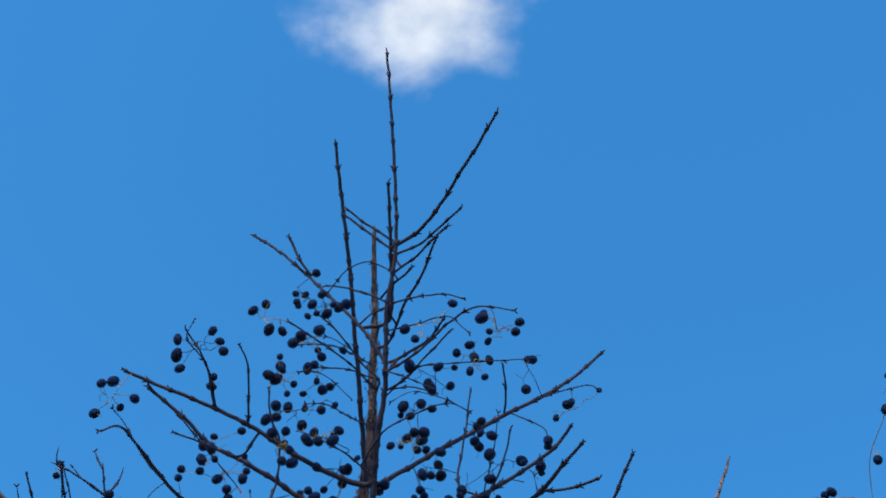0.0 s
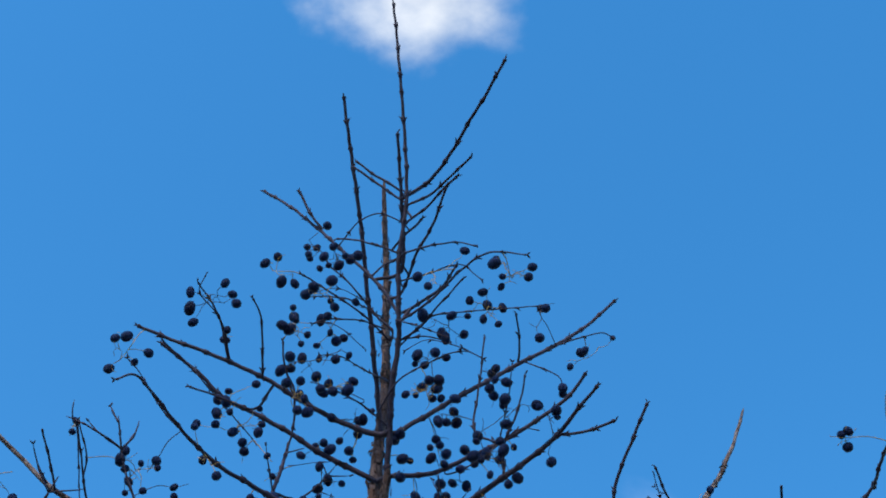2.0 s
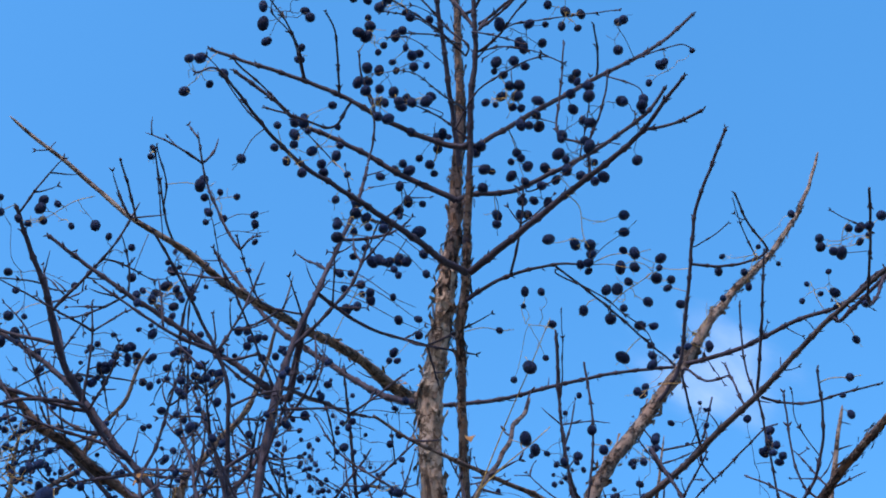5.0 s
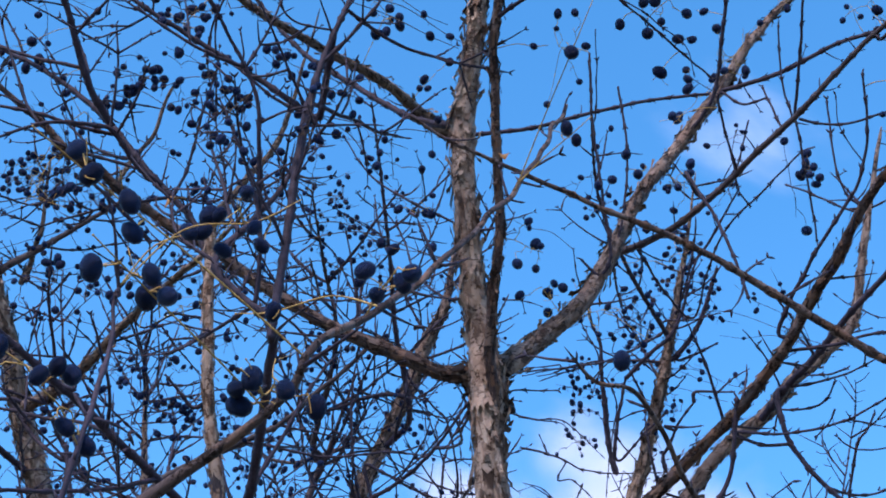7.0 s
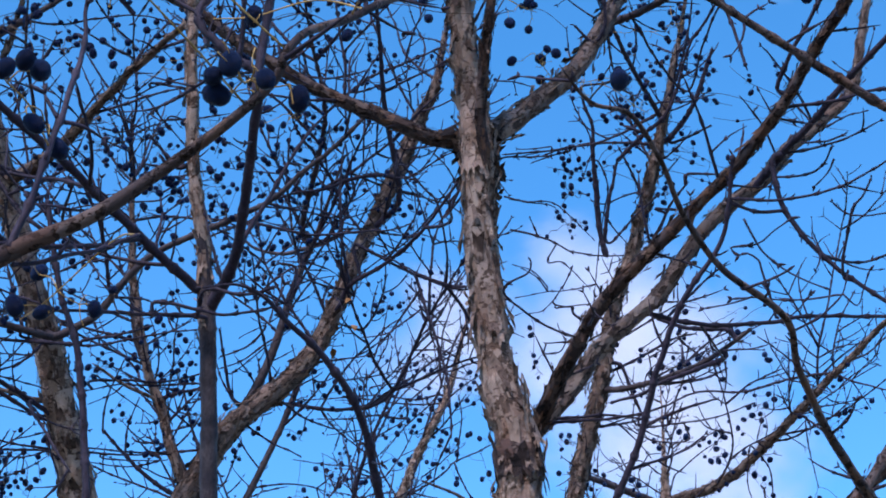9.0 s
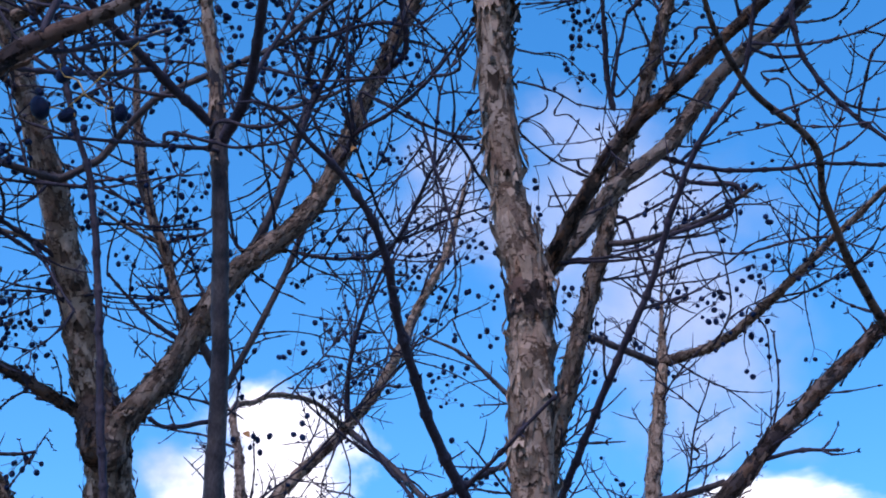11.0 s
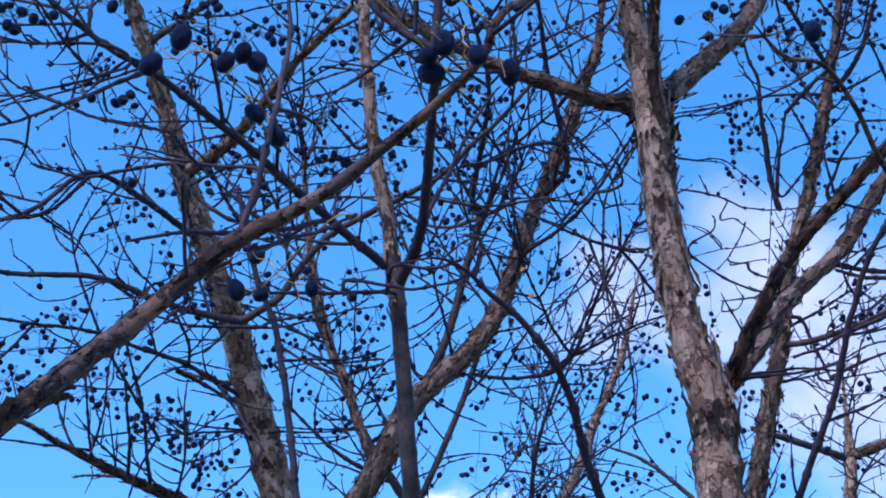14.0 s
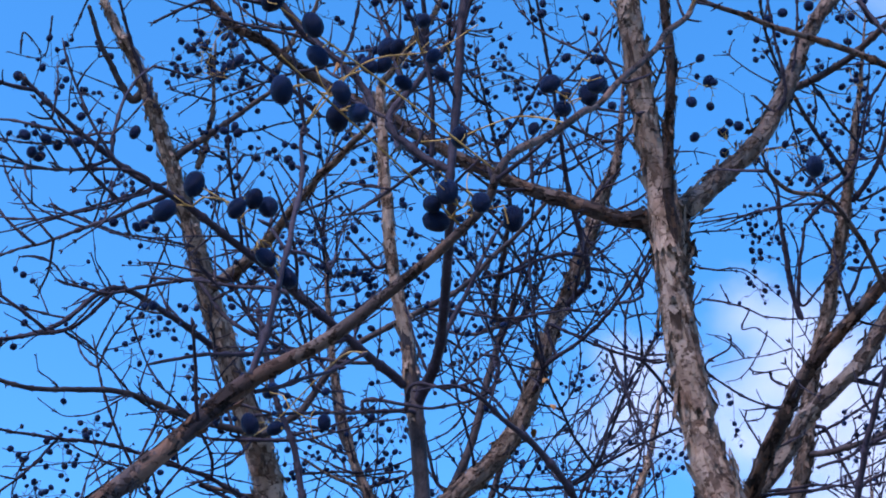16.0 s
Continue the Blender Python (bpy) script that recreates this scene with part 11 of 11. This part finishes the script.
limb(far, "twig", 0, 0, (-0.781, 2.921, 2.786, 2.7), (-0.776, 2.898, 2.830, 2.0), (-0.756, 2.876, 2.876, 1.2))
limb(far, "twig", 0, 0, (-0.761, 3.120, 2.944, 2.9), (-0.761, 3.117, 2.949, 2.4), (-0.734, 3.100, 2.989, 1.9), (-0.722, 3.068, 3.047, 1.3))
limb(far, "twig", 0, 0, (-0.776, 3.099, 2.990, 2.9), (-0.768, 3.101, 2.990, 2.5), (-0.749, 3.064, 3.045, 2.1), (-0.742, 3.025, 3.098, 1.7), (-0.729, 2.992, 3.143, 1.3))
limb(far, "twig", 0, 0, (-0.728, 2.919, 2.927, 2.1), (-0.732, 2.914, 2.933, 1.7), (-0.692, 2.897, 2.970, 1.3), (-0.671, 2.882, 2.997, 0.9))
limb(far, "twig", 0, 0, (-0.883, 2.902, 2.802, 2.7), (-0.881, 2.898, 2.810, 2.4), (-0.918, 2.895, 2.785, 2.0), (-0.954, 2.886, 2.770, 1.6), (-0.990, 2.873, 2.764, 1.2))
limb(far, "twig", 0, 0, (-0.886, 2.891, 2.817, 2.7), (-0.881, 2.888, 2.827, 2.2), (-0.929, 2.881, 2.813, 1.7), (-0.976, 2.874, 2.798, 1.2))
bunch(far, (-0.780, 2.822, 2.913), (-0.769, 2.824, 2.917), (-0.751, 2.823, 2.910), (-0.797, 2.818, 2.914), (-0.806, 2.806, 2.913), (-0.835, 2.805, 2.903), (-0.826, 2.816, 2.890), (-0.790, 2.851, 2.907))
bunch(far, (-0.725, 3.075, 3.035), (-0.765, 3.071, 3.024), (-0.743, 3.087, 3.010), (-0.724, 3.088, 3.030), (-0.717, 3.101, 3.043))
bunch(far, (-0.729, 2.728, 2.915), (-0.709, 2.743, 2.894), (-0.722, 2.728, 2.905), (-0.759, 2.750, 2.925))
bunch(far, (-0.736, 3.012, 3.116), (-0.748, 3.017, 3.068), (-0.731, 3.020, 3.096), (-0.726, 3.021, 3.121), (-0.752, 3.026, 3.139))
bunch(far, (-0.780, 2.888, 3.067), (-0.753, 2.888, 3.058))
bunch(far, (-0.829, 3.021, 3.161), (-0.825, 2.998, 3.142), (-0.845, 3.035, 3.146))
bunch(far, (-0.737, 3.102, 2.985), (-0.720, 3.119, 2.949), (-0.707, 3.112, 2.970))
bunch(far, (-0.768, 2.889, 2.849), (-0.786, 2.888, 2.852), (-0.800, 2.888, 2.839), (-0.774, 2.896, 2.839))
bunch(far, (-0.727, 2.935, 2.792), (-0.717, 2.926, 2.804), (-0.728, 2.944, 2.808), (-0.747, 2.955, 2.785))
bunch(far, (-0.779, 2.912, 2.804), (-0.771, 2.921, 2.791))
bunch(far, (-0.954, 2.886, 2.770), (-0.957, 2.899, 2.732), (-0.947, 2.922, 2.726))
bunch(far, (-0.613, 2.959, 2.835), (-0.593, 2.984, 2.809), (-0.592, 2.963, 2.810), (-0.583, 2.966, 2.823), (-0.587, 2.993, 2.808), (-0.597, 2.981, 2.797))
bunch(far, (-0.551, 3.214, 2.999), (-0.539, 3.224, 2.977), (-0.518, 3.230, 2.986), (-0.506, 3.226, 2.990), (-0.529, 3.231, 2.974))
bunch(far, (-0.526, 3.017, 3.131), (-0.518, 3.009, 3.103))
bunch(far, (-0.615, 3.008, 2.948), (-0.631, 3.032, 2.943), (-0.626, 3.019, 2.930))
bunch(far, (-0.730, 2.995, 3.138), (-0.742, 2.966, 3.159))
limb(far, "twig", 0, 0, (-0.826, 2.715, 2.897, 4.0), (-0.902, 2.691, 2.891, 3.4), (-0.958, 2.671, 2.888, 2.9), (-1.003, 2.648, 2.896, 2.3), (-1.048, 2.626, 2.900, 1.8))
limb(far, "twig", 0, 0, (-0.850, 2.895, 2.908, 3.5), (-0.854, 2.886, 2.921, 3.1), (-0.792, 2.900, 2.929, 2.7), (-0.731, 2.916, 2.932, 2.3), (-0.667, 2.923, 2.948, 2.0), (-0.645, 2.922, 2.958, 1.6))
limb(far, "twig", 0, 0, (-0.841, 2.889, 2.923, 2.1), (-0.843, 2.884, 2.931, 1.7), (-0.795, 2.916, 2.902, 1.3), (-0.746, 2.944, 2.876, 0.9))
limb(far, "twig", 0, 0, (-0.622, 2.960, 2.820, 3.5), (-0.629, 2.961, 2.815, 3.1), (-0.660, 2.958, 2.811, 2.7), (-0.733, 2.948, 2.803, 2.3), (-0.794, 2.935, 2.801, 1.9), (-0.855, 2.919, 2.802, 1.6))
limb(far, "twig", 0, 0, (-0.821, 2.908, 2.784, 2.1), (-0.819, 2.913, 2.776, 1.7), (-0.759, 2.929, 2.778, 1.3), (-0.709, 2.940, 2.783, 0.9))
limb(far, "twig", 0, 0, (-0.912, 2.895, 2.789, 2.8), (-0.972, 2.877, 2.791, 2.4), (-1.020, 2.858, 2.797, 2.0), (-1.069, 2.841, 2.799, 1.6), (-1.108, 2.827, 2.798, 1.2))
limb(far, "twig", 0, 0, (-0.791, 2.904, 2.922, 2.1), (-0.792, 2.902, 2.924, 1.7), (-0.814, 2.904, 2.903, 1.3), (-0.854, 2.898, 2.880, 0.9))
limb(far, "twig", 0, 0, (-0.955, 2.835, 2.865, 2.8), (-0.954, 2.831, 2.871, 2.3), (-1.003, 2.819, 2.857, 1.7), (-1.040, 2.797, 2.866, 1.2))
limb(far, "twig", 0, 0, (-0.905, 2.858, 2.834, 2.7), (-0.944, 2.845, 2.836, 2.0), (-0.993, 2.826, 2.843, 1.2))
limb(far, "twig", 0, 0, (-0.757, 3.125, 2.933, 2.2), (-0.756, 3.122, 2.938, 1.8), (-0.689, 3.126, 2.960, 1.4), (-0.666, 3.125, 2.970, 1.0))
limb(far, "twig", 0, 0, (-0.623, 2.984, 2.986, 2.1), (-0.609, 2.985, 2.989, 1.7), (-0.558, 2.975, 3.029, 1.4), (-0.501, 2.964, 3.068, 1.0))
bunch(far, (-0.936, 2.659, 2.906), (-0.941, 2.679, 2.906), (-0.922, 2.648, 2.911), (-0.951, 2.651, 2.931))
bunch(far, (-0.756, 2.725, 2.922), (-0.759, 2.739, 2.934), (-0.770, 2.733, 2.923))
bunch(far, (-0.778, 2.891, 3.053), (-0.768, 2.912, 3.049))
bunch(far, (-0.841, 2.872, 2.944), (-0.816, 2.872, 2.958), (-0.841, 2.876, 2.939), (-0.865, 2.887, 2.917))
bunch(far, (-0.767, 2.905, 2.996), (-0.763, 2.906, 2.985))
bunch(far, (-0.826, 2.715, 2.897), (-0.830, 2.729, 2.885))
bunch(far, (-0.704, 2.902, 2.959), (-0.736, 2.934, 2.958), (-0.709, 2.914, 2.950), (-0.684, 2.910, 2.940), (-0.678, 2.918, 2.971), (-0.698, 2.887, 2.980), (-0.694, 2.926, 2.914), (-0.714, 2.920, 2.908), (-0.680, 2.948, 2.924))
bunch(far, (-0.632, 2.737, 2.933), (-0.621, 2.750, 2.903))
bunch(far, (-0.654, 2.935, 2.930), (-0.664, 2.962, 2.929), (-0.642, 2.952, 2.893))
bunch(far, (-0.814, 2.904, 2.903), (-0.801, 2.914, 2.884), (-0.819, 2.928, 2.880))
bunch(far, (-0.726, 2.938, 2.876), (-0.738, 2.945, 2.864))
bunch(far, (-0.777, 2.905, 2.817), (-0.779, 2.918, 2.804))
bunch(far, (-0.584, 2.980, 3.009), (-0.582, 3.001, 2.992))
bunch(far, (-1.059, 2.844, 2.798), (-1.061, 2.848, 2.799))
bunch(far, (-0.992, 2.756, 2.717), (-0.992, 2.758, 2.712))
bunch(far, (-0.968, 2.881, 2.768), (-0.968, 2.900, 2.728))
bunch(far, (-0.936, 2.891, 2.777), (-0.922, 2.904, 2.749), (-0.932, 2.904, 2.732))
bunch(far, (-0.919, 2.882, 2.816), (-0.920, 2.881, 2.800))
bunch(far, (-0.954, 2.841, 2.838), (-0.964, 2.873, 2.817))
limb(slim, "twig", 0, 0, (0.039, 3.113, 3.191, 3.8), (0.044, 3.121, 3.177, 3.1), (0.074, 3.125, 3.161, 2.4), (0.081, 3.127, 3.157, 1.7))
limb(slim, "twig", 0, 0, (0.098, 3.136, 3.074, 5.2), (0.131, 3.138, 3.067, 4.5), (0.148, 3.158, 3.026, 3.8), (0.174, 3.186, 2.964, 3.0), (0.178, 3.191, 2.953, 2.3))
limb(slim, "branch", 0, 0, (0.312, 2.990, 3.010, 6.4), (0.318, 2.997, 2.997, 5.7), (0.263, 3.008, 2.979, 5.0), (0.191, 3.021, 2.957, 4.3), (0.159, 3.029, 2.941, 3.6), (0.100, 3.035, 2.928, 2.9))
limb(slim, "twig", 0, 0, (0.175, 3.188, 2.960, 5.2), (0.195, 3.183, 2.966, 4.5), (0.240, 3.170, 2.980, 3.8), (0.270, 3.162, 2.986, 3.0), (0.315, 3.151, 2.994, 2.3))
limb(slim, "branch", 0, 0, (0.339, 2.965, 3.017, 6.4), (0.322, 2.957, 3.034, 5.7), (0.270, 2.959, 3.038, 5.0), (0.242, 2.959, 3.043, 4.3), (0.203, 2.953, 3.056, 3.6), (0.193, 2.952, 3.060, 2.9))
limb(slim, "twig", 0, 0, (0.168, 3.027, 2.946, 2.1), (0.165, 3.025, 2.950, 1.7), (0.173, 3.006, 2.974, 1.3), (0.200, 2.988, 2.992, 1.0))
limb(slim, "twig", 0, 0, (0.218, 2.956, 3.051, 2.1), (0.223, 2.951, 3.059, 1.7), (0.200, 2.965, 3.033, 1.3), (0.167, 2.976, 3.012, 1.0))
limb(slim, "twig", 0, 0, (0.217, 3.176, 2.973, 3.0), (0.221, 3.184, 2.958, 2.6), (0.237, 3.154, 3.003, 2.1), (0.250, 3.135, 3.028, 1.7), (0.262, 3.098, 3.081, 1.3))
bunch(slim, (0.170, 2.975, 3.014), (0.161, 2.975, 2.994), (0.161, 2.980, 3.009))
bunch(slim, (0.223, 2.951, 3.059), (0.245, 2.927, 3.057))
bunch(slim, (0.245, 2.959, 3.043), (0.243, 2.971, 3.026))
bunch(slim, (-0.019, 3.145, 3.104), (-0.041, 3.185, 3.096))


def dry_leaf(tree, at, long, turn):
    """A curled, withered leaf on a short stalk."""
    verts, faces = [], []
    for i in range(9):
        u = i / 8
        w = 0.30 * long * math.sin(math.pi * u ** 0.8) + 0.0004
        for j in (-1, -0.5, 0, 0.5, 1):
            verts.append((w * j, long * u, 0.35 * w * j * j + 0.25 * long * math.sin(2.4 * u) + 0.05 * long * math.sin(9 * u + 4 * j)))
    for i in range(8):
        for j in range(4):
            a = i * 5 + j
            faces.append((a, a + 1, a + 6, a + 5))
    m = pose(*at, *turn)
    me = mesh_of("dry_leaf", [tuple(m @ Vector(v)) for v in verts], faces, DRY)
    link_part("dry_leaf", me, tree, "withered brown leaf still hanging on")


dry_leaf(main, (-0.059, 1.639, 2.809), 0.022, (-68, -1, 177))
dry_leaf(far, (-0.379, 2.923, 3.047), 0.022, (-69, 9, 203))
dry_leaf(fork, (-0.450, 1.685, 2.806), 0.030, (-60, -34, 138))
dry_leaf(far, (-0.379, 2.904, 3.093), 0.018, (-67, -36, 162))
dry_leaf(back, (-0.862, 4.508, 3.198), 0.035, (-60, 38, 200))
dry_leaf(far, (-0.423, 3.009, 3.048), 0.020, (-45, -4, 18))


SMALL = [(np.array([v.co[:] for v in me.vertices]), [tuple(p.vertices) for p in me.polygons])
         for me in (berry_mesh(1.7 * k, 0.08, 2) for k in range(4))]


def hang_fruit(tree, ways, most, single):
    """Panicles on a tree's thin twigs: the nearest ones singly, the rest joined."""
    rnd = random.Random(len(ways))
    ends = [w for w in ways if len(w) > 5]
    rnd.shuffle(ends)
    ends = sorted(ends[:most], key=lambda w: w[-1, 1])
    sv, sf, bv, bf = [], [], [], []
    girth = GIRTH.get(tree.name, 1.0)
    for i, w in enumerate(ends):
        at = w[rnd.randrange(len(w) // 2, len(w)), :3]
        mid = at + np.array((rnd.gauss(0, 0.025), rnd.gauss(0, 0.025), rnd.uniform(-0.05, 0.015)))
        fruit = [mid + np.array((rnd.gauss(0, 0.022 * girth), rnd.gauss(0, 0.022 * girth), rnd.gauss(0, 0.020 * girth))) for _ in range(rnd.choice((2, 3, 4, 5, 6, 8, 10)))]
        if i < single:
            bunch(tree, at, *[tuple(f) for f in fruit], given=False)
            continue
        hub = at + (mid - at) * 0.6
        stalk(sv, sf, at, hub, 0.0008, 0.004, rnd)
        for f in fruit:
            stalk(sv, sf, hub, f, 0.00055, 0.003, rnd)
            shape, polys = rnd.choice(SMALL)
            turn = np.array(Euler((rnd.uniform(-0.5, 0.5), rnd.uniform(-0.5, 0.5), rnd.uniform(0, 6))).to_matrix())
            base = len(bv)
            bv.extend(map(tuple, (shape * 0.0046 * girth * rnd.uniform(0.84, 1.14)) @ turn.T + f))
            bf.extend(tuple(base + v for v in q) for q in polys)
    if bf:
        ob = link_part("fruit_stalk", mesh_of("fruit_stalk", sv, sf, STALK), tree, "thin dry fruit stalks", "stuff")
        link_part("fruit", mesh_of("fruit", bv, bf, BERRY), tree, "small blue-black berries in loose clusters", "stuff")


for tree, ways in list(STORE.values()):
    verts, faces = [], []
    for w in ways:
        tube(w, 5, 0.0, 0.0, verts, faces)
    link_part("fine_twig", mesh_of("fine_twig", verts, faces, TWIG), tree, "thin bare twigs in opposite pairs", "stuff")
for tree, ways in list(FRUIT.values()):
    hang_fruit(tree, ways, FRUIT_MOST.get(tree.name, 30), 40)
